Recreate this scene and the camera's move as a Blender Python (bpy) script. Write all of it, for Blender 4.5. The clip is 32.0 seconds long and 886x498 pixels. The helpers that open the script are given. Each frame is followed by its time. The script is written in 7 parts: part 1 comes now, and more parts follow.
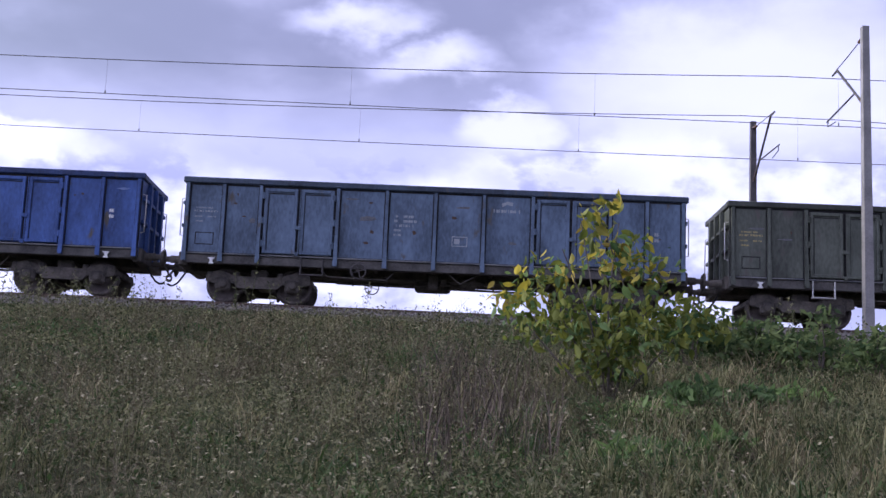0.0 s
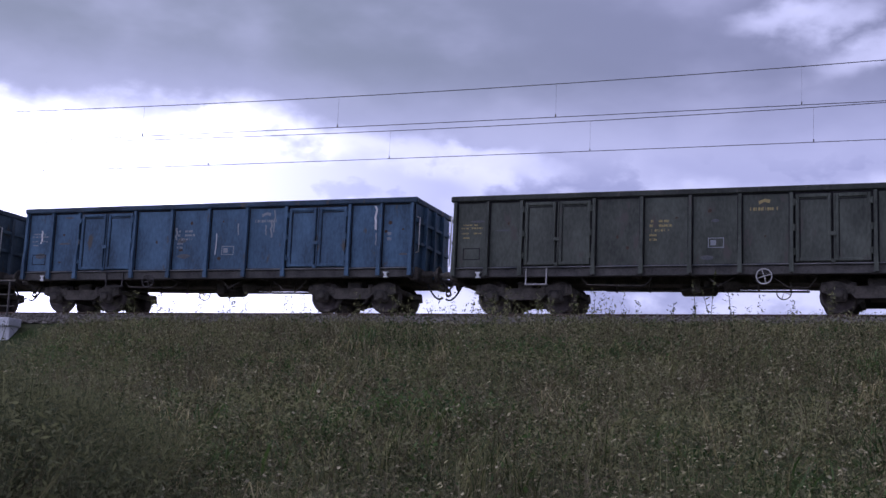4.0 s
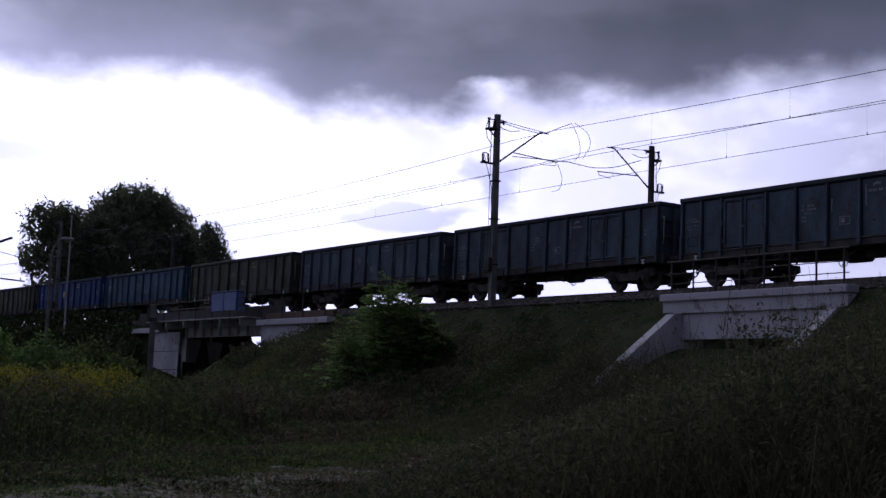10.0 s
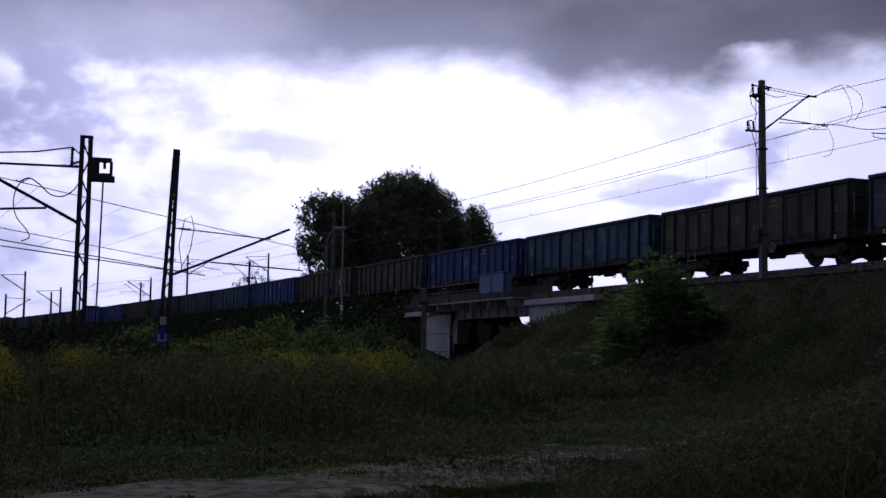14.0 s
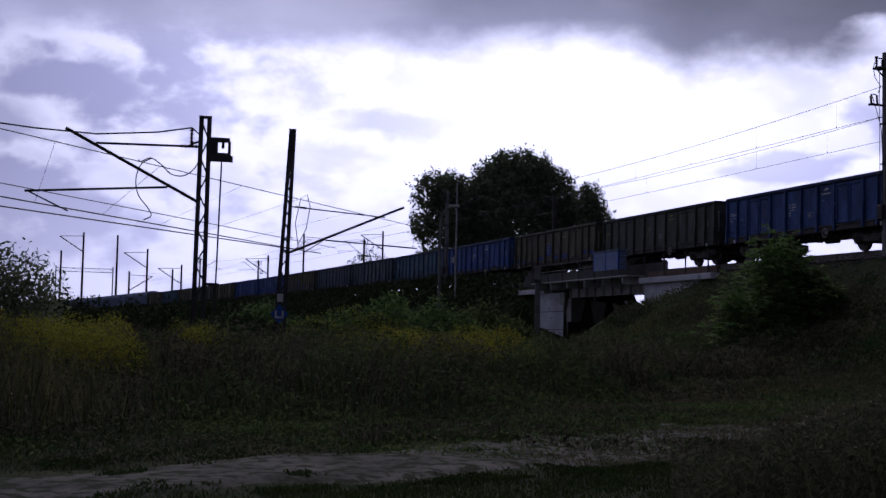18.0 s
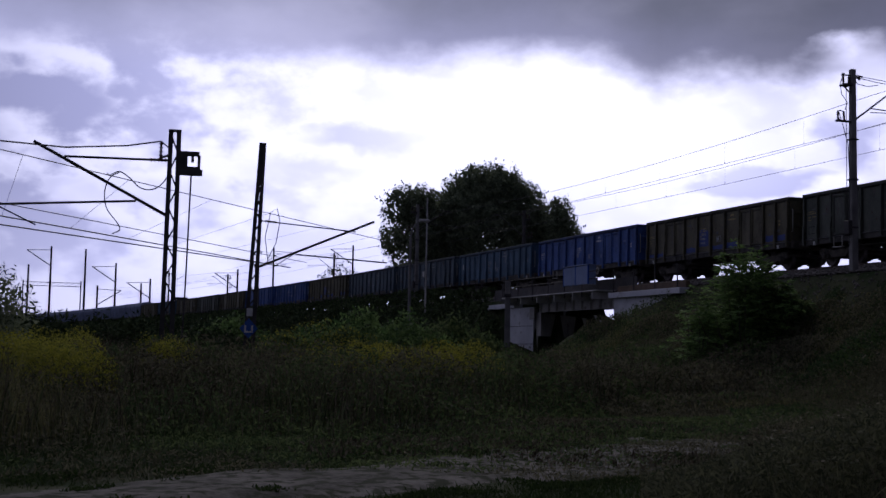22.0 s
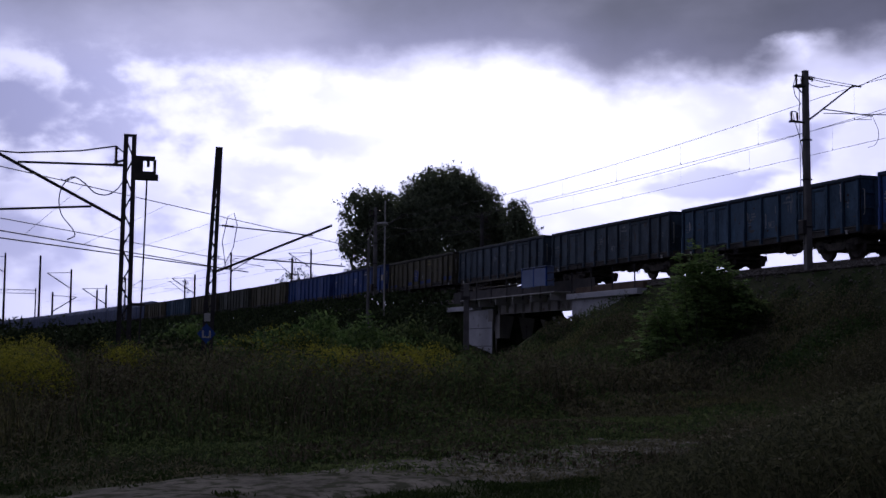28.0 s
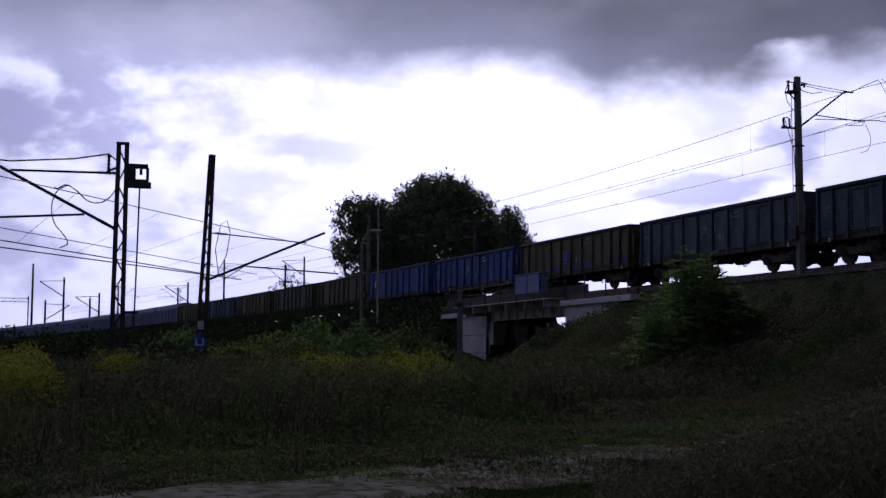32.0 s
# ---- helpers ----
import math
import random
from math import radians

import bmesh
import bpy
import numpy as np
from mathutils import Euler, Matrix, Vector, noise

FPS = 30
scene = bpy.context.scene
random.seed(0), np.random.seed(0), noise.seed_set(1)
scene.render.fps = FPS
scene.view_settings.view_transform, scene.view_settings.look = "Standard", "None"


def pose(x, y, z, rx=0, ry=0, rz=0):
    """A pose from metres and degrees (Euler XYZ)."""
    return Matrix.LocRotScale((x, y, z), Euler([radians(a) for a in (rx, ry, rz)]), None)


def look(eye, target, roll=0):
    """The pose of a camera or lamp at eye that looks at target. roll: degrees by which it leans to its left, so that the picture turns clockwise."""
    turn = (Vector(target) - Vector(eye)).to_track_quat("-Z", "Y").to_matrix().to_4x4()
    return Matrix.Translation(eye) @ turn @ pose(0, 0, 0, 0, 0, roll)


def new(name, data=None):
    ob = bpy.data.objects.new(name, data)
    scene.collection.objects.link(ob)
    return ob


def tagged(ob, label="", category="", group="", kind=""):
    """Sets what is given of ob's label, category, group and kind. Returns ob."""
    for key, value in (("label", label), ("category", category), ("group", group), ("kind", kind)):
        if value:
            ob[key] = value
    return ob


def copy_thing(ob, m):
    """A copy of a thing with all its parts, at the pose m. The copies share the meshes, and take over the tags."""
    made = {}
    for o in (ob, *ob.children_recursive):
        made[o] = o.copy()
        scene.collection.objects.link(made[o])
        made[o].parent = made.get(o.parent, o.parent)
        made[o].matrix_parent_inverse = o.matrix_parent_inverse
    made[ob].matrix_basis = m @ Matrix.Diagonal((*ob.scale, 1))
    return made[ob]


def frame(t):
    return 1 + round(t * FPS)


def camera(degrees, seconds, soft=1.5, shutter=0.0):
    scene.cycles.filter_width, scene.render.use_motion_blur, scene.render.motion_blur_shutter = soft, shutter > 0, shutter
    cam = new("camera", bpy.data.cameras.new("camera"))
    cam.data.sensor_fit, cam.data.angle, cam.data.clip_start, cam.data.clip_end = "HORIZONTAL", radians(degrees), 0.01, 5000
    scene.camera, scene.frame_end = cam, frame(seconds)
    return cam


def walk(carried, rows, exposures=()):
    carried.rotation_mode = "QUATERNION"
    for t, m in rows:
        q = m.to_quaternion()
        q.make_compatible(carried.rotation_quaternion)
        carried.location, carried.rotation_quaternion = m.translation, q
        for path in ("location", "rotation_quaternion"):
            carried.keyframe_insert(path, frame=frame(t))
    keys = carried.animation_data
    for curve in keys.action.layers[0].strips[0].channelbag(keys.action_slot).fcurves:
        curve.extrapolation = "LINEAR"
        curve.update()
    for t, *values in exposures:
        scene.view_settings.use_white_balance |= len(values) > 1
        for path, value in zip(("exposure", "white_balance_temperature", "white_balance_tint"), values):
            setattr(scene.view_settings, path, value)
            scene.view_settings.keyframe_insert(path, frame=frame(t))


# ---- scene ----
# A freight train of open wagons crosses a railway embankment; a hand-held camera turns to the left after it.
cam = camera(38.0, 32.0, soft=1.5)
EYE = 1.6
# seconds, then the tilt, roll and yaw of the camera in degrees
PATH = [
    (0, 99.63, -2.41, 1.54),
    (0.5, 99.45, -2.51, 3.14),
    (1, 99.34, -2.48, 5.17),
    (1.5, 99.40, -2.43, 7.09),
    (2, 99.53, -2.40, 9.36),
    (2.5, 99.61, -2.32, 11.71),
    (4.5, 99.17, -2.36, 25.28),
    (5, 99.05, -2.34, 28.05),
    (5.5, 99.05, -2.25, 30.56),
    (6, 98.83, -2.03, 33.16),
    (6.5, 98.49, -2.01, 35.68),
    (7, 98.14, -2.24, 38.27),
    (7.5, 97.86, -1.98, 41.19),
    (8, 97.69, -2.25, 45.33),
    (8.5, 97.41, -2.05, 49.06),
    (9, 96.94, -2.05, 52.63),
    (9.5, 96.59, -2.19, 55.69),
    (10, 96.36, -2.06, 58.16),
    (10.5, 96.37, -1.86, 59.93),
    (11, 96.44, -1.98, 61.90),
    (11.5, 96.12, -2.06, 63.90),
    (12, 95.79, -2.01, 65.09),
    (12.5, 95.55, -1.83, 66.65),
    (13, 95.38, -1.45, 67.96),
    (13.5, 95.26, -1.23, 69.04),
    (14, 95.11, -0.79, 70.09),
    (14.5, 94.87, -0.92, 71.41),
    (15, 94.54, -1.38, 72.89),
    (15.5, 94.41, -1.95, 74.52),
    (17.5, 94.04, -1.41, 75.34),
    (18, 94.04, -1.14, 75.13),
    (18.5, 94.06, -1.15, 75.01),
    (19, 94.05, -1.06, 75.05),
    (19.5, 94.08, -1.11, 74.94),
    (20, 94.13, -1.48, 74.88),
    (20.5, 94.39, -1.46, 74.69),
    (21, 94.57, -1.30, 74.34),
    (21.5, 94.69, -1.26, 74.10),
    (22, 94.71, -1.12, 73.80),
    (22.5, 94.78, -1.22, 73.60),
    (23, 95.01, -1.27, 73.47),
    (23.5, 95.15, -1.28, 73.32),
    (24, 95.14, -1.26, 73.15),
    (24.5, 95.16, -1.17, 72.97),
    (25, 95.15, -1.16, 72.76),
    (25.5, 95.05, -1.09, 72.67),
    (27.5, 94.83, -0.55, 72.17),
    (28, 94.86, -0.45, 71.99),
    (28.5, 94.95, -0.18, 71.77),
    (29, 95.09, -0.29, 71.55),
    (29.5, 95.20, -0.32, 71.44),
    (30, 95.22, -0.11, 71.43),
    (30.5, 95.05, -0.01, 71.44),
    (31, 94.88, 0.17, 71.53),
    (31.5, 94.95, -0.06, 71.67),
    (32, 95.17, -0.24, 71.71),
]
EXPOSURE = [(0.0, 1.3), (2.5, 1.2), (4.5, 0.65), (6.0, 0.35), (7.5, -0.25), (9.0, -0.95), (11.0, -1.4), (13.0, -1.5),
            (16.0, -1.5), (19.0, -1.5), (25.0, -1.5), (32.0, -1.5)]
walk(cam, [(t, pose(0, 0, EYE, rx, ry, rz)) for t, rx, ry, rz in PATH], exposures=EXPOSURE)

# ---- the line of the track: s metres along it (to the right), q metres towards it from the camera ----
TURN = radians(1.7993)
ALONG = np.array([math.cos(TURN), math.sin(TURN)])
ACROSS = np.array([-math.sin(TURN), math.cos(TURN)])
SIDE = 32.473            # near side of the wagons
NEAR, FAR = SIDE + 1.45, SIDE + 5.5   # the middles of the two tracks
BEND = -0.0005


def spot(s, q, z=0.0):
    p = s * ALONG + (q + BEND * s * s / 2) * ACROSS
    return Vector((p[0], p[1], z))


def rail_z(s):
    return 5.57 - 0.0027 * s


def heading(s):
    return math.degrees(TURN + BEND * s)


def on_track(s, q, z, turn=0.0):
    p = spot(s, q, z)
    return pose(p.x, p.y, p.z, 0, 0, heading(s) + turn)


def smooth(a, b, x):
    t = np.clip((np.asarray(x, float) - a) / (b - a), 0, 1)
    return t * t * (3 - 2 * t)


def lumps(x, y, size, seed=0.0):
    x, y = np.asarray(x, float) / size + seed, np.asarray(y, float) / size - 2 * seed
    return (np.sin(x * 1.7 + 1.3 * np.sin(y * 1.1)) + np.sin(y * 1.9 + 1.7 * np.sin(x * 0.7 + 2)) + np.sin((x + y) * 2.9 + 1) * 0.6) / 2.6


BRIDGE_A = (-31.6, -24.9)      # the clear openings below the line
BRIDGE_B = (-71.6, -62.0)
SKEW = 1.12


def ground_sq(s, q):
    """Height of the ground at places along and across the line."""
    s, q = np.asarray(s, float), np.asarray(q, float)
    rise = -0.0027 * s
    gentle = np.interp(q, [-2000, 5.5, 9, 14, 20, 26, 30.2, 31.0, 41.4, 50, 3000], [0, 0, .45, 1.6, 2.75, 3.95, 4.95, 5.05, 5.05, 0, 0])
    steep = np.interp(q, [-2000, 18, 23.6, 27.5, 30.4, 31.1, 41.4, 50, 3000], [0, 0, .35, 2.3, 4.4, 5.05, 5.05, 0, 0])
    rim = np.interp(q, [6, 19, 30], [-10, -16.5, -22])
    w = smooth(rim - 3.0, rim + 1.2, s)
    z = w * gentle + (1 - w) * steep
    z = z + np.where(q > 23, rise * np.clip(z / 5.05, 0, 1), 0)
    bump = 0.10 * lumps(s, q, 3.1) + 0.05 * lumps(s, q, 1.1, 4)
    z = z + np.where((q > 30.6) & (q < 41.5), 0.0, bump)
    z = z + 0.75 * smooth(82, 90, -s) * np.exp(-((q - 30.2) / 0.75) ** 2)
    # the slopes round off beside the second bridge
    cap = np.interp(s, [-82, -79.5, -76.2, -71.6, -64.0, -62.0, -55.0, -52], [99, 5.0, 1.7, 0.9, 1.9, 2.7, 4.9, 99])
    z = np.where((q < 30.9) & (q > 10), np.minimum(z, cap), z)
    for a, b in (BRIDGE_A, BRIDGE_B):
        if b < -40:          # the second opening runs askew below the line
            a, b = a - SKEW * np.maximum(0, q - 30.5), b - SKEW * np.maximum(0, q - 30.5)
        first = np.asarray(b) > -40
        floor_z = np.where(first & (q < 31.6), np.minimum(np.maximum(0.35, z - np.interp(q, [24, 26.5, 29, 30.5], [0.05, 0.15, 0.7, 1.1])), 3.3), 0.35)
        z = np.where((s > a) & (s < b) & (q > 22) & (q < 56), np.minimum(z, floor_z), z)
    return z


def ground(x, y):
    x, y = np.asarray(x, float), np.asarray(y, float)
    s = x * ALONG[0] + y * ALONG[1]
    q = x * ACROSS[0] + y * ACROSS[1] - BEND * s * s / 2
    return ground_sq(s, q)


# ---- sky, sun ----
SUN_AZ, SUN_EL = 72.0, 34.0     # degrees to the left of +y, and up


def make_world():
    world = bpy.data.worlds.new("sky")
    scene.world = world
    world.use_nodes = True
    nt = world.node_tree
    nt.nodes.clear()
    N = nt.nodes.new

    def link(a, b):
        nt.links.new(a, b)

    def math_(op, a, b=None, c=None, clamp=False):
        n = N("ShaderNodeMath")
        n.operation, n.use_clamp = op, clamp
        for i, v in enumerate((a, b, c)):
            if v is None:
                continue
            if isinstance(v, (int, float)):
                n.inputs[i].default_value = v
            else:
                link(v, n.inputs[i])
        return n.outputs[0]

    def noise_(vec, scale, detail, rough, dist=0.0):
        n = N("ShaderNodeTexNoise")
        n.inputs["Scale"].default_value, n.inputs["Detail"].default_value = scale, detail
        n.inputs["Roughness"].default_value, n.inputs["Distortion"].default_value = rough, dist
        link(vec, n.inputs["Vector"])
        return n.outputs["Fac"]

    def mapped(vec, scale, loc=(0, 0, 0)):
        n = N("ShaderNodeMapping")
        n.inputs["Scale"].default_value, n.inputs["Location"].default_value = scale, loc
        link(vec, n.inputs["Vector"])
        return n.outputs["Vector"]

    def step_(x, a, b, lo=0.0, hi=1.0):
        n = N("ShaderNodeMapRange")
        n.interpolation_type = "SMOOTHSTEP"
        for i, v in enumerate((a, b, lo, hi)):
            n.inputs[i + 1].default_value = v
        link(x, n.inputs[0])
        return n.outputs[0]

    def mix_(fac, a, b):
        n = N("ShaderNodeMix")
        n.data_type = "RGBA"
        for sock, v in ((n.inputs[0], fac), (n.inputs[6], a), (n.inputs[7], b)):
            if isinstance(v, tuple):
                sock.default_value = (*v, 1)
            elif isinstance(v, (int, float)):
                sock.default_value = v
            else:
                link(v, sock)
        return n.outputs[2]

    co = N("ShaderNodeTexCoord").outputs["Generated"]
    sep = N("ShaderNodeSeparateXYZ")
    link(co, sep.inputs[0])
    up = math_("MULTIPLY", math_("ARCSINE", sep.outputs[2]), 57.2958)
    az = math_("MULTIPLY", math_("ARCTAN2", math_("MULTIPLY", sep.outputs[0], -1), sep.outputs[1]), 57.2958)
    big = noise_(mapped(co, (1, 1, 2.4), (0.3, 0.1, 0.0)), 3.0, 3, 0.5, 0.2)
    mid = noise_(mapped(co, (1, 1, 2.0), (4.0, 2.0, 1.0)), 9.0, 4, 0.5, 0.0)
    side = noise_(mapped(co, (1, 1, 2.0), (9.0, 5.0, 3.0)), 8.0, 4, 0.5, 0.0)
    fine = noise_(mapped(co, (1, 1, 1.6), (7.0, 3.0, 2.0)), 24.0, 5, 0.55, 0.0)

    def centred(x, k):
        return math_("MULTIPLY", math_("SUBTRACT", x, 0.5), k)

    # billowing outlines: the bearing and the height are stirred by noise
    E = math_("ADD", math_("ADD", up, centred(mid, 3.4)), centred(fine, 2.0))
    A = math_("ADD", math_("ADD", az, centred(side, 9.0)), centred(fine, 3.0))

    def puff(az0, up0, wide, tall, soft):
        """A cloud of that size in degrees: 1 inside, fading over its soft rim."""
        dx = math_("DIVIDE", math_("SUBTRACT", A, az0), wide)
        dy = math_("DIVIDE", math_("SUBTRACT", E, up0), tall)
        d = math_("SQRT", math_("ADD", math_("MULTIPLY", dx, dx), math_("MULTIPLY", dy, dy)))
        return step_(d, 1.0 + soft, 1.0 - soft)

    # the ragged lower edge of the dark cloud deck, in degrees of height by bearing
    rim = N("ShaderNodeValToRGB")
    marks = [(-20, 15.4), (-6, 14.6), (2, 13.6), (8, 13.2), (14, 13.2), (22, 13.3), (27, 13.6), (31, 14.5), (36, 14.5), (40, 14.2), (44.5, 13.8), (48, 13.1), (51, 13.1), (53, 13.0),
             (55.5, 12.6), (58, 11.8), (60, 11.7), (61.6, 12.1), (64.5, 11.7), (67, 12.9), (70, 13.2), (73.5, 12.6), (78, 12.7), (83, 12.8), (88, 12.8), (94, 12.4), (104, 12.2)]
    while len(rim.color_ramp.elements) < len(marks):
        rim.color_ramp.elements.new(1.0)
    for el, (x, h) in zip(rim.color_ramp.elements, marks):
        el.position, el.color = (x + 40) / 160, (h / 20, h / 20, h / 20, 1)
    link(math_("DIVIDE", math_("ADD", az, 40.0), 160.0), rim.inputs[0])
    edge = math_("SUBTRACT", math_("ADD", math_("ADD", up, centred(mid, 2.0)), centred(fine, 1.3)), math_("MULTIPLY", rim.outputs[0], 20.0))
    deck = step_(edge, -0.8, 1.3)
    depth = step_(edge, 0.0, 4.0)
    # how far the direction is from the hidden sun
    off = math_("ABSOLUTE", math_("SUBTRACT", az, SUN_AZ))
    off = math_("ADD", off, math_("MULTIPLY", math_("MAXIMUM", math_("SUBTRACT", az, SUN_AZ + 6), 0.0), 0.45))
    glow = step_(off, 56.0, 8.0)
    near = step_(az, 44.0, 88.0)
    # broken cloud below the deck
    grain = math_("ADD", math_("MULTIPLY", mid, 0.55), math_("MULTIPLY", fine, 0.45))
    puffs = math_("MULTIPLY", step_(grain, 0.43, 0.58), mix_(step_(math_("ABSOLUTE", math_("SUBTRACT", az, 59.0)), 32.0, 15.0), (1.0, 1.0, 1.0), (0.30, 0.30, 0.30)))
    for az0, up0, wide, tall, soft, k in ((77.6, 9.2, 3.6, 0.7, 0.6, 0.75), (80.2, 7.6, 2.6, 0.5, 0.7, 0.5), (91.5, 10.4, 4.0, 1.2, 0.4, 1.0), (95.5, 8.4, 3.5, 1.0, 0.4, 0.85), (94.5, 6.6, 5.0, 0.8, 0.6, 0.6), (86.0, 6.4, 3.0, 0.5, 0.7, 0.4),
                                          (28.5, 11.6, 7.6, 1.6, 0.35, 0.75), (8.0, 13.4, 7.0, 1.5, 0.5, 0.8), (60.4, 7.9, 2.0, 0.7, 0.35, 0.95), (57.2, 9.4, 1.6, 1.2, 0.5, 0.9), (60.4, 11.0, 1.5, 0.8, 0.8, 0.6), (37.0, 11.4, 2.0, 1.6, 0.5, 0.7), (49.5, 8.4, 2.4, 0.5, 0.8, 0.3), (-3.0, 12.4, 4.0, 0.8, 0.6, 0.5)):
        puffs = math_("MAXIMUM", puffs, math_("MULTIPLY", puff(az0, up0, wide, tall, soft), k))
    white = mix_(glow, (0.44, 0.44, 0.62), (3.2, 3.16, 4.0))
    grey = mix_(glow, (0.22, 0.225, 0.37), (1.42, 1.44, 2.25))
    low = mix_(puffs, white, grey)
    core = math_("MULTIPLY", step_(math_("ABSOLUTE", math_("SUBTRACT", az, 68.5)), 15.0, 3.0), step_(up, 5.0, 9.0))
    low = mix_(math_("MULTIPLY", core, 0.42), low, (4.2, 4.15, 5.0))
    haze = step_(up, 9.0, 2.0)
    low = mix_(math_("MULTIPLY", haze, 0.5), low, mix_(glow, (0.40, 0.40, 0.60), (2.4, 2.42, 3.4)))
    tone = step_(math_("ADD", math_("MULTIPLY", mid, 0.5), math_("MULTIPLY", big, 0.5)), 0.36, 0.64)
    thick = step_(az, 6.0, 32.0)
    dull = mix_(depth, mix_(thick, (0.25, 0.255, 0.40), (0.27, 0.275, 0.41)), mix_(thick, (0.145, 0.15, 0.235), (0.148, 0.162, 0.218)))
    lit = mix_(depth, (1.3, 1.3, 1.9), (0.64, 0.66, 0.90))
    dark = mix_(near, dull, lit)
    dark = mix_(math_("MULTIPLY", math_("MULTIPLY", tone, tone), 0.45), dark, mix_(near, (0.36, 0.36, 0.52), (2.1, 2.05, 2.7)))
    cloud = mix_(deck, low, dark)
    # bright breaks in the deck
    gaps = None
    for az0, up0, wide, tall, soft in ((-1.0, 15.2, 2.4, 1.0, 0.5), (19.4, 13.4, 2.2, 0.6, 0.6), (-12.0, 17.5, 8.0, 3.2, 0.6), (6.4, 19.4, 2.2, 0.6, 1.0), (3.6, 17.6, 2.6, 0.6, 1.0), (33.0, 14.2, 1.6, 0.6, 0.6), (55.6, 13.1, 0.8, 0.3, 1.8), (91.0, 11.9, 1.6, 0.5, 0.7)):
        g = puff(az0, up0, wide, tall, soft)
        gaps = g if gaps is None else math_("MAXIMUM", gaps, g)
    cloud = mix_(math_("MULTIPLY", gaps, 0.85), cloud, white)
    tint = N("ShaderNodeVectorMath")
    tint.operation = "MULTIPLY"
    link(cloud, tint.inputs[0])
    tint.inputs[1].default_value = (0.97, 0.99, 1.12)
    cloud = tint.outputs[0]
    sky = N("ShaderNodeTexSky")
    sky.sky_type, sky.sun_disc = "NISHITA", False
    sky.sun_elevation, sky.sun_rotation = radians(SUN_EL), radians(-SUN_AZ)
    back = N("ShaderNodeBackground")
    back.inputs["Strength"].default_value = 0.06
    link(sky.outputs[0], back.inputs["Color"])
    over = N("ShaderNodeBackground")
    over.inputs["Strength"].default_value = 1.0
    link(cloud, over.inputs["Color"])
    both = N("ShaderNodeMixShader")
    both.inputs[0].default_value = 0.93
    link(back.outputs[0], both.inputs[1])
    link(over.outputs[0], both.inputs[2])
    link(both.outputs[0], N("ShaderNodeOutputWorld").inputs[0])


make_world()
sun = new("sun", bpy.data.lights.new("sun", "SUN"))
sun.data.energy, sun.data.angle, sun.data.color = 1.5, radians(14), (1.0, 0.96, 0.9)
a, e = radians(SUN_AZ), radians(SUN_EL)
sun.matrix_world = look((0, 0, 60), (60 * math.sin(a), -60 * math.cos(a), 60 - 60 * math.tan(e)))


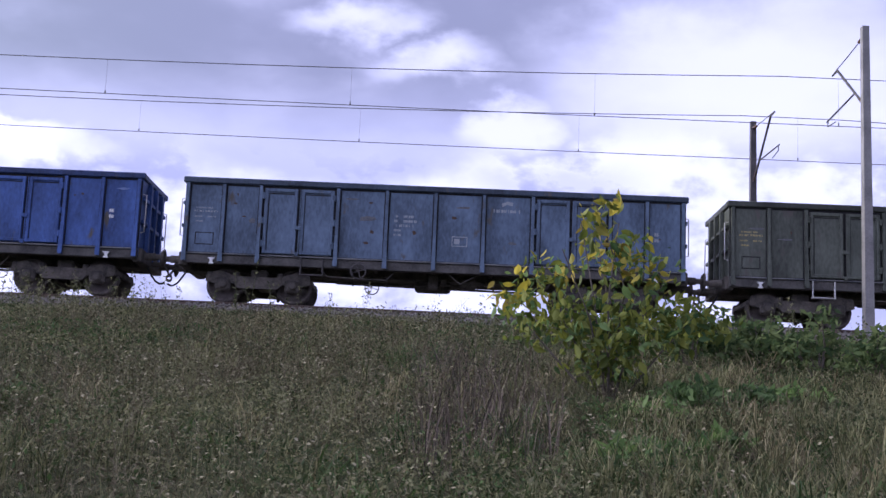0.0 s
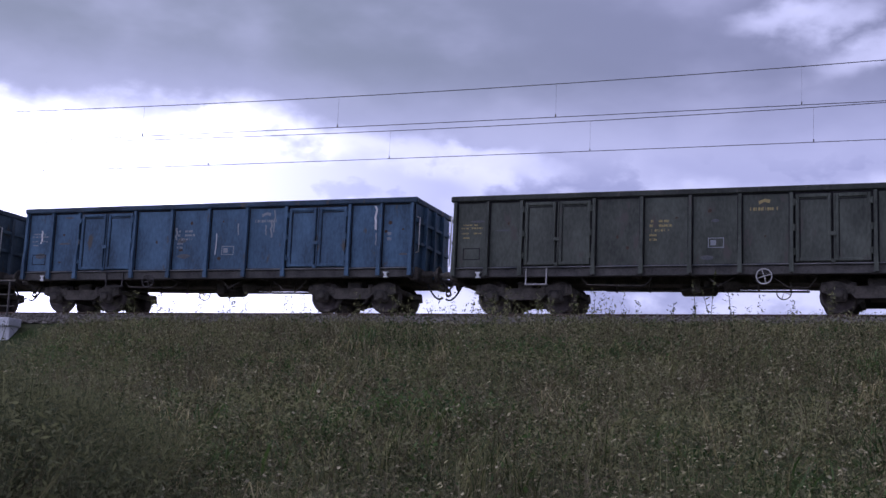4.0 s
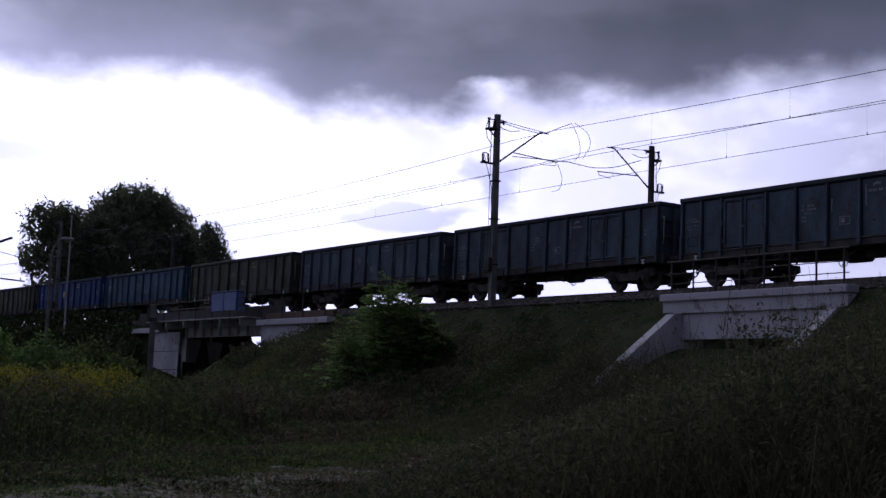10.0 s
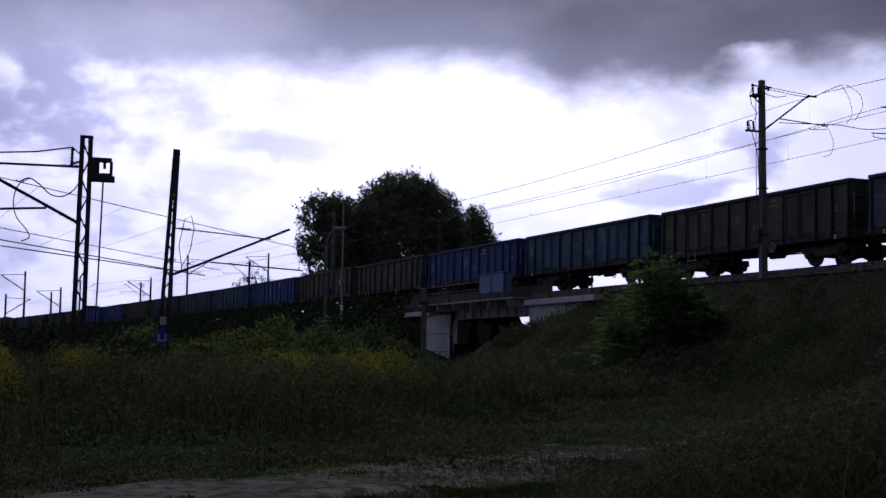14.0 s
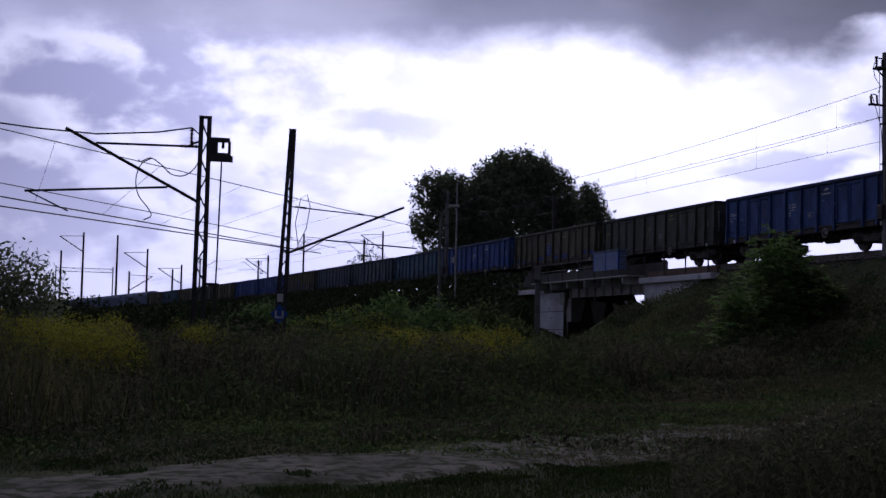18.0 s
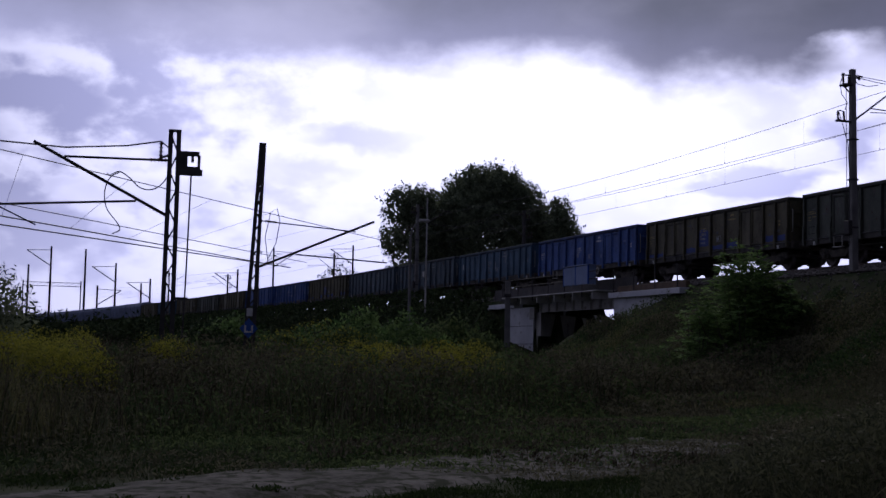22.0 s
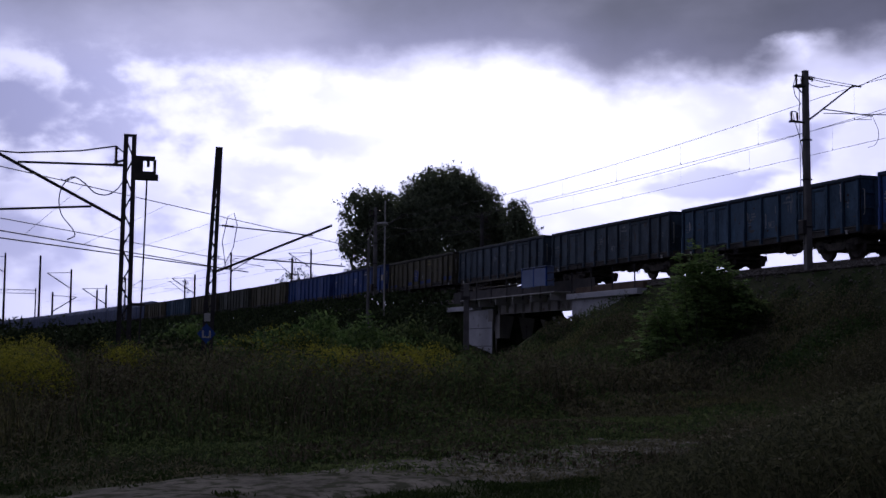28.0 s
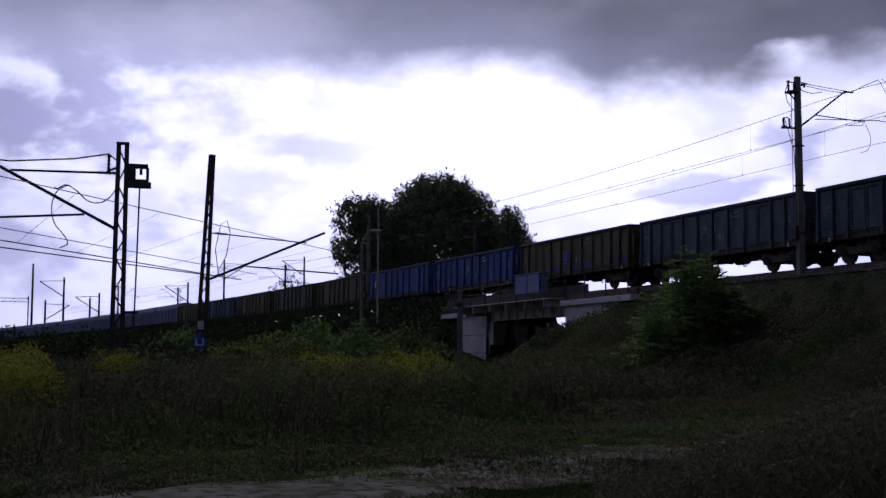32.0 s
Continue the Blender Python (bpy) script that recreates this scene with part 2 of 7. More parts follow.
# ---- materials ----
def material(name, low, high, rough=0.8, metal=0.0, scale=3.0, fine=40.0, bump=0.02, island=False, third=None, third_at=0.62,
             stretch=(1, 1, 1), each=0.0, spec=0.3):
    """Colour between low and high by coarse and fine grain; third: a stain or wear colour in patches."""
    m = bpy.data.materials.new(name)
    m.use_nodes = True
    nt = m.node_tree
    b = nt.nodes["Principled BSDF"]
    b.inputs["Roughness"].default_value, b.inputs["Metallic"].default_value = rough, metal
    b.inputs["Specular IOR Level"].default_value = spec
    N, link = nt.nodes.new, nt.links.new
    co = N("ShaderNodeTexCoord").outputs["Object"]
    mp = N("ShaderNodeMapping")
    mp.inputs["Scale"].default_value = stretch
    link(co, mp.inputs["Vector"])
    vec = mp.outputs[0]

    def noise_(scale_, detail, off):
        n = N("ShaderNodeTexNoise")
        n.inputs["Scale"].default_value, n.inputs["Detail"].default_value = scale_, detail
        sh = N("ShaderNodeMapping")
        sh.inputs["Location"].default_value = (off, off * 0.7, -off)
        link(vec, sh.inputs["Vector"])
        if each:
            oi = N("ShaderNodeObjectInfo")
            sc = N("ShaderNodeVectorMath")
            sc.operation = "MULTIPLY_ADD"
            cb = N("ShaderNodeCombineXYZ")
            for i in range(3):
                link(oi.outputs["Random"], cb.inputs[i])
            link(cb.outputs[0], sc.inputs[0])
            sc.inputs[1].default_value = (each, each, each)
            link(sh.outputs[0], sc.inputs[2])
            link(sc.outputs[0], n.inputs["Vector"])
        else:
            link(sh.outputs[0], n.inputs["Vector"])
        return n.outputs["Fac"]

    coarse, grain = noise_(scale, 4, 1.0), noise_(fine, 3, 5.0)
    add = N("ShaderNodeMath")
    add.operation = "MULTIPLY_ADD"
    link(coarse, add.inputs[0])
    add.inputs[1].default_value = 0.65
    g2 = N("ShaderNodeMath")
    g2.operation = "MULTIPLY"
    link(grain, g2.inputs[0])
    g2.inputs[1].default_value = 0.35
    link(g2.outputs[0], add.inputs[2])
    ramp = N("ShaderNodeMapRange")
    ramp.inputs[1].default_value, ramp.inputs[2].default_value = 0.34, 0.66
    src = add.outputs[0]
    if island:
        geo = N("ShaderNodeNewGeometry")
        mx = N("ShaderNodeMath")
        mx.operation = "MULTIPLY_ADD"
        link(geo.outputs["Random Per Island"], mx.inputs[0])
        mx.inputs[1].default_value = 0.42
        h = N("ShaderNodeMath")
        h.operation = "MULTIPLY_ADD"
        link(src, h.inputs[0])
        h.inputs[1].default_value, h.inputs[2].default_value = 0.62, -0.02
        link(h.outputs[0], mx.inputs[2])
        src = mx.outputs[0]
    link(src, ramp.inputs[0])
    mix = N("ShaderNodeMix")
    mix.data_type = "RGBA"
    link(ramp.outputs[0], mix.inputs[0])
    mix.inputs[6].default_value, mix.inputs[7].default_value = (*low, 1), (*high, 1)
    col = mix.outputs[2]
    if third:
        st = N("ShaderNodeMapRange")
        st.interpolation_type = "SMOOTHSTEP"
        st.inputs[1].default_value, st.inputs[2].default_value = third_at, third_at + 0.1
        pa = N("ShaderNodeMath")
        pa.operation = "MULTIPLY_ADD"
        link(noise_(scale * 2.3, 6, 9.0), pa.inputs[0])
        pa.inputs[1].default_value = 0.8
        pb = N("ShaderNodeMath")
        pb.operation = "MULTIPLY"
        link(noise_(fine * 0.5, 4, 13.0), pb.inputs[0])
        pb.inputs[1].default_value = 0.2
        link(pb.outputs[0], pa.inputs[2])
        link(pa.outputs[0], st.inputs[0])
        m2 = N("ShaderNodeMix")
        m2.data_type = "RGBA"
        link(st.outputs[0], m2.inputs[0])
        link(col, m2.inputs[6])
        m2.inputs[7].default_value = (*third, 1)
        col = m2.outputs[2]
    link(col, b.inputs["Base Color"])
    if bump:
        bp = N("ShaderNodeBump")
        bp.inputs["Strength"].default_value, bp.inputs["Distance"].default_value = 0.5, bump
        link(add.outputs[0], bp.inputs["Height"])
        link(bp.outputs[0], b.inputs["Normal"])
    return m


def paint(name, col, rust=(0.078, 0.070, 0.060), dirt=0.58):
    low = tuple(c * 0.5 for c in col)
    high = tuple(c * 1.35 + 0.006 for c in col)
    return material(name, low, high, rough=0.6, scale=1.5, fine=16, bump=0.012, third=rust, third_at=dirt, stretch=(1, 1, 0.45), each=9.0, spec=0.25)


M = dict(
    earth=material("earth", (0.022, 0.028, 0.012), (0.062, 0.066, 0.034), 0.95, scale=0.5, fine=7, bump=0.06, third=(0.024, 0.038, 0.012), third_at=0.48, spec=0.06),
    dirt=material("packed_dirt", (0.050, 0.047, 0.040), (0.21, 0.192, 0.168), 0.95, scale=1.6, fine=14, bump=0.06, third=(0.040, 0.044, 0.026), third_at=0.48, spec=0.06),
    ballast=material("ballast", (0.075, 0.066, 0.056), (0.19, 0.17, 0.15), 0.95, scale=4, fine=22, bump=0.06),
    stone=material("stone", (0.075, 0.067, 0.057), (0.19, 0.172, 0.15), 0.95, scale=3, fine=20, bump=0.02, each=5),
    rail=material("rail_steel", (0.07, 0.05, 0.04), (0.15, 0.11, 0.09), 0.5, 0.6, scale=3, fine=30, bump=0.002),
    sleeper=material("sleeper_concrete", (0.2, 0.19, 0.17), (0.34, 0.32, 0.30), 0.9, scale=4, fine=30, bump=0.004),
    white=material("limewashed_concrete", (0.42, 0.42, 0.44), (0.60, 0.60, 0.62), 0.85, scale=0.8, fine=16, bump=0.008, third=(0.27, 0.255, 0.24), third_at=0.57),
    concrete=material("concrete", (0.24, 0.23, 0.21), (0.42, 0.40, 0.37), 0.9, scale=0.9, fine=16, bump=0.008, third=(0.14, 0.12, 0.10), third_at=0.6),
    pole=material("mast_concrete", (0.13, 0.125, 0.12), (0.24, 0.23, 0.22), 0.9, scale=2, fine=25, bump=0.004),
    steel=material("dark_steel", (0.035, 0.034, 0.036), (0.09, 0.08, 0.075), 0.7, 0.2, scale=2, fine=25, bump=0.003),
    rusty=material("rusty_steel", (0.08, 0.055, 0.04), (0.17, 0.12, 0.085), 0.85, 0.1, scale=2, fine=25, bump=0.004),
    galvanised=material("pale_steel", (0.35, 0.34, 0.32), (0.55, 0.53, 0.50), 0.6, 0.3, scale=3, fine=30, bump=0.002),
    wire=material("wire", (0.05, 0.045, 0.045), (0.10, 0.09, 0.085), 0.6, 0.4, scale=3, fine=30, bump=0.0),
    insulator=material("insulator", (0.05, 0.03, 0.025), (0.11, 0.06, 0.045), 0.25, scale=5, fine=30, bump=0.0),
    bogie=material("bogie_grime", (0.036, 0.033, 0.030), (0.135, 0.118, 0.098), 0.9, 0.1, scale=3, fine=20, bump=0.008),
    wheel=material("wheel_steel", (0.05, 0.042, 0.038), (0.13, 0.11, 0.10), 0.6, 0.4, scale=5, fine=30, bump=0.003),
    rubber=material("hose_rubber", (0.012, 0.012, 0.013), (0.03, 0.03, 0.03), 0.7, scale=4, fine=30, bump=0.0),
    inside=material("wagon_inside", (0.05, 0.04, 0.035), (0.13, 0.10, 0.08), 0.9, scale=1, fine=14, bump=0.006),
    solebar=material("dusty_solebar", (0.034, 0.032, 0.030), (0.105, 0.098, 0.088), 0.85, scale=2.5, fine=18, bump=0.006, each=5),
    # near black: painted shade on the wagon sides, dark joints, plate outlines
    shade_joint=material("shade_and_joint", (0.010, 0.010, 0.012), (0.026, 0.024, 0.024), 0.95, scale=3, fine=20, bump=0.0),
    smear=material("blue_smear", (0.030, 0.048, 0.16), (0.060, 0.085, 0.24), 0.7, scale=3, fine=20, bump=0.0),
    mark=material("white_marking", (0.50, 0.50, 0.48), (0.68, 0.68, 0.66), 0.7, scale=6, fine=60, bump=0.0),
    mark_old=material("faded_marking", (0.20, 0.22, 0.24), (0.30, 0.31, 0.31), 0.8, scale=6, fine=60, bump=0.0),
    mark_yellow=material("yellowed_marking", (0.28, 0.22, 0.09), (0.38, 0.31, 0.14), 0.8, scale=6, fine=60, bump=0.0),
    sign_blue=material("sign_blue", (0.02, 0.07, 0.30), (0.03, 0.10, 0.38), 0.4, scale=3, fine=30, bump=0.0),
    box_blue=material("cabinet_blue", (0.12, 0.17, 0.30), (0.20, 0.26, 0.42), 0.6, scale=1.2, fine=20, bump=0.002, third=(0.10, 0.12, 0.2), third_at=0.58),
    grass=material("grass_blades", (0.043, 0.056, 0.025), (0.230, 0.220, 0.120), 0.85, scale=0.35, fine=1.7, bump=0, island=True, spec=0.06),
    straw=material("dry_stalks", (0.087, 0.072, 0.039), (0.326, 0.285, 0.168), 0.85, scale=0.5, fine=2, bump=0, island=True),
    russet=material("russet_stalks", (0.040, 0.030, 0.024), (0.14, 0.108, 0.082), 0.85, scale=0.5, fine=2, bump=0, island=True),
    green=material("green_weeds", (0.022, 0.044, 0.014), (0.072, 0.120, 0.038), 0.8, scale=0.5, fine=2, bump=0, island=True),
    umbel=material("umbels", (0.122, 0.108, 0.071), (0.275, 0.245, 0.163), 0.85, scale=0.8, fine=3, bump=0, island=True, spec=0.06),
    gold=material("goldenrod", (0.19, 0.20, 0.030), (0.42, 0.40, 0.058), 0.8, scale=0.6, fine=2, bump=0, island=True),
    leaf_tree=material("tree_leaves", (0.13, 0.16, 0.10), (0.27, 0.31, 0.19), 0.7, scale=0.3, fine=2, bump=0, island=True),
    leaf_shrub=material("shrub_leaves", (0.055, 0.105, 0.034), (0.18, 0.27, 0.09), 0.7, scale=0.5, fine=2, bump=0, island=True),
    leaf_yellow=material("yellow_leaves", (0.22, 0.20, 0.025), (0.50, 0.41, 0.07), 0.6, scale=0.8, fine=3, bump=0, island=True),
    leaf_lime=material("lime_leaves", (0.080, 0.108, 0.020), (0.25, 0.27, 0.055), 0.6, scale=0.8, fine=3, bump=0, island=True),
    weed=material("weed_leaves", (0.035, 0.044, 0.020), (0.199, 0.194, 0.110), 0.85, scale=0.4, fine=2, bump=0, island=True, spec=0.06),
    field=material("field_growth", (0.050, 0.072, 0.029), (0.16, 0.172, 0.080), 0.85, scale=0.3, fine=1.5, bump=0, island=True, spec=0.06),
    field_leaf=material("field_leaves", (0.048, 0.080, 0.034), (0.138, 0.176, 0.072), 0.85, scale=0.3, fine=1.5, bump=0, island=True, spec=0.06),
    turf=material("short_turf", (0.021, 0.041, 0.012), (0.060, 0.086, 0.030), 0.85, scale=0.3, fine=1.5, bump=0, island=True, spec=0.06),
    slope=material("slope_growth", (0.087, 0.095, 0.041), (0.255, 0.240, 0.116), 0.85, scale=0.35, fine=1.7, bump=0, island=True, spec=0.06),
    plume=material("seed_plumes", (0.063, 0.054, 0.035), (0.204, 0.172, 0.110), 0.9, scale=0.5, fine=2, bump=0, island=True, spec=0.06),
    scuffed=material("scuffed_paint", (0.10, 0.14, 0.26), (0.19, 0.24, 0.37), 0.8, scale=6, fine=40, bump=0.0),
    dusty=material("dusty_ledge", (0.07, 0.075, 0.085), (0.20, 0.195, 0.18), 0.9, scale=2.5, fine=20, bump=0.0),
    rust=material("rust_spots", (0.045, 0.030, 0.022), (0.10, 0.065, 0.04), 0.9, scale=6, fine=40, bump=0.0),
    near=material("near_growth", (0.046, 0.054, 0.030), (0.148, 0.150, 0.086), 0.85, scale=0.4, fine=2, bump=0, island=True, spec=0.06),
    ochre=material("ochre_leaves", (0.20, 0.15, 0.022), (0.42, 0.33, 0.07), 0.6, scale=0.8, fine=3, bump=0, island=True),
    haze=material("seed_haze", (0.071, 0.060, 0.039), (0.194, 0.165, 0.107), 0.9, scale=0.8, fine=3, bump=0, island=True, spec=0.06),
    brownish=material("brown_growth", (0.066, 0.066, 0.040), (0.185, 0.175, 0.108), 0.85, scale=0.4, fine=2, bump=0, island=True, spec=0.06),
    leaf_feather=material("feathered_leaves", (0.085, 0.155, 0.048), (0.25, 0.37, 0.12), 0.7, scale=0.5, fine=2, bump=0, island=True),
    scrub=material("dark_scrub", (0.030, 0.050, 0.022), (0.090, 0.118, 0.050), 0.85, scale=0.3, fine=1.5, bump=0, island=True, spec=0.06),
    bark=material("bark", (0.05, 0.042, 0.035), (0.13, 0.11, 0.09), 0.95, scale=4, fine=25, bump=0.02),
)
for key in ("grass", "weed", "turf", "near", "brownish", "slope", "field_leaf", "straw", "green", "gold", "leaf_tree", "leaf_shrub", "leaf_yellow", "leaf_lime", "leaf_feather", "ochre"):
    nt = M[key].node_tree          # thin leaves let some light through
    b, out = nt.nodes["Principled BSDF"], nt.nodes["Material Output"]
    tr, mx = nt.nodes.new("ShaderNodeBsdfTranslucent"), nt.nodes.new("ShaderNodeMixShader")
    nt.links.new(b.inputs["Base Color"].links[0].from_socket, tr.inputs["Color"])
    mx.inputs[0].default_value = 0.5 if "leaf" in key else 0.35
    nt.links.new(b.outputs[0], mx.inputs[1])
    nt.links.new(tr.outputs[0], mx.inputs[2])
    nt.links.new(mx.outputs[0], out.inputs[0])

PAINT = dict(navy=(0.040, 0.080, 0.220), greyblue=(0.082, 0.116, 0.165), olive=(0.072, 0.080, 0.062), steelblue=(0.056, 0.110, 0.170),
             teal=(0.068, 0.098, 0.124), brown=(0.096, 0.086, 0.050), bright=(0.045, 0.092, 0.27))
STAIN = dict(navy=0.62, greyblue=0.61, olive=0.57, steelblue=0.60, teal=0.57, brown=0.56, bright=0.62)
WAGON_PAINT = {k: paint("paint_" + k, c, dirt=STAIN[k]) for k, c in PAINT.items()}


# ---- mesh making ----
class Build:
    """Collects plain pieces of one mesh."""

    def __init__(self):
        self.v, self.f, self.smooth = [], [], []

    def add(self, verts, faces, smooth_=False):
        n = len(self.v)
        self.v += [tuple(p) for p in verts]
        self.f += [tuple(i + n for i in f) for f in faces]
        self.smooth += [smooth_] * len(faces)
        return self

    def box(self, x0, y0, z0, x1, y1, z1, c=0.0, m=None):
        """A box; c: width of its bevelled edges."""
        if x0 > x1: x0, x1 = x1, x0
        if y0 > y1: y0, y1 = y1, y0
        if z0 > z1: z0, z1 = z1, z0
        if c <= 0:
            v = [(x, y, z) for z in (z0, z1) for y in (y0, y1) for x in (x0, x1)]
            f = [(0, 2, 3, 1), (4, 5, 7, 6), (0, 1, 5, 4), (2, 6, 7, 3), (0, 4, 6, 2), (1, 3, 7, 5)]
        else:
            v, idx = [], {}
            for i, x in enumerate((x0, x1)):
                for j, y in enumerate((y0, y1)):
                    for k, z in enumerate((z0, z1)):
                        dx, dy, dz = (c if i == 0 else -c), (c if j == 0 else -c), (c if k == 0 else -c)
                        idx[i, j, k] = len(v)
                        v += [(x, y + dy, z + dz), (x + dx, y, z + dz), (x + dx, y + dy, z)]
            I = lambda i, j, k, a: idx[i, j, k] + a
            f = []
            for i in (0, 1):
                q = [I(i, 0, 0, 0), I(i, 1, 0, 0), I(i, 1, 1, 0), I(i, 0, 1, 0)]
                f.append(q if i else q[::-1])
                q = [I(0, i, 0, 1), I(0, i, 1, 1), I(1, i, 1, 1), I(1, i, 0, 1)]
                f.append(q if i else q[::-1])
                q = [I(0, 0, i, 2), I(1, 0, i, 2), I(1, 1, i, 2), I(0, 1, i, 2)]
                f.append(q if i else q[::-1])
            for j in (0, 1):
                for k in (0, 1):
                    f.append((I(0, j, k, 1), I(1, j, k, 1), I(1, j, k, 2), I(0, j, k, 2)))
                    f.append((I(j, 0, k, 0), I(j, 1, k, 0), I(j, 1, k, 2), I(j, 0, k, 2)))
                    f.append((I(j, k, 0, 0), I(j, k, 1, 0), I(j, k, 1, 1), I(j, k, 0, 1)))
                    for i in (0, 1):
                        f.append((I(i, j, k, 0), I(i, j, k, 1), I(i, j, k, 2)))
        if m is not None:
            v = [m @ Vector(p) for p in v]
        return self.add(v, f)

    def tube(self, points, r, n=8, caps=True, r1=None):
        """A round bar through points, tapering to r1."""
        pts = [Vector(p) for p in points]
        rings, last = [], None
        for i, p in enumerate(pts):
            d = (pts[min(i + 1, len(pts) - 1)] - pts[max(i - 1, 0)]).normalized()
            side = d.orthogonal().normalized() if last is None else (last - d * last.dot(d)).normalized()
            last = side
            up = d.cross(side)
            w = r if r1 is None else r + (r1 - r) * i / max(1, len(pts) - 1)
            rings.append([p + (side * math.cos(a) + up * math.sin(a)) * w for a in (2 * math.pi * k / n for k in range(n))])
        v = [q for ring in rings for q in ring]
        f = [(i * n + k, i * n + (k + 1) % n, (i + 1) * n + (k + 1) % n, (i + 1) * n + k) for i in range(len(pts) - 1) for k in range(n)]
        self.add(v, f, True)
        if caps:
            self.add(rings[0], [tuple(range(n))[::-1]])
            self.add(rings[-1], [tuple(range(n))])
        return self

    def disc(self, centre, axis, profile, n=20):
        """A turned solid: profile of (along, radius) round axis."""
        c, d = Vector(centre), Vector(axis).normalized()
        s = d.orthogonal().normalized()
        u = d.cross(s)
        v = [c + d * x + (s * math.cos(2 * math.pi * k / n) + u * math.sin(2 * math.pi * k / n)) * r for x, r in profile for k in range(n)]
        f = [(i * n + k, i * n + (k + 1) % n, (i + 1) * n + (k + 1) % n, (i + 1) * n + k) for i in range(len(profile) - 1) for k in range(n)]
        self.add(v, f, True)
        self.add(v[:n], [tuple(range(n))[::-1]])
        return self.add(v[-n:], [tuple(range(n))])

    def ring(self, centre, axis, radius, r, n=20, m=6):
        c, d = Vector(centre), Vector(axis).normalized()
        s = d.orthogonal().normalized()
        u = d.cross(s)
        v = []
        for k in range(n):
            a = 2 * math.pi * k / n
            o = s * math.cos(a) + u * math.sin(a)
            v += [c + o * (radius + r * math.cos(2 * math.pi * j / m)) + d * (r * math.sin(2 * math.pi * j / m)) for j in range(m)]
        f = [(k * m + j, k * m + (j + 1) % m, ((k + 1) % n) * m + (j + 1) % m, ((k + 1) % n) * m + j) for k in range(n) for j in range(m)]
        return self.add(v, f, True)

    def prism(self, outline, y0, y1):
        """An outline in x and z, drawn out along y."""
        n = len(outline)
        v = [(x, y, z) for y in (y0, y1) for x, z in outline]
        f = [tuple(range(n)), tuple(range(2 * n - 1, n - 1, -1))] + [(i, i + n, (i + 1) % n + n, (i + 1) % n) for i in range(n)]
        return self.add(v, f)

    def mesh(self, name, mat):
        me = bpy.data.meshes.new(name)
        me.from_pydata(self.v, [], self.f)
        me.polygons.foreach_set("use_smooth", self.smooth)
        me.materials.append(mat)
        return me


def part(name, build, mat, parent=None, label="", at=None):
    """Links a mesh as one part under a thing, or as a thing of its own."""
    me = build if isinstance(build, bpy.types.Mesh) else build.mesh(name, mat)
    ob = new(name, me)
    if parent is not None:
        ob.parent = parent
    if at is not None:
        ob.matrix_basis = at
    return tagged(ob, label=label)


def thing(name, m, label, category, group="", kind=""):
    ob = new(name)
    ob.empty_display_size = 0.2
    ob.matrix_basis = m
    return tagged(ob, label, category, group, kind)


def raw(name, verts, faces, mat, flat=True):
    """A large mesh from arrays of places and of faces."""
    me = bpy.data.meshes.new(name)
    verts, faces = np.asarray(verts, np.float32), np.asarray(faces, np.int32)
    me.vertices.add(len(verts))
    me.vertices.foreach_set("co", verts.ravel())
    k = faces.shape[1]
    me.loops.add(faces.size)
    me.loops.foreach_set("vertex_index", faces.ravel())
    me.polygons.add(len(faces))
    me.polygons.foreach_set("loop_start", np.arange(0, faces.size, k, dtype=np.int32))
    me.update(calc_edges=True)
    if not flat:
        me.polygons.foreach_set("use_smooth", np.ones(len(faces), bool))
    me.materials.append(mat)
    return me


# ---- ground ----
def build_ground():
    s_lines = sorted({*np.arange(-1200, -520, 80), *np.arange(-520, -110, 9.0), *np.arange(-110, -76, 2.0), *np.arange(-76, 24, 0.8).round(2),
                      *np.arange(24, 60, 3), *np.arange(60, 300, 20), *np.arange(300, 1300, 100),
                      *(v + e for o in (BRIDGE_A, BRIDGE_B) for v in o for e in (-0.01, 0.01))})
    q_lines = sorted({*np.arange(-1500, -200, 100), *np.arange(-200, -30, 12), *np.arange(-30, -2, 2.0), *np.arange(-2, 32, 0.6).round(2), 31.0,
                      *np.arange(32, 54, 1.0), *np.arange(54, 120, 8), *np.arange(120, 500, 50), *np.arange(500, 2600, 200)})
    s, q = np.meshgrid(s_lines, q_lines)
    z = ground_sq(s, q)
    bend = np.where(np.abs(s) < 520, BEND * s * s / 2, BEND * 520 * 520 / 2)
    x = s * ALONG[0] + (q + bend) * ACROSS[0]
    y = s * ALONG[1] + (q + bend) * ACROSS[1]
    n, m = len(s_lines), len(q_lines)
    i = np.arange(m - 1)[:, None] * n + np.arange(n - 1)[None]
    f = np.stack([i, i + 1, i + n + 1, i + n], -1).reshape(-1, 4)
    ob = new("ground", raw("ground", np.stack([x, y, z], -1).reshape(-1, 3), f, M["earth"], flat=False))
    tagged(ob, "rough earth and thin turf of the embankment and the low field", "ground", kind="structure")


build_ground()


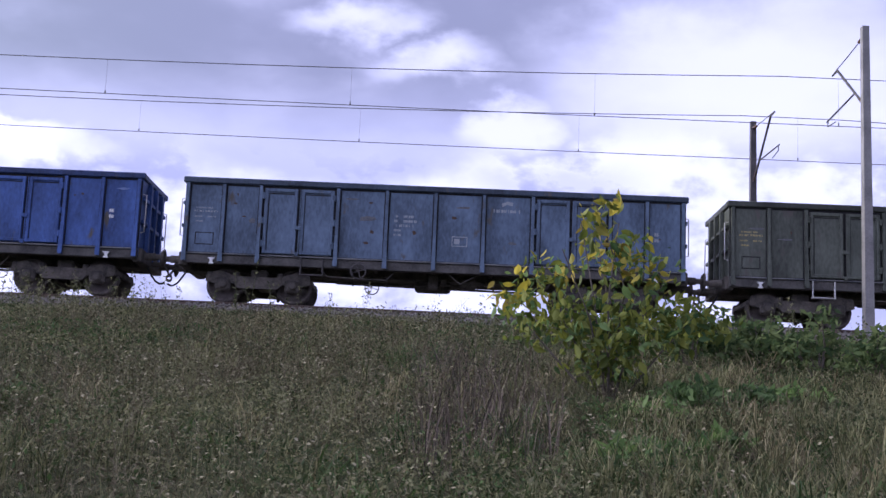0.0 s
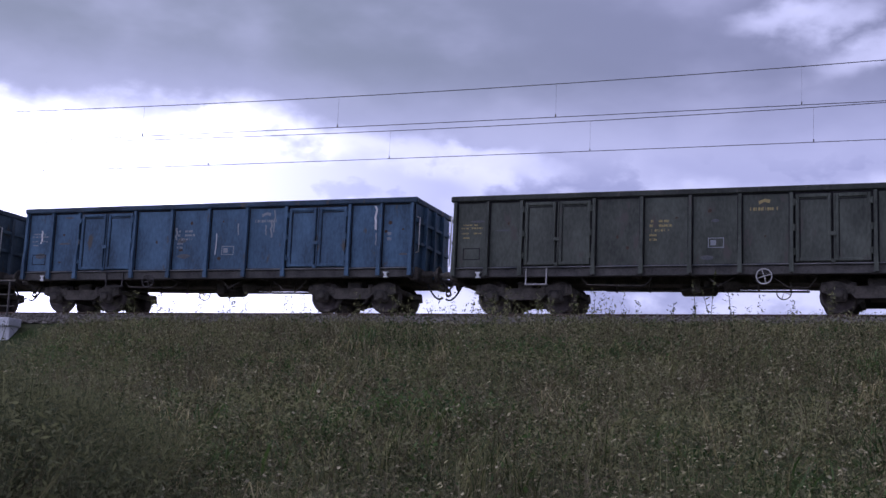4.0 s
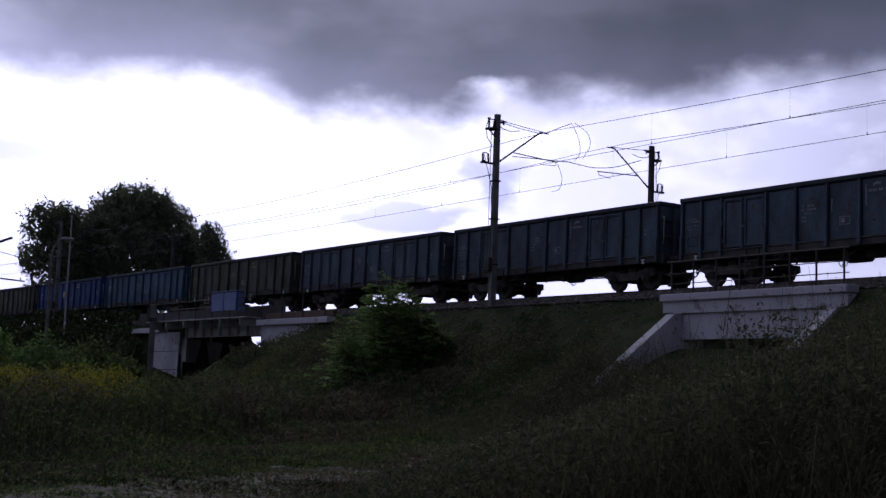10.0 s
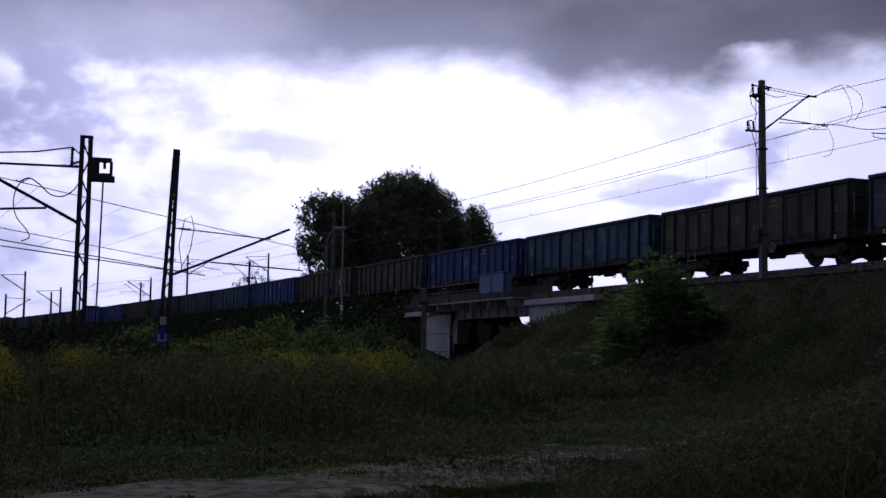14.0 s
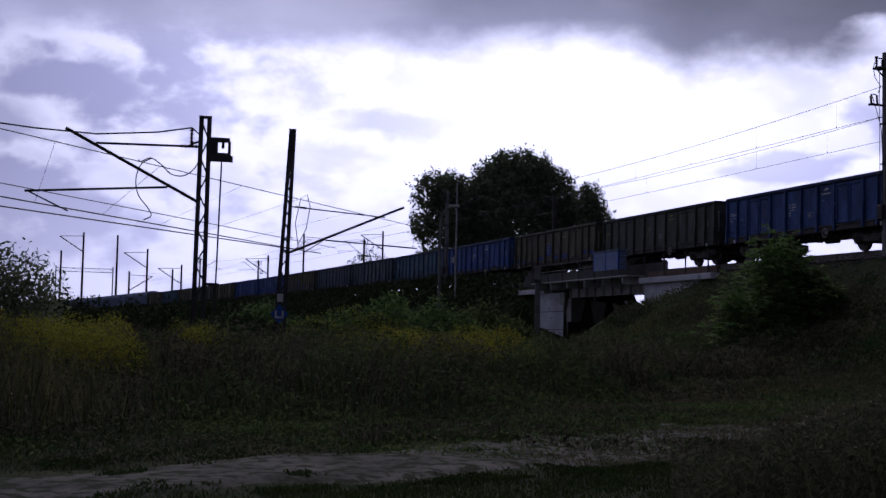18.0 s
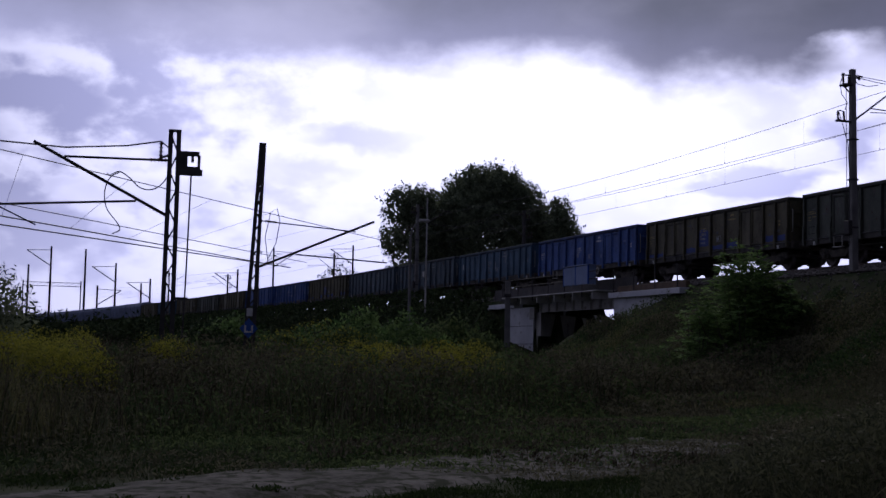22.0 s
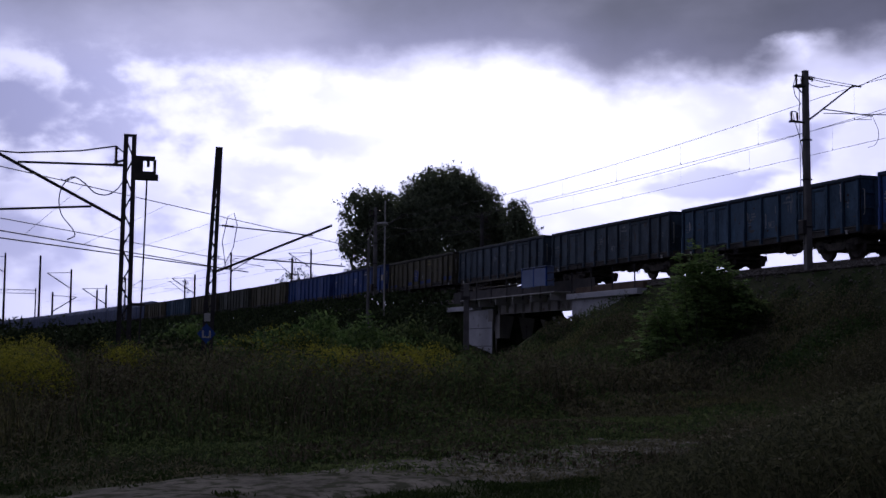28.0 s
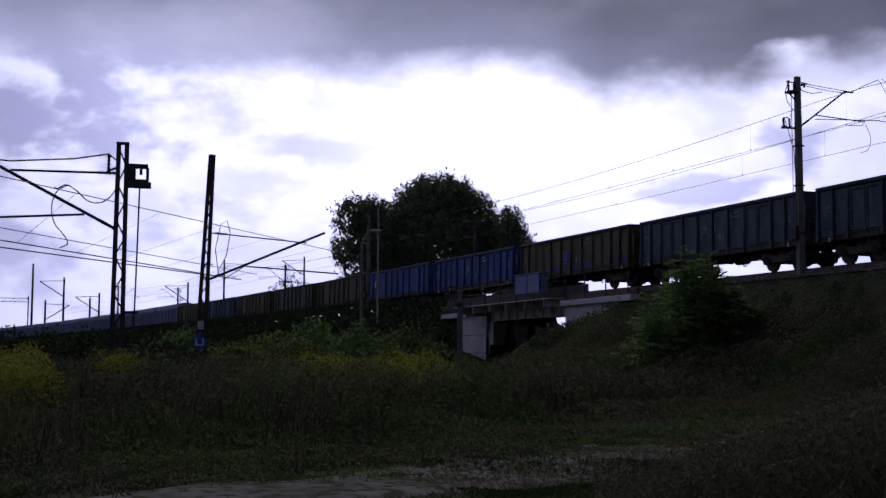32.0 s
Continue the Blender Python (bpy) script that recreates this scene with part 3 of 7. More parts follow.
def strip(name, middle, half, lift, mat, label, category, wobble=0.8):
    """A band that lies on the ground along a line of places."""
    pts = [Vector((*p, 0)) for p in middle]
    dense = []
    for a, b in zip(pts, pts[1:]):
        n = max(1, int((b - a).length / 0.5))
        dense += [a.lerp(b, i / n) for i in range(n)]
    v, f, k = [], [], 9
    for i, p in enumerate(dense):
        d = (dense[min(i + 1, len(dense) - 1)] - dense[max(i - 1, 0)]).normalized()
        side = Vector((d.y, -d.x, 0))
        wl = half + wobble * noise.noise((p.x * 0.5, p.y * 0.5, 1)) + 0.2 * noise.noise((p.x * 2, p.y * 2, 5))
        wr = half + wobble * noise.noise((p.x * 0.5, p.y * 0.5, 7)) + 0.2 * noise.noise((p.x * 2, p.y * 2, 9))
        for j in range(k):
            o = p + side * (-wl + (wl + wr) * j / (k - 1))
            edge = 0 if j in (0, k - 1) else 1
            v.append((o.x, o.y, float(ground(o.x, o.y)) + (lift + 0.012 * noise.noise((o.x * 0.8, o.y * 0.8, 2)) if edge else -0.03)))
    for i in range(len(dense) - 1):
        f += [(i * k + j, i * k + j + 1, (i + 1) * k + j + 1, (i + 1) * k + j) for j in range(k - 1)]
    ob = new(name, raw(name, v, f, mat, flat=False))
    return tagged(ob, label, category, kind="structure")


strip("dirt_track", [(-9, -9), (-13.6, -3), (-15.5, 1.6), (-16.4, 4), (-18.2, 7), (-20.4, 9.4), (-23, 12.4)], 1.5, 0.05, M["dirt"],
      "pale dusty dirt track through the grass", "dirt track")


# ---- the railway ----
def sweep(name, profile, s0, s1, step, q0, mat, label, category, dz=0.0):
    """A profile of (q, z over the rail) drawn along the line."""
    ss = np.arange(s0, s1 + step, step)
    n = len(profile)
    v = [spot(s, q0 + q, rail_z(s) + z + dz) for s in ss for q, z in profile]
    f = [(i * n + j, i * n + (j + 1) % n, (i + 1) * n + (j + 1) % n, (i + 1) * n + j) for i in range(len(ss) - 1) for j in range(n)]
    b = Build().add(v, f)
    b.f += [tuple(range(n))[::-1], tuple(range((len(ss) - 1) * n, len(ss) * n))]
    b.smooth += [False, False]
    ob = new(name, b.mesh(name, mat))
    return tagged(ob, label, category, kind="structure") if label else ob


sweep("ballast_bed", [(-2.75, -0.56), (-1.75, -0.21), (5.8, -0.21), (6.9, -0.56)], -460, 60, 4.0, NEAR, M["ballast"], "grey-brown crushed stone ballast shoulder under two tracks", "ballast")
RAIL = [(-0.07, -0.17), (0.07, -0.17), (0.07, -0.155), (0.012, -0.135), (0.012, -0.045), (0.036, -0.03), (0.036, -0.004), (0.028, 0),
        (-0.028, 0), (-0.036, -0.004), (-0.036, -0.03), (-0.012, -0.045), (-0.012, -0.135), (-0.07, -0.155)]
for q_mid in (NEAR, FAR):
    for side in (-0.753, 0.753):
        sweep("rail", RAIL, -420, 60, 4.0, q_mid + side, M["rail"], "brown steel rail with a worn head", "rail")


def build_sleepers():
    b = Build().box(-0.13, -1.3, -0.36, 0.13, 1.3, -0.165, 0.025)
    me = b.mesh("sleeper", M["sleeper"])
    for q_mid in (NEAR,):
        row = thing("sleepers", pose(0, 0, 0), "pale concrete sleepers half buried in ballast", "sleepers", kind="structure")
        for i in range(170):
            s = 20 - i * 0.62
            part("sleeper", me, None, row, at=on_track(s, q_mid, rail_z(s)))


build_sleepers()


def build_ballast_stones():
    """Loose stones along the shoulder of the bed."""
    r = np.random.RandomState(5)
    base = np.array([(1, 0, 0), (-1, 0, 0), (0, 1, 0), (0, -1, 0), (0, 0, 1), (0, 0, -1)], float)
    face = np.array([(0, 2, 4), (2, 1, 4), (1, 3, 4), (3, 0, 4), (2, 0, 5), (1, 2, 5), (3, 1, 5), (0, 3, 5)])
    n, m = 9000, 450
    s = np.concatenate([-78 + r.rand(n) * 98, -47 + r.rand(m) * 14])
    q = np.concatenate([NEAR - 2.95 + r.rand(n) ** 1.1 * 2.0, NEAR - 2.8 - r.rand(m) ** 1.6 * 2.2])
    z = np.interp(q, [NEAR - 3.2, NEAR - 2.75, NEAR - 1.75, NEAR], [5.03 - 5.57, -0.56, -0.21, -0.21]) + rail_z(s)
    z = np.where(q < NEAR - 2.95, ground_sq(s, q), z)
    n = n + m
    p = s * ALONG[:, None] + (q + BEND * s * s / 2) * ACROSS[:, None]
    size = 0.03 + 0.045 * r.rand(n, 1, 1)
    v = base[None] * size * (0.6 + 0.8 * r.rand(n, 6, 1))
    a = r.rand(n) * 6.28
    c, d = np.cos(a)[:, None], np.sin(a)[:, None]
    v = np.stack([v[..., 0] * c - v[..., 1] * d + p[0][:, None], v[..., 0] * d + v[..., 1] * c + p[1][:, None], v[..., 2] + z[:, None] + 0.02], -1)
    f = (face[None] + 6 * np.arange(n)[:, None, None]).reshape(-1, 3)
    ob = new("ballast_stones", raw("ballast_stones", v.reshape(-1, 3), f, M["stone"]))
    tagged(ob, "loose grey ballast stones on the shoulder", "stones", kind="stuff")


build_ballast_stones()


# ---- bridges; local x runs along the line, y away from the camera, z up from the rail ----
def build_culvert_bridge():
    s0, s1 = -32.2, -24.5
    mid = (s0 + s1) / 2
    top = rail_z(mid)
    br = thing("underpass_bridge", on_track(mid, SIDE, top), "low white-painted concrete underpass bridge with sloping wing walls", "bridge", kind="structure")
    x0, x1 = s0 - mid, s1 - mid
    y = -2.05
    part("coping", Build().box(x0, y - 0.12, -0.74, x1, y + 0.45, -0.5, 0.02), M["white"], br, "pale coping slab along the bridge edge")
    part("edge_beam", Build().box(x0 + 0.05, y, -1.16, x1 - 0.05, y + 0.4, -0.742, 0.015), M["white"], br)
    part("front_wall", Build().box(x0 + 0.85, y + 0.12, -2.02, x1 - 0.6, y + 0.5, -1.162, 0.01), M["white"], br)
    part("deck", Build().box(x0 + 0.3, y + 0.5, -1.5, x1 - 0.3, 9.2, -0.65), M["concrete"], br)
    for a, b in ((x0, x0 + 0.9), (x1 - 0.7, x1)):
        part("abutment", Build().box(a, y + 0.14, -5.6, b, 9.2, -1.5), M["white"], br)
    # wing walls fall with the slope towards the field
    for a, b in ((x0 + 0.45, x0 + 0.85), (x1 - 0.65, x1 - 0.25)):
        out = [(y + 0.14, -5.5), (y + 0.14, -1.165), (y - 0.2, -1.18), (y - 2.9, -3.15), (y - 3.9, -3.85), (y - 3.9, -5.6)]
        v = [(x, p, z) for x in (a, b) for p, z in out]
        n = len(out)
        f = [tuple(range(n))[::-1], tuple(range(n, 2 * n))] + [(i, (i + 1) % n, (i + 1) % n + n, i + n) for i in range(n)]
        part("wing_wall", Build().add(v, f), M["white"], br, "pale sloping concrete wing wall with a stained top")
    rl = thing("bridge_railing", on_track(mid, SIDE, top), "dark steel pipe railing on the bridge edge", "railing")
    for i in range(8):
        x = x0 + 0.3 + i * (x1 - x0 - 0.6) / 7
        part("post", Build().box(x - 0.026, y + 0.124, -0.5, x + 0.026, y + 0.176, 0.62, 0.006), M["steel"], rl)
    for z in (0.60, 0.20, -0.14):
        part("rail_bar", Build().tube([(x0 + 0.1, y + 0.15, z), (x1 - 0.1, y + 0.15, z)], 0.016 if z < 0.5 else 0.028, 8), M["steel"], rl)
    return br


build_culvert_bridge()


def build_girder_bridge():
    mid = -66.8
    top = rail_z(mid)
    br = thing("girder_bridge", on_track(mid, SIDE, top), "steel girder bridge on white concrete abutments over a lower line", "bridge", kind="structure")
    X = lambda s: s - mid
    y = -2.05
    def askew(x0, y0, z0, x1, y1, z1):
        b = Build().box(x0, y0, z0, x1, y1, z1)
        b.v = [(px - SKEW * (py + 2.0), py, pz) for px, py, pz in b.v]
        return b

    # right abutment: white wall under a pale cap
    part("abutment", askew(X(-62.0), y + 0.15, -5.6, X(-55.0), 9.3, -1.0), M["white"], br, "whitewashed abutment half hidden by shrubs")
    part("cap", Build().box(X(-62.3), y - 0.1, -0.995, X(-54.9), y + 0.6, -0.7, 0.02), M["white"], br)
    part("parapet", Build().box(X(-62.0), y + 0.3, -0.694, X(-55.0), y + 0.55, -0.36, 0.02), M["rusty"], br)
    part("upstand_plate", Build().box(X(-80.0), y + 0.64, -0.68, X(-60.5), y + 0.68, 0.14), M["steel"], br, "dark steel upstand beside the track")
    # left abutment with a stepped bearing block
    part("abutment", askew(X(-76.2), y + 0.1, -5.6, X(-72.4), 9.3, -1.15), M["white"], br, "whitewashed abutment, chipped and grey below")
    part("bearing_block", askew(X(-72.395), y + 0.3, -2.9, X(-71.5), 9.3, -1.5), M["concrete"], br)
    part("bearing_block", askew(X(-72.395), y + 0.3, -5.6, X(-72.0), 9.3, -2.91), M["concrete"], br)
    for z in (-2.3, -3.4):
        part("joint", askew(X(-76.15), y + 0.096, z, X(-72.45), y + 0.3, z + 0.03), M["shade_joint"], br)
    part("bearing_pad", askew(X(-72.9), y + 0.02, -1.9, X(-72.2), y + 0.6, -1.2), M["concrete"], br)
    part("cap", Build().box(X(-79.4), y - 0.1, -1.145, X(-75.0), y + 0.6, -0.85, 0.02), M["white"], br)
    # plate girder with stiffeners and a walkway on brackets
    for yy in (y + 0.45,):
        part("girder", Build().box(X(-72.3), yy, -1.45, X(-61.6), yy + 0.06, -0.72).box(X(-72.3), yy - 0.12, -1.48, X(-61.6), yy + 0.18, -1.45)
             .box(X(-72.3), yy - 0.12, -0.72, X(-61.6), yy + 0.18, -0.69), M["concrete"], br, "pale painted plate girder")
    for i in range(10):
        x = X(-72.0) + i * 1.12
        part("stiffener", Build().box(x - 0.04, y + 0.3, -1.445, x + 0.04, y + 0.448, -0.725), M["concrete"], br)
    part("deck", askew(X(-73.0), y + 0.75, -0.68, X(-60.5), 9.0, -0.5), M["steel"], br)
    part("walkway", Build().box(X(-75.5), y - 0.75, -0.6, X(-62.4), y + 0.4, -0.54, 0.01), M["galvanised"], br, "pale walkway edge of the bridge")
    for i in range(6):
        x = X(-75.0) + i * 2.4
        part("bracket", Build().prism([(x - 0.04, -1.0), (x + 0.04, -1.0), (x + 0.04, -0.605), (x - 0.04, -0.605)], y - 0.7, y + 0.28), M["galvanised"], br)
    rl = thing("bridge_railing", on_track(mid, SIDE, top), "dark steel railing along the girder bridge", "railing")
    for i in range(11):
        x = X(-77.5) + i * 2.2
        yy = y - 0.7 if -75.5 < x + mid < -62.4 else y + 0.1
        part("post", Build().box(x - 0.03, yy, -0.85, x + 0.03, yy + 0.06, 0.5, 0.006), M["steel"], rl)
    for z in (0.48, 0.08):
        part("rail_bar", Build().tube([(X(-75.5), y - 0.67, z), (X(-62.4), y - 0.67, z)], 0.03, 8), M["steel"], rl)
    bx = thing("blue_cabinet", on_track(-64.9, SIDE - 2.45, top - 0.2), "pale blue sheet-metal screen box on the bridge railing", "screen")
    for i, x in enumerate((-1.5, 0.05)):
        part("panel", Build().box(x, -0.34, 0.02, x + 1.45, -0.28, 1.0, 0.01), M["box_blue"], bx)
    for x in (-1.54, -0.03, 1.5):
        part("frame_post", Build().box(x, -0.36, 0.0, x + 0.07, -0.26, 1.05, 0.01), M["sign_blue"], bx)
    part("roof_strip", Build().box(-1.56, -0.36, 1.055, 1.6, 0.2, 1.1, 0.01), M["box_blue"], bx)
    for x in (-1.5, 1.44):
        part("side_panel", Build().box(x, -0.255, 0.02, x + 0.04, 0.18, 1.05), M["box_blue"], bx)


build_girder_bridge()


# ---- wagons; local x along the line, y away from the camera, z up from the rail ----
RIBS = (-6.38, -5.45, -4.5, -2.51, -1.25, 0.0, 1.25, 2.51, 4.5, 5.45, 6.38)
SHARED = {}


def once(key, make):
    if key not in SHARED:
        SHARED[key] = make()
    return SHARED[key]


def bogie_meshes():
    fr = Build().box(-0.22, -0.92, 0.5, 0.22, 0.92, 0.88, 0.04)
    side = Build().prism([(-1.35, 0.52), (-1.32, 0.74), (-0.95, 0.80), (-0.55, 0.66), (0.55, 0.66), (0.95, 0.80), (1.32, 0.74), (1.35, 0.52), (1.15, 0.46),
                          (0.62, 0.48), (0.5, 0.36), (-0.5, 0.36), (-0.62, 0.48), (-1.15, 0.46)], -0.07, 0.07)
    beam = Build().box(-0.06, -0.92, 0.55, 0.06, 0.92, 0.68, 0.02)
    ws = Build()
    for y in (-0.755, 0.755):
        k = 1 if y > 0 else -1
        ws.disc((0, y - 0.06 * k, 0), (0, k, 0), [(-0.045, 0.2), (-0.04, 0.485), (-0.015, 0.487), (0.0, 0.462), (0.09, 0.455), (0.095, 0.39), (0.05, 0.36), (0.035, 0.16), (0.08, 0.14), (0.08, 0.09)], 24)
    ws.tube([(0, -1.08, 0), (0, 1.08, 0)], 0.08, 10)
    ab = Build().box(-0.2, -0.14, -0.17, 0.2, 0.1, 0.15, 0.05).disc((0, -0.14, 0), (0, -1, 0), [(0, 0.13), (0.06, 0.12), (0.07, 0.05)], 12)
    sp = Build()
    for x in (0.0,):
        sp.disc((x, 0, 0), (0, 0, 1), [(-0.12, 0.085), (-0.09, 0.1), (-0.06, 0.085), (-0.03, 0.1), (0, 0.085), (0.03, 0.1), (0.06, 0.085), (0.09, 0.1), (0.12, 0.085)], 10)
    bk = Build().box(-0.06, -0.9, 0.3, 0.06, 0.9, 0.42, 0.02).box(-0.1, -0.86, 0.25, -0.03, -0.68, 0.62, 0.02).box(-0.1, 0.68, 0.25, -0.03, 0.86, 0.62, 0.02)
    return dict(frame=fr.mesh("bogie", M["bogie"]), side=side.mesh("side_frame", M["bogie"]), beam=beam.mesh("end_beam", M["bogie"]), wheelset=ws.mesh("wheelset", M["wheel"]), box=ab.mesh("axle_box", M["bogie"]),
                spring=sp.mesh("spring", M["bogie"]), brake=bk.mesh("brake_gear", M["bogie"]))


def add_bogie(parent, x):
    p = once("bogie", bogie_meshes)
    bg = part("bogie", p["frame"], None, parent, at=pose(x, 0, 0))
    for k in (-1, 1):
        part("side_frame", p["side"], None, bg, at=pose(0, k, 0))
        part("end_beam", p["beam"], None, bg, at=pose(1.3 * k, 0, 0))
    for dx in (-0.9, 0.9):
        part("wheelset", p["wheelset"], None, bg, at=pose(dx, 0, 0.46))
        part("brake_gear", p["brake"], None, bg, at=pose(dx * 0.42, 0, 0))
        for y in (-1, 1):
            part("axle_box", p["box"], None, bg, at=pose(dx, y * 1.0, 0.46, 0, 0, 0 if y < 0 else 180))
            for ex in (-0.33, 0.33):
                part("spring", p["spring"], None, bg, at=pose(dx + ex, y * 1.0, 0.64))
    return bg


def under_meshes():
    d = {}
    d["sill"] = Build().box(-6.45, -0.28, 0.86, 6.45, 0.28, 1.13, 0.02)
    d["side_sill"] = Build().box(-6.35, -0.05, 0.95, 6.35, 0.05, 1.13, 0.01)
    d["cross"] = Build().box(-0.05, -1.3, 0.98, 0.05, 1.3, 1.12)
    d["head"] = Build().box(-0.12, -1.3, 0.86, 0.12, 1.3, 1.22, 0.03)
    d["buffer"] = Build().disc((0, 0, 0), (1, 0, 0), [(0, 0.14), (0.03, 0.14), (0.04, 0.1), (0.32, 0.1), (0.33, 0.075), (0.5, 0.075), (0.51, 0.2), (0.54, 0.225), (0.56, 0.2)], 16)
    d["hook"] = Build().box(0, -0.05, 0.92, 0.34, 0.05, 1.05, 0.02).tube([(0.3, 0, 1.0), (0.44, 0, 0.84), (0.5, 0, 0.72)], 0.03, 6).ring((0.5, 0, 0.66), (0, 1, 0), 0.07, 0.02, 12, 5)
    hose = [(0.06, 0, 0.9)] + [(0.06 + 0.5 * t, 0, 0.9 - 0.5 * math.sin(math.pi * min(1, t * 0.62)) * (1 - 0.1 * t)) for t in (0.15, 0.3, 0.5, 0.7, 0.85, 1.0)]
    d["hose"] = Build().tube(hose, 0.028, 6)
    d["wheel"] = Build().ring((0, 0, 0), (0, 1, 0), 0.19, 0.018, 22, 6)
    for k in range(4):
        a = k * math.pi / 2 + 0.3
        d["wheel"].tube([(0, 0, 0), (0.19 * math.cos(a), 0, 0.19 * math.sin(a))], 0.013, 5)
    d["wheel"].tube([(0, 0, 0), (0, 0.4, 0)], 0.02, 6)
    d["step"] = Build()
    for x in (-0.28, 0.28):
        d["step"].tube([(x, 0, 0.45), (x, 0, 0.02)], 0.022, 6)
    d["step"].box(-0.3, -0.06, -0.0, 0.3, 0.1, 0.03, 0.008)
    d["tank"] = Build().disc((-0.5, 0.2, 0.78), (1, 0, 0), [(0, 0.05), (0.04, 0.15), (0.1, 0.19), (0.9, 0.19), (0.96, 0.15), (1.0, 0.05)], 16)
    d["cylinder"] = Build().disc((0.7, -0.35, 0.8), (1, 0, 0), [(0, 0.06), (0.03, 0.17), (0.4, 0.17), (0.43, 0.1), (0.65, 0.05)], 14)
    rod = Build()
    rod.tube([(-3.3, -0.3, 0.72), (-0.9, -0.4, 0.66), (0.7, -0.35, 0.76)], 0.02, 6).tube([(1.2, -0.35, 0.76), (3.2, -0.2, 0.68)], 0.02, 6)
    rod.tube([(-2.6, 0.5, 0.8), (2.8, 0.5, 0.74)], 0.03, 6)
    rod.tube([(-2.9, -1.2, 0.92), (-2.7, -1.25, 0.72), (-1.2, -1.25, 0.68), (-1.0, -1.2, 0.9)], 0.018, 6).tube([(0.4, -1.2, 0.92), (0.7, -1.28, 0.66), (1.1, -1.2, 0.9)], 0.018, 6)
    rod.tube([(2.0, -1.1, 0.92), (2.4, -1.2, 0.62), (2.9, -1.2, 0.6), (3.1, -1.1, 0.9)], 0.018, 6)
    for x in (-2.1, -1.2, 1.6, 2.4):
        rod.box(x - 0.025, -0.42, 0.62, x + 0.025, -0.37, 0.98)
    d["rod"] = rod
    d["valve"] = Build().box(-0.13, -0.55, 0.6, 0.13, -0.35, 0.98, 0.03).box(0.2, -0.5, 0.72, 0.36, -0.38, 0.9, 0.02)
    d["grab"] = Build().tube([(0, 0, 0), (0, -0.09, 0.02), (0, -0.09, 0.98), (0, 0, 1.0)], 0.016, 6)
    d["hookplate"] = Build().prism([(-0.09, 0.06), (0.09, 0.06), (0.03, 0.0), (0.03, -0.04), (0.07, -0.1), (-0.07, -0.1), (-0.03, -0.04), (-0.03, 0.0)], -0.06, 0.0)
    mats = dict(sill="bogie", side_sill="bogie", cross="bogie", head="bogie", buffer="bogie", hook="bogie", hose="rubber", wheel="galvanised", step="galvanised", tank="bogie", cylinder="bogie",
                rod="bogie", valve="bogie", grab="galvanised", hookplate="mark")
    out = {k: b.mesh(k, M[mats[k]]) for k, b in d.items()}
    for k in ("wheel", "step"):
        out[k + "_dark"] = d[k].mesh(k, M["steel"])
    return out


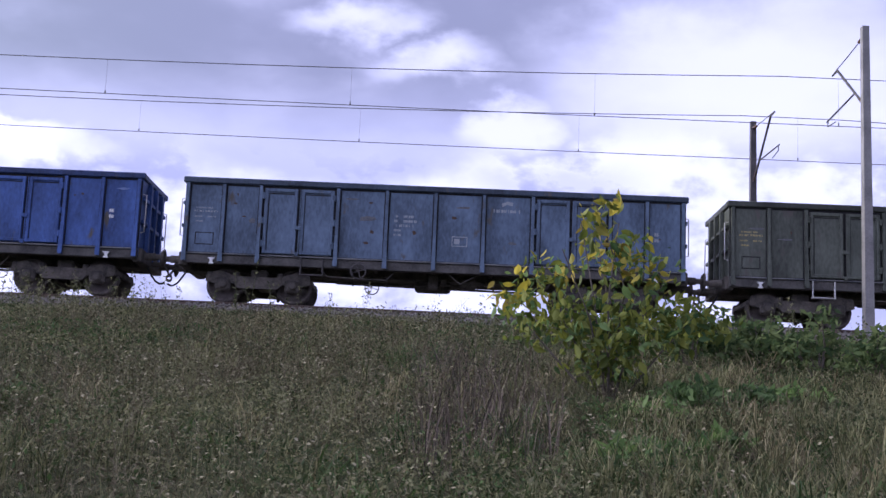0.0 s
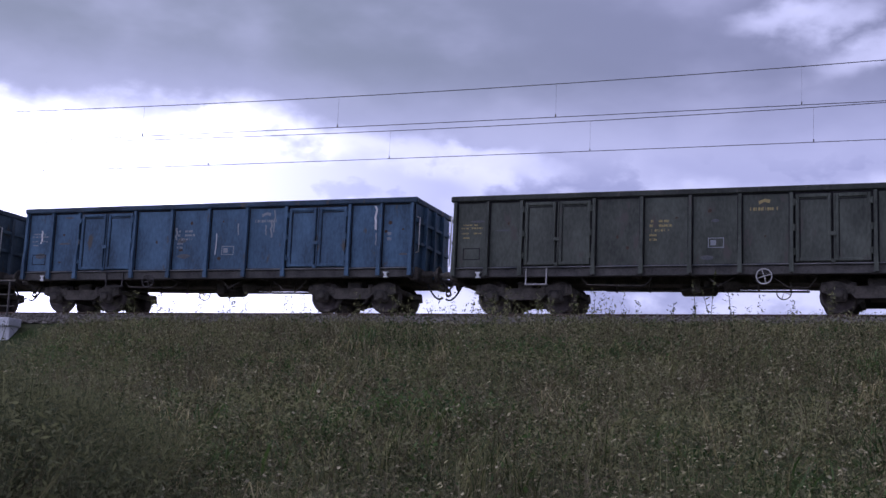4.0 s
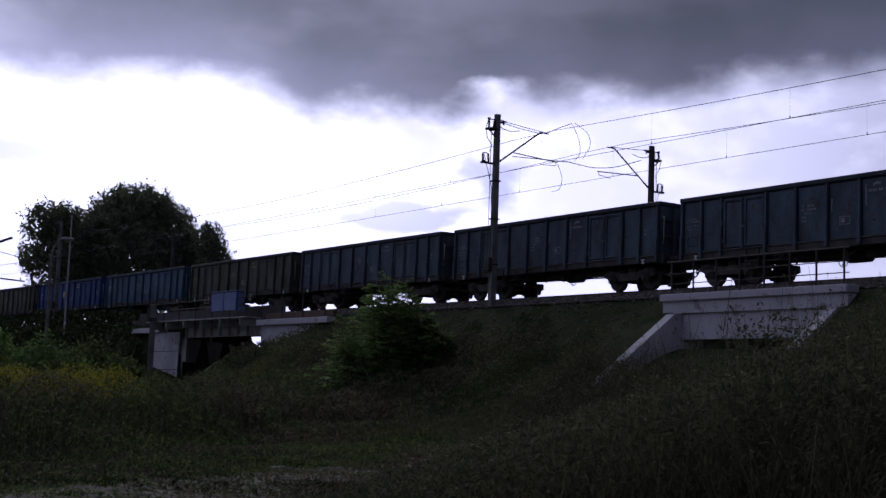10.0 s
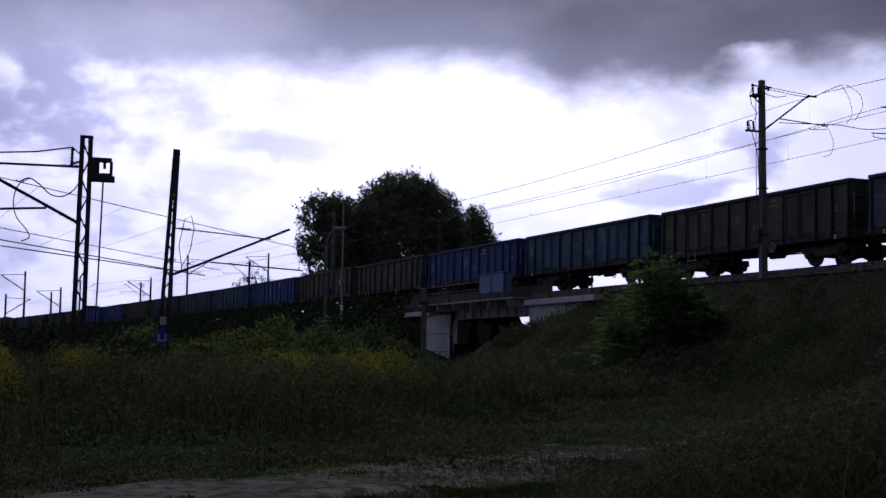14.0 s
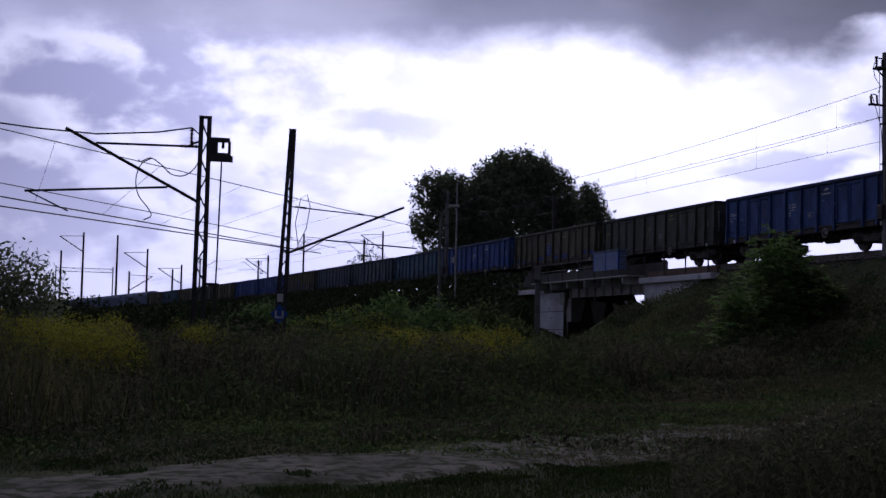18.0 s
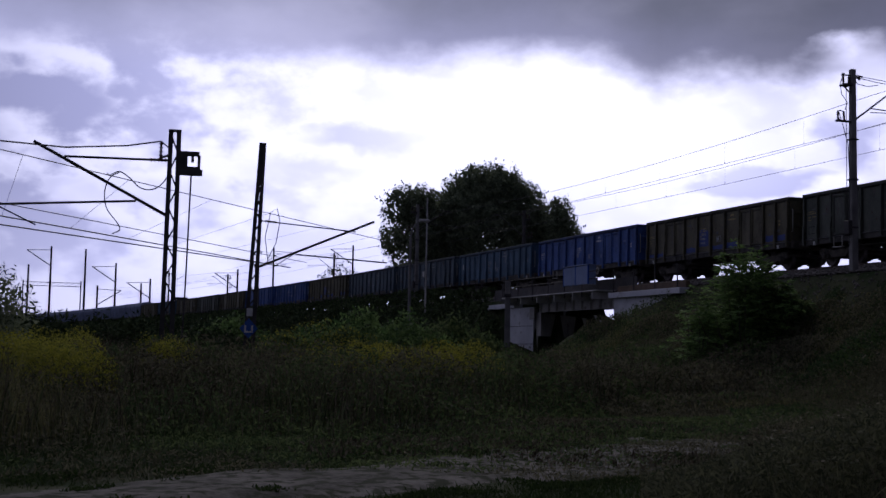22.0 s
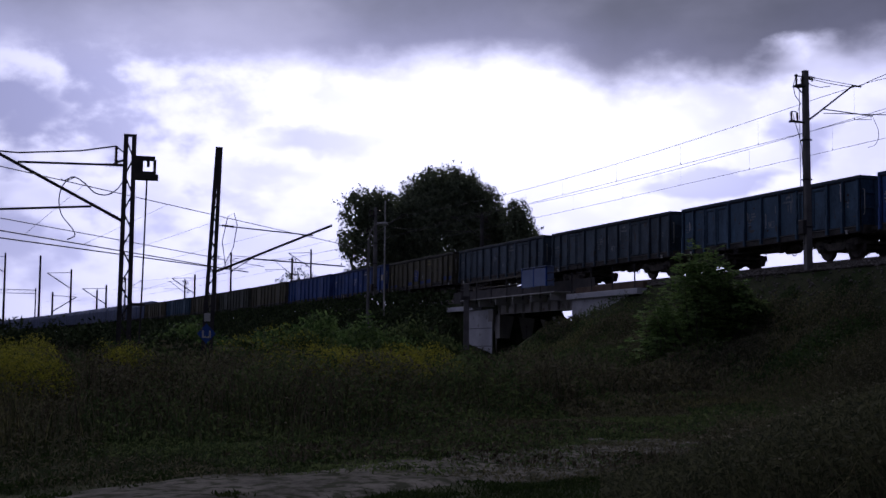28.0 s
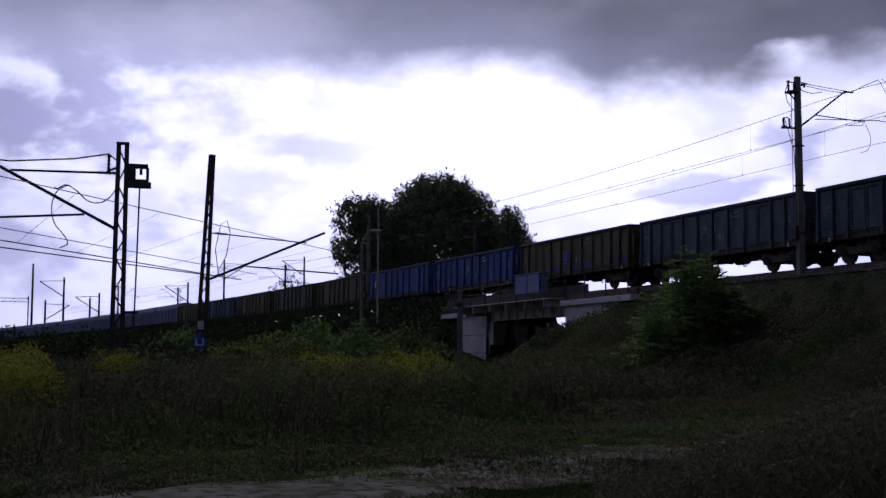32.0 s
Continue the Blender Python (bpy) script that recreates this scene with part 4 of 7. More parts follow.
def body_meshes(key):
    pm = WAGON_PAINT[key]
    d = {}
    d["side"] = Build().box(-6.42, -0.03, 1.16, 6.42, 0.03, 3.0)
    d["solebar"] = Build().box(-6.45, -0.05, 0.92, 6.45, 0.05, 1.15, 0.015)
    d["ledge"] = Build().box(-6.45, -0.07, 1.152, 6.45, 0.0, 1.19, 0.01)
    d["rib"] = Build().prism([(-0.04, -0.2), (0.04, -0.2), (0.04, 1.83), (-0.04, 1.83)], -0.10, 0.0).prism([(-0.06, -0.2), (0.06, -0.2), (0.04, 0.6), (-0.04, 0.6)], -0.135, -0.1)
    door = Build()
    w, h = 0.85, 1.70
    door.box(0.03, -0.03, 0.03, w - 0.03, 0.0, h - 0.03)
    for x0, x1, z0, z1 in ((0, 0.09, 0, h), (w - 0.09, w, 0, h), (0.09, w - 0.09, 0, 0.09), (0.09, w - 0.09, h - 0.09, h)):
        door.box(x0, -0.07, z0, x1, -0.002, z1, 0.012)
    d["door"] = door
    d["hinge"] = Build().tube([(0, -0.085, 0), (0, -0.085, 0.16)], 0.03, 8).box(-0.06, -0.09, 0.03, 0.06, -0.07, 0.13)
    d["lock"] = Build().tube([(0.03, -0.09, 0), (0.03, -0.09, 1.68)], 0.014, 6).box(-0.08, -0.12, 0.62, 0.08, -0.075, 0.72, 0.01).box(-0.05, -0.13, -0.06, 0.05, -0.07, 0.04, 0.01)
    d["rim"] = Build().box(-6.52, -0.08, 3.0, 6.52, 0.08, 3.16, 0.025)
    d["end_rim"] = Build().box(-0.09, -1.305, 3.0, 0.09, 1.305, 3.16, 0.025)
    end = Build().box(-0.03, -1.36, 1.0, 0.03, 1.36, 3.0)
    d["end"] = end
    d["end_rib"] = Build().box(0.0, -0.05, 1.0, 0.11, 0.05, 2.99, 0.012)
    d["end_beam"] = Build().box(0.0, -1.3, 0, 0.07, 1.3, 0.1, 0.012)
    d["floor"] = Build().box(-6.4, -1.33, 1.14, 6.4, 1.33, 1.24)
    out = {k: b.mesh(k, pm) for k, b in d.items()}
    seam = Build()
    # door gaps, with their shade painted as near-black strips
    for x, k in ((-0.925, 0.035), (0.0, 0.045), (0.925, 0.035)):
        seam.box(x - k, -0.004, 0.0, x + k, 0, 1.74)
    for x in (-0.8, 0.13):      # shade painted inside the raised door frames
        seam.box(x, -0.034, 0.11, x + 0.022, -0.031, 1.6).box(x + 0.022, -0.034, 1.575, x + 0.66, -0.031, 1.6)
    out["seam"] = seam.box(-0.95, -0.005, 1.73, 0.95, 0, 1.76).box(-0.95, -0.005, -0.02, 0.95, 0, 0.01).mesh("door_seam", M["shade_joint"])
    # dark strips paint the shade beside the ribs and below the rim
    out["rib_seam"] = Build().box(0.039, -0.004, 0.03, 0.078, 0, 1.79).box(-0.072, -0.004, 0.03, -0.039, 0, 1.79).mesh("rib_seam", M["shade_joint"])
    out["rim_seam"] = Build().box(-6.4, -0.006, 0, 6.4, 0, 0.035).mesh("rim_seam", M["shade_joint"])
    out["ledge_seam"] = Build().box(-6.4, -0.004, 0, 6.4, 0, 0.018).mesh("ledge_seam", M["shade_joint"])
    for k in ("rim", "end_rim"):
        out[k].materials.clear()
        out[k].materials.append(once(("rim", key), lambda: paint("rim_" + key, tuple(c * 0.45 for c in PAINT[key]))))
    out["solebar"].materials.clear()
    out["solebar"].materials.append(M["solebar"])
    out["ledge"].materials.clear()
    out["ledge"].materials.append(M["dusty"])
    out["plate"] = Build().box(-0.24, -0.035, 0, 0.24, -0.03, 0.022).box(-0.24, -0.035, 0.3, 0.24, -0.03, 0.322).box(-0.24, -0.035, 0.022, -0.218, -0.03, 0.3).box(0.218, -0.035, 0.022, 0.24, -0.03, 0.3).mesh("plate", M["shade_joint"])
    out["floor"].materials.clear()
    out["floor"].materials.append(M["inside"])
    return out


LABELS = dict(navy="navy-blue four-axle open wagon with white markings", greyblue="faded grey-blue four-axle open wagon, dusty sides",
              olive="olive-grey four-axle open wagon, rust-stained", steelblue="steel-blue open wagon with white scratches",
              teal="dark teal-grey four-axle open wagon", brown="rusty brown open wagon with blue patches", bright="bright blue four-axle open wagon")


def bar_mesh(w, h, mat):
    """A row of lettering too small to read, as short flat bars."""
    b, x, r = Build(), 0.0, random.Random(int(w * 1000 + h * 7000))
    while x < w - 0.015:
        k = min(w - x, h * (0.45 + 0.35 * r.random()))
        if r.random() > 0.08:
            b.box(x, -0.003, 0.0, x + k * 0.8, 0, h * (0.8 + 0.2 * r.random()))
            if r.random() < 0.3:
                b.f, b.smooth, b.v = b.f[:-6], b.smooth[:-6], b.v[:-8]
                b.box(x, -0.003, 0.0, x + k * 0.3, 0, h)
        x += k
    return b.mesh("marking", M[mat])


def bars(parent, x, z, rows, mat, y):
    for dx, dz, w, h in rows:
        tagged(part("marking", once(("bar", w, h, mat), lambda: bar_mesh(w, h, mat)), None, parent, at=pose(x + dx, y, z + dz)), kind="stuff")


def make_wagon(key, detail=True):
    wg = thing("open_wagon", pose(0, 0, 0), LABELS[key], "freight wagon", "wagons of the train")
    b = once(("body", key), lambda: body_meshes(key))
    u = once("under", under_meshes)
    part("floor", b["floor"], None, wg)
    part("centre_sill", u["sill"], None, wg)
    for y in (-1.05, 1.05):
        part("side_sill", u["side_sill"], None, wg, at=pose(0, y, 0))
    for x in (-3.0, -1.5, 0, 1.5, 3.0) if detail else ():
        part("cross_member", u["cross"], None, wg, at=pose(x, 0, 0))
    for k, y in ((1, -1.37), (-1, 1.37)):
        turn = 0 if k > 0 else 180
        sd = part("side_wall", b["side"], None, wg, at=pose(0, y, 0, 0, 0, turn))
        part("solebar", b["solebar"], None, wg, at=pose(0, y, 0, 0, 0, turn))
        part("ledge", b["ledge"], None, wg, at=pose(0, y - 0.03 * k, 0, 0, 0, turn))
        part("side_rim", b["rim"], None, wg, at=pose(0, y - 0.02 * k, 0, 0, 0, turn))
        for x in RIBS:
            part("rib", b["rib"], None, sd, at=pose(x, -0.03, 1.16))
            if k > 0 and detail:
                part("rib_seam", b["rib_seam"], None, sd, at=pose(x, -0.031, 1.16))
        for x0 in (-4.415, 2.595) if detail else ():
            for i in (0, 1):
                part("door", b["door"], None, sd, at=pose(x0 + 0.015 + i * 0.94, -0.032, 1.23))
                if k > 0:
                    for z in (1.4, 2.0, 2.65):
                        part("hinge", b["hinge"], None, sd, at=pose(x0 + (-0.01 if i == 0 else 1.83), -0.03, z))
            part("lock_bar", b["lock"], None, sd, at=pose(x0 + 0.91, -0.03, 1.24))
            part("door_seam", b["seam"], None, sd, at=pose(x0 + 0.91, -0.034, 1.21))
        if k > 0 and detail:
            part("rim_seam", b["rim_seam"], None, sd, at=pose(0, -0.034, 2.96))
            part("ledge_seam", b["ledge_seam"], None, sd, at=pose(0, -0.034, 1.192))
            part("number_plate_panel", b["plate"], None, sd, at=pose(-5.9, -0.003, 1.4))
    for k, x in ((-1, -6.42), (1, 6.42)):
        turn = 0 if k > 0 else 180
        en = part("end_wall", b["end"], None, wg, at=pose(x, 0, 0, 0, 0, turn))
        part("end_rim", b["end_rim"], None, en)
        part("headstock", u["head"], None, wg, at=pose(x, 0, 0, 0, 0, turn))
        for y in (-0.7, 0, 0.7):
            part("end_rib", b["end_rib"], None, en, at=pose(0.032, y, 0))
        if detail:
            for z in (1.85, 2.45):
                part("end_beam", b["end_beam"], None, en, at=pose(0.033, 0, z))
            for y in (-1.28, 1.28):
                part("grab_rail", u["grab"], None, en, "pale steel grab rail", at=pose(0.04, y, 1.62, 0, 0, 90))
            part("brake_hose", u["hose"], None, wg, at=pose(x, -0.32, 0, 0, 0, turn))
            part("coupling_hook", u["hook"], None, wg, at=pose(x + 0.1 * k, 0, 0, 0, 0, turn))
            part("lashing_hook", u["hookplate"], None, wg, "small white lashing hook", at=pose(x - 0.75 * k, -1.425, 1.0))
        for y in (-0.875, 0.875):
            part("buffer", u["buffer"], None, wg, at=pose(x + 0.08 * k, y, 1.06, 0, 0, turn))
        add_bogie(wg, 4.5 * k)
    if detail:
        wx, sx = (1.85, -4.05) if key in ("navy", "bright", "olive") else (-1.9, -3.1)
        shade = "" if key in ("navy", "bright", "olive") else "_dark"
        part("brake_wheel", u["wheel" + shade], None, wg, "dark hand-brake wheel" if shade else "pale hand-brake wheel", at=pose(wx, -1.5, 0.86))
        part("brake_wheel", u["wheel"], None, wg, at=pose(wx + 0.2, 1.5, 0.86, 0, 0, 180))
        part("shunter_step", u["step" + shade], None, wg, "dark steel step" if shade else "pale steel step", at=pose(sx, -1.44, 0.70))
        part("air_tank", u["tank"], None, wg)
        part("brake_cylinder", u["cylinder"], None, wg)
        part("brake_rigging", u["rod"], None, wg)
        part("brake_valve", u["valve"], None, wg)
        mk = dict(navy="mark", bright="mark", steelblue="mark_old", greyblue="mark_old", olive="mark_yellow", teal="mark_old", brown="mark_yellow")[key]
        y = -1.404
        rows = [(0, 0.36, 0.1, 0.07), (0.24, 0.36, 0.26, 0.07), (0, 0.24, 0.12, 0.07), (0.24, 0.24, 0.34, 0.07), (0, 0.12, 0.5, 0.07), (0, 0.0, 0.22, 0.06), (0, -0.12, 0.2, 0.06)]
        bars(wg, -1.05, 1.95, rows, mk, y)
        bars(wg, -6.2, 2.25, [(0, 0, 0.6, 0.05), (0.05, 0.09, 0.45, 0.04), (0, -0.14, 0.22, 0.04), (0.35, -0.14, 0.25, 0.04), (0.05, -0.26, 0.2, 0.04)], mk, y)
        bars(wg, 1.5, 2.55, [(0, 0, 0.68, 0.09)], mk, y)
        ring = once(("logo", mk), lambda: Build().prism([(-0.12, 0), (0.0, 0.07), (0.13, 0.03), (0.16, 0.12), (0.02, 0.15), (-0.14, 0.09)], -0.004, 0).mesh("emblem", M[mk]))
        part("emblem", ring, None, wg, at=pose(1.84, y, 2.7))
        part("paper_frame", once("frame", lambda: Build().box(0, -0.003, 0, 0.4, 0, 0.02).box(0, -0.003, 0.24, 0.4, 0, 0.26).box(0, -0.003, 0.02, 0.02, 0, 0.24)
                                 .box(0.38, -0.003, 0.02, 0.4, 0, 0.24).box(0.06, -0.003, 0.06, 0.2, 0, 0.2).mesh("paper_frame", M["mark_old"])), None, wg, at=pose(0.45, y, 1.62))
        r = random.Random(len(key) * 7 + ord(key[0]))
        if key in ("steelblue", "teal"):
            for i in range(9 if key == "steelblue" else 5):
                w, h = 0.03 + 0.05 * r.random(), 0.2 + 0.5 * r.random()
                pts = [(r.uniform(-w, w) * 0.4, h * k / 6) for k in range(7)]
                out = [(px - w * 0.4, pz) for px, pz in pts] + [(px + w * 0.4, pz) for px, pz in reversed(pts)]
                me = once(("smear", key, i), lambda: Build().prism(out, -0.003, 0).mesh("smear", M["mark" if i % 3 == 0 else "mark_old"]))
                part("paint_smear", me, None, wg, at=pose(r.uniform(-5.9, 5.9), y, 1.5 + 0.9 * r.random()))
        if key == "brown":        # remains of blue lettering and a blue band along the foot
            for i, (px, pz, w, h) in enumerate(((-1.15, 1.45, 0.85, 0.95), (-6.25, 1.22, 0.7, 0.2), (-5.35, 1.22, 0.75, 0.22), (-2.4, 1.22, 1.0, 0.3), (0.1, 1.22, 1.0, 0.26), (1.35, 1.22, 1.0, 0.34), (4.6, 1.26, 0.75, 0.36), (5.55, 1.24, 0.7, 0.34))):
                out = [(w * (k / 9) + 0.05 * r.random(), h * (0.75 + 0.25 * r.random())) for k in range(10)]
                out = [(w * k / 9, 0.05 * r.random()) for k in range(10)] + out[::-1]
                me = once(("band", i), lambda: Build().prism(out, -0.0035, 0).mesh("smear", M["smear"]))
                part("blue_patch", me, None, wg, at=pose(px, y + 0.001, pz))
            bars(wg, -1.0, 1.6, [(0, 0, 0.4, 0.1), (0.05, 0.2, 0.35, 0.1), (0.1, 0.4, 0.4, 0.08)], "mark_old", y - 0.003)
        for i in range(16):       # scuffs and rust spots on the panels
            big = i % 3 == 0
            w, h = (0.10 + 0.22 * r.random(), 0.03 + 0.07 * r.random()) if big else (0.03 + 0.06 * r.random(), 0.02 + 0.05 * r.random())
            out = [(w * (0.5 + 0.5 * r.random()) * math.cos(k * 0.785), h * (0.5 + 0.5 * r.random()) * math.sin(k * 0.785)) for k in range(8)]
            kind = "scuffed" if big and key in ("navy", "bright") else "dusty" if big else "rust"
            me = once(("scuff", key, i), lambda: Build().prism(out[::-1], -0.003, 0).mesh("scuff", M[kind]))
            x = r.choice([c for c in (-5.9, -4.95, -1.9, -0.65, 0.62, 1.9, 4.95, 5.9)]) + r.uniform(-0.3, 0.3)
            part("paint_scuff", me, None, wg, at=pose(x, -1.402, 1.35 + 1.5 * r.random()))
        bars(wg, 5.65, 1.95, [(0, 0, 0.12, 0.1), (0, 0.15, 0.12, 0.1)], mk, y)
    return wg


def make_covered_wagon():
    wg = thing("covered_wagon", pose(0, 0, 0), "pale blue covered wagon with a rounded roof", "freight wagon", "covered wagons of the train")
    pm = once("covered_paint", lambda: paint("paint_pale_blue", (0.085, 0.115, 0.20), dirt=0.68))
    u = once("under", under_meshes)
    sect = [(-1.4, 1.15), (1.4, 1.15), (1.42, 2.9), (1.25, 3.3), (0.8, 3.6), (0.0, 3.72), (-0.8, 3.6), (-1.25, 3.3), (-1.42, 2.9)]

    def shell():
        n, v, f = len(sect), [], []
        xs = (-6.7, -6.2, 6.2, 6.7)
        for x, k in zip(xs, (0.8, 1, 1, 0.8)):
            v += [(x, y * (1 if z < 3 else k), z if z < 3 else 3 + (z - 3) * (0.35 if k < 1 else 1)) for y, z in sect]
        f = [(i * n + j, i * n + (j + 1) % n, (i + 1) * n + (j + 1) % n, (i + 1) * n + j) for i in range(3) for j in range(n)]
        f += [tuple(range(n))[::-1], tuple(range(3 * n, 4 * n))]
        return Build().add(v, f).mesh("body", pm)

    part("body", once("covered", shell), None, wg)
    rib = once("covered_rib", lambda: Build().box(-0.05, -0.06, 1.2, 0.05, 0.0, 2.9, 0.01).mesh("rib", pm))
    for x in (-5.5, -3.7, -1.9, 0, 1.9, 3.7, 5.5):
        part("rib", rib, None, wg, at=pose(x, -1.41, 0))
    part("centre_sill", u["sill"], None, wg)
    for y in (-1.05, 1.05):
        part("side_sill", u["side_sill"], None, wg, at=pose(0, y, 0))
    for k in (-1, 1):
        add_bogie(wg, 4.5 * k)
        for y in (-0.875, 0.875):
            part("buffer", u["buffer"], None, wg, at=pose(6.5 * k, y, 1.06, 0, 0, 0 if k > 0 else 180))
    return wg


# from the head of the train backwards
ORDER = ["olive", "olive", "greyblue", "navy", "olive", "steelblue", "teal", "brown", "teal", "teal", "teal", "olive", "steelblue", "navy",
         "olive", "brown", "bright", "steelblue", "teal", "teal", "brown", "bright", "bright", "brown", "olive", "brown", "steelblue", "brown"]
FIRST, PITCH = 2, 14.04
TRAIN = [(0.0, -0.32), (2.5, 14.07), (4.5, 25.5), (6.0, 34.13), (9.0, 51.44), (13.0, 74.75), (19.0, 109.6), (23.0, 132.75), (28.0, 162.8), (29.5, 171.98), (32.0, 187.6)]
WAGONS = []


def build_train():
    proto = {}
    for i, key in enumerate(ORDER):
        detail = i < 22
        if (key, detail) in proto:
            wg = copy_thing(proto[key, detail], pose(0, 0, 0))
        else:
            wg = proto[key, detail] = make_wagon(key, detail)
        WAGONS.append((FIRST - i, wg))
    last = None
    for i in range(len(ORDER), len(ORDER) + 13):
        last = make_covered_wagon() if last is None else copy_thing(last, pose(0, 0, 0))
        WAGONS.append((FIRST - i, last))


build_train()


# ---- overhead line ----
MAST_S = [10.4 - 53.4 * i for i in range(-1, 5)]


def insulator(b, p, q, r=0.05):
    p, q = Vector(p), Vector(q)
    prof, n = [], 5
    for i in range(n):
        x = i / n
        prof += [(x, r * 0.5), (x + 0.3 / n, r), (x + 0.5 / n, r * 0.5)]
    d = q - p
    return b.disc(p, d, [(x * d.length, w) for x, w in prof] + [(d.length, r * 0.4)], 8)


def make_mast(s, q, away, fitted):
    """A mast beside the line; away: +1 when its arm reaches over the near track from the camera's side."""
    z = rail_z(s)
    m = on_track(s, q, z, 0 if away > 0 else 180)
    mast = thing("catenary_mast", m, "slim grey concrete mast with a bracket arm over the track", "catenary mast", "masts of the upper line")
    # local y points to the track
    post = Build()
    prof = [(-0.115, -0.14), (0.115, -0.14), (0.115, 0.14), (-0.115, 0.14)]
    v = [(x * k, y * k, zz) for zz, k in ((-0.9, 1.0), (7.55, 0.74)) for x, y in prof]
    post.add(v, [(3, 2, 1, 0), (4, 5, 6, 7), (0, 1, 5, 4), (1, 2, 6, 5), (2, 3, 7, 6), (3, 0, 4, 7)])
    part("post", post, M["pole" if away > 0 else "steel"], mast)
    part("arm", Build().tube([(0.0, 0.14, 5.55), (0.0, 2.35, 7.15)], 0.035, 8).tube([(0, 2.3, 7.12), (0, 2.75, 7.12)], 0.03, 8), M["steel"], mast)
    part("steady_tube", Build().tube([(0, 0.85, 6.05), (0, 3.3, 5.95)], 0.024, 8).tube([(0, 3.2, 5.95), (0, 3.22, 5.8), (0, 2.5, 5.74)], 0.015, 6), M["steel"], mast)
    part("stay_wire", Build().tube([(0, 0.12, 7.32), (0, 1.4, 7.22), (0, 2.6, 7.15)], 0.014, 5), M["steel"], mast)
    part("insulator", insulator(Build(), (0, 0.16, 5.57), (0, 0.5, 5.82)), M["insulator"], mast)
    part("insulator", insulator(Build(), (0, 0.12, 7.32), (0, 0.5, 7.29)), M["insulator"], mast)
    if not fitted:
        return mast
    # feeder isolator on a bracket, switch at the top, slack cables between them
    part("feeder_bracket", Build().box(-0.05, -0.72, 5.40, 0.05, -0.1, 5.48, 0.01).box(-0.12, -0.74, 5.40, 0.12, -0.66, 5.50, 0.01), M["steel"], mast)
    for y in (-0.68, -0.40):
        part("feeder_insulator", insulator(Build(), (0, y, 5.48), (0, y - 0.03, 5.80), 0.075), M["insulator"], mast)
    part("feeder_clamp", Build().tube([(0, -0.72, 5.82), (0, -0.55, 5.86), (0, -0.38, 5.80)], 0.025, 6), M["steel"], mast)
    part("switch_base", Build().box(-0.2, -0.48, 6.86, 0.2, -0.1, 6.94, 0.01).tube([(0, -0.12, 6.6), (0, -0.44, 6.87)], 0.03, 6), M["steel"], mast)
    for y in (-0.43, -0.17):
        part("switch_insulator", insulator(Build(), (0, y, 6.94), (0, y, 7.26), 0.07), M["insulator"], mast)
    part("switch_blade", Build().tube([(0, -0.46, 7.30), (0, -0.14, 7.30)], 0.03, 6).box(-0.05, -0.48, 7.26, 0.05, -0.40, 7.36), M["steel"], mast)
    part("top_bracket", Build().box(-0.04, 0.08, 7.20, 0.04, 0.36, 7.26, 0.008).box(-0.04, 0.30, 7.14, 0.04, 0.36, 7.30, 0.008), M["steel"], mast)
    part("down_cable", Build().tube([(0.02, -0.46, 7.28), (0.02, -0.60, 6.9), (0.02, -0.52, 6.5), (0.02, -0.26, 6.2), (0.02, -0.38, 5.9)], 0.016, 5)
         .tube([(0.02, -0.66, 5.8), (0.02, -0.42, 5.1), (0.02, -0.24, 4.5), (0.02, -0.19, 3.5), (0.02, -0.19, 0.5)], 0.016, 5), M["rubber"], mast)
    part("jumper", Build().tube([(0, -0.16, 7.3), (0.02, 0.25, 6.98), (0.02, 0.7, 6.92), (0.02, 1.2, 7.02)], 0.016, 5), M["wire"], mast)
    part("drive_box", Build().box(-0.16, -0.34, 0.95, 0.16, -0.15, 1.5, 0.02), M["steel"], mast)
    part("drive_rod", Build().tube([(-0.08, -0.24, 1.5), (-0.08, -0.24, 6.88)], 0.014, 5), M["steel"], mast)
    for zz in (1.2, 3.1, 4.7):
        part("clamp", Build().box(-0.15, -0.17, zz, 0.15, 0.17, zz + 0.06, 0.005), M["steel"], mast)
    return mast


for s in MAST_S:
    make_mast(s, SIDE - 1.15, 1, s < 0)
    make_mast(s - 0.6, SIDE + 8.1, -1, s < 0)


def wire_points(s0, s1, q, low, high, step):
    """Along the line from s0 to s1, hanging from the masts."""
    out = []
    for s in np.arange(s0, s1 + 0.01, step):
        u = ((s - 10.4) / 53.4) % 1.0
        zig = 0.25 * math.cos(math.pi * (s - 10.4) / 53.4)
        out.append(spot(s, q + zig, rail_z(s) + low + (high - low) * (2 * u - 1) ** 2))
    return out


def rounded(points, n=6):
    """The points of a smooth curve through the given ones."""
    q = [Vector(p) for p in points]
    q = [2 * q[0] - q[1]] + q + [2 * q[-1] - q[-2]]
    out = []
    for a, b, c, d in zip(q, q[1:], q[2:], q[3:]):
        for i in range(n):
            u = i / n
            out.append(0.5 * (2 * b + (c - a) * u + (2 * a - 5 * b + 4 * c - d) * u * u + (3 * b - a - 3 * c + d) * u ** 3))
    return out + [q[-2]]


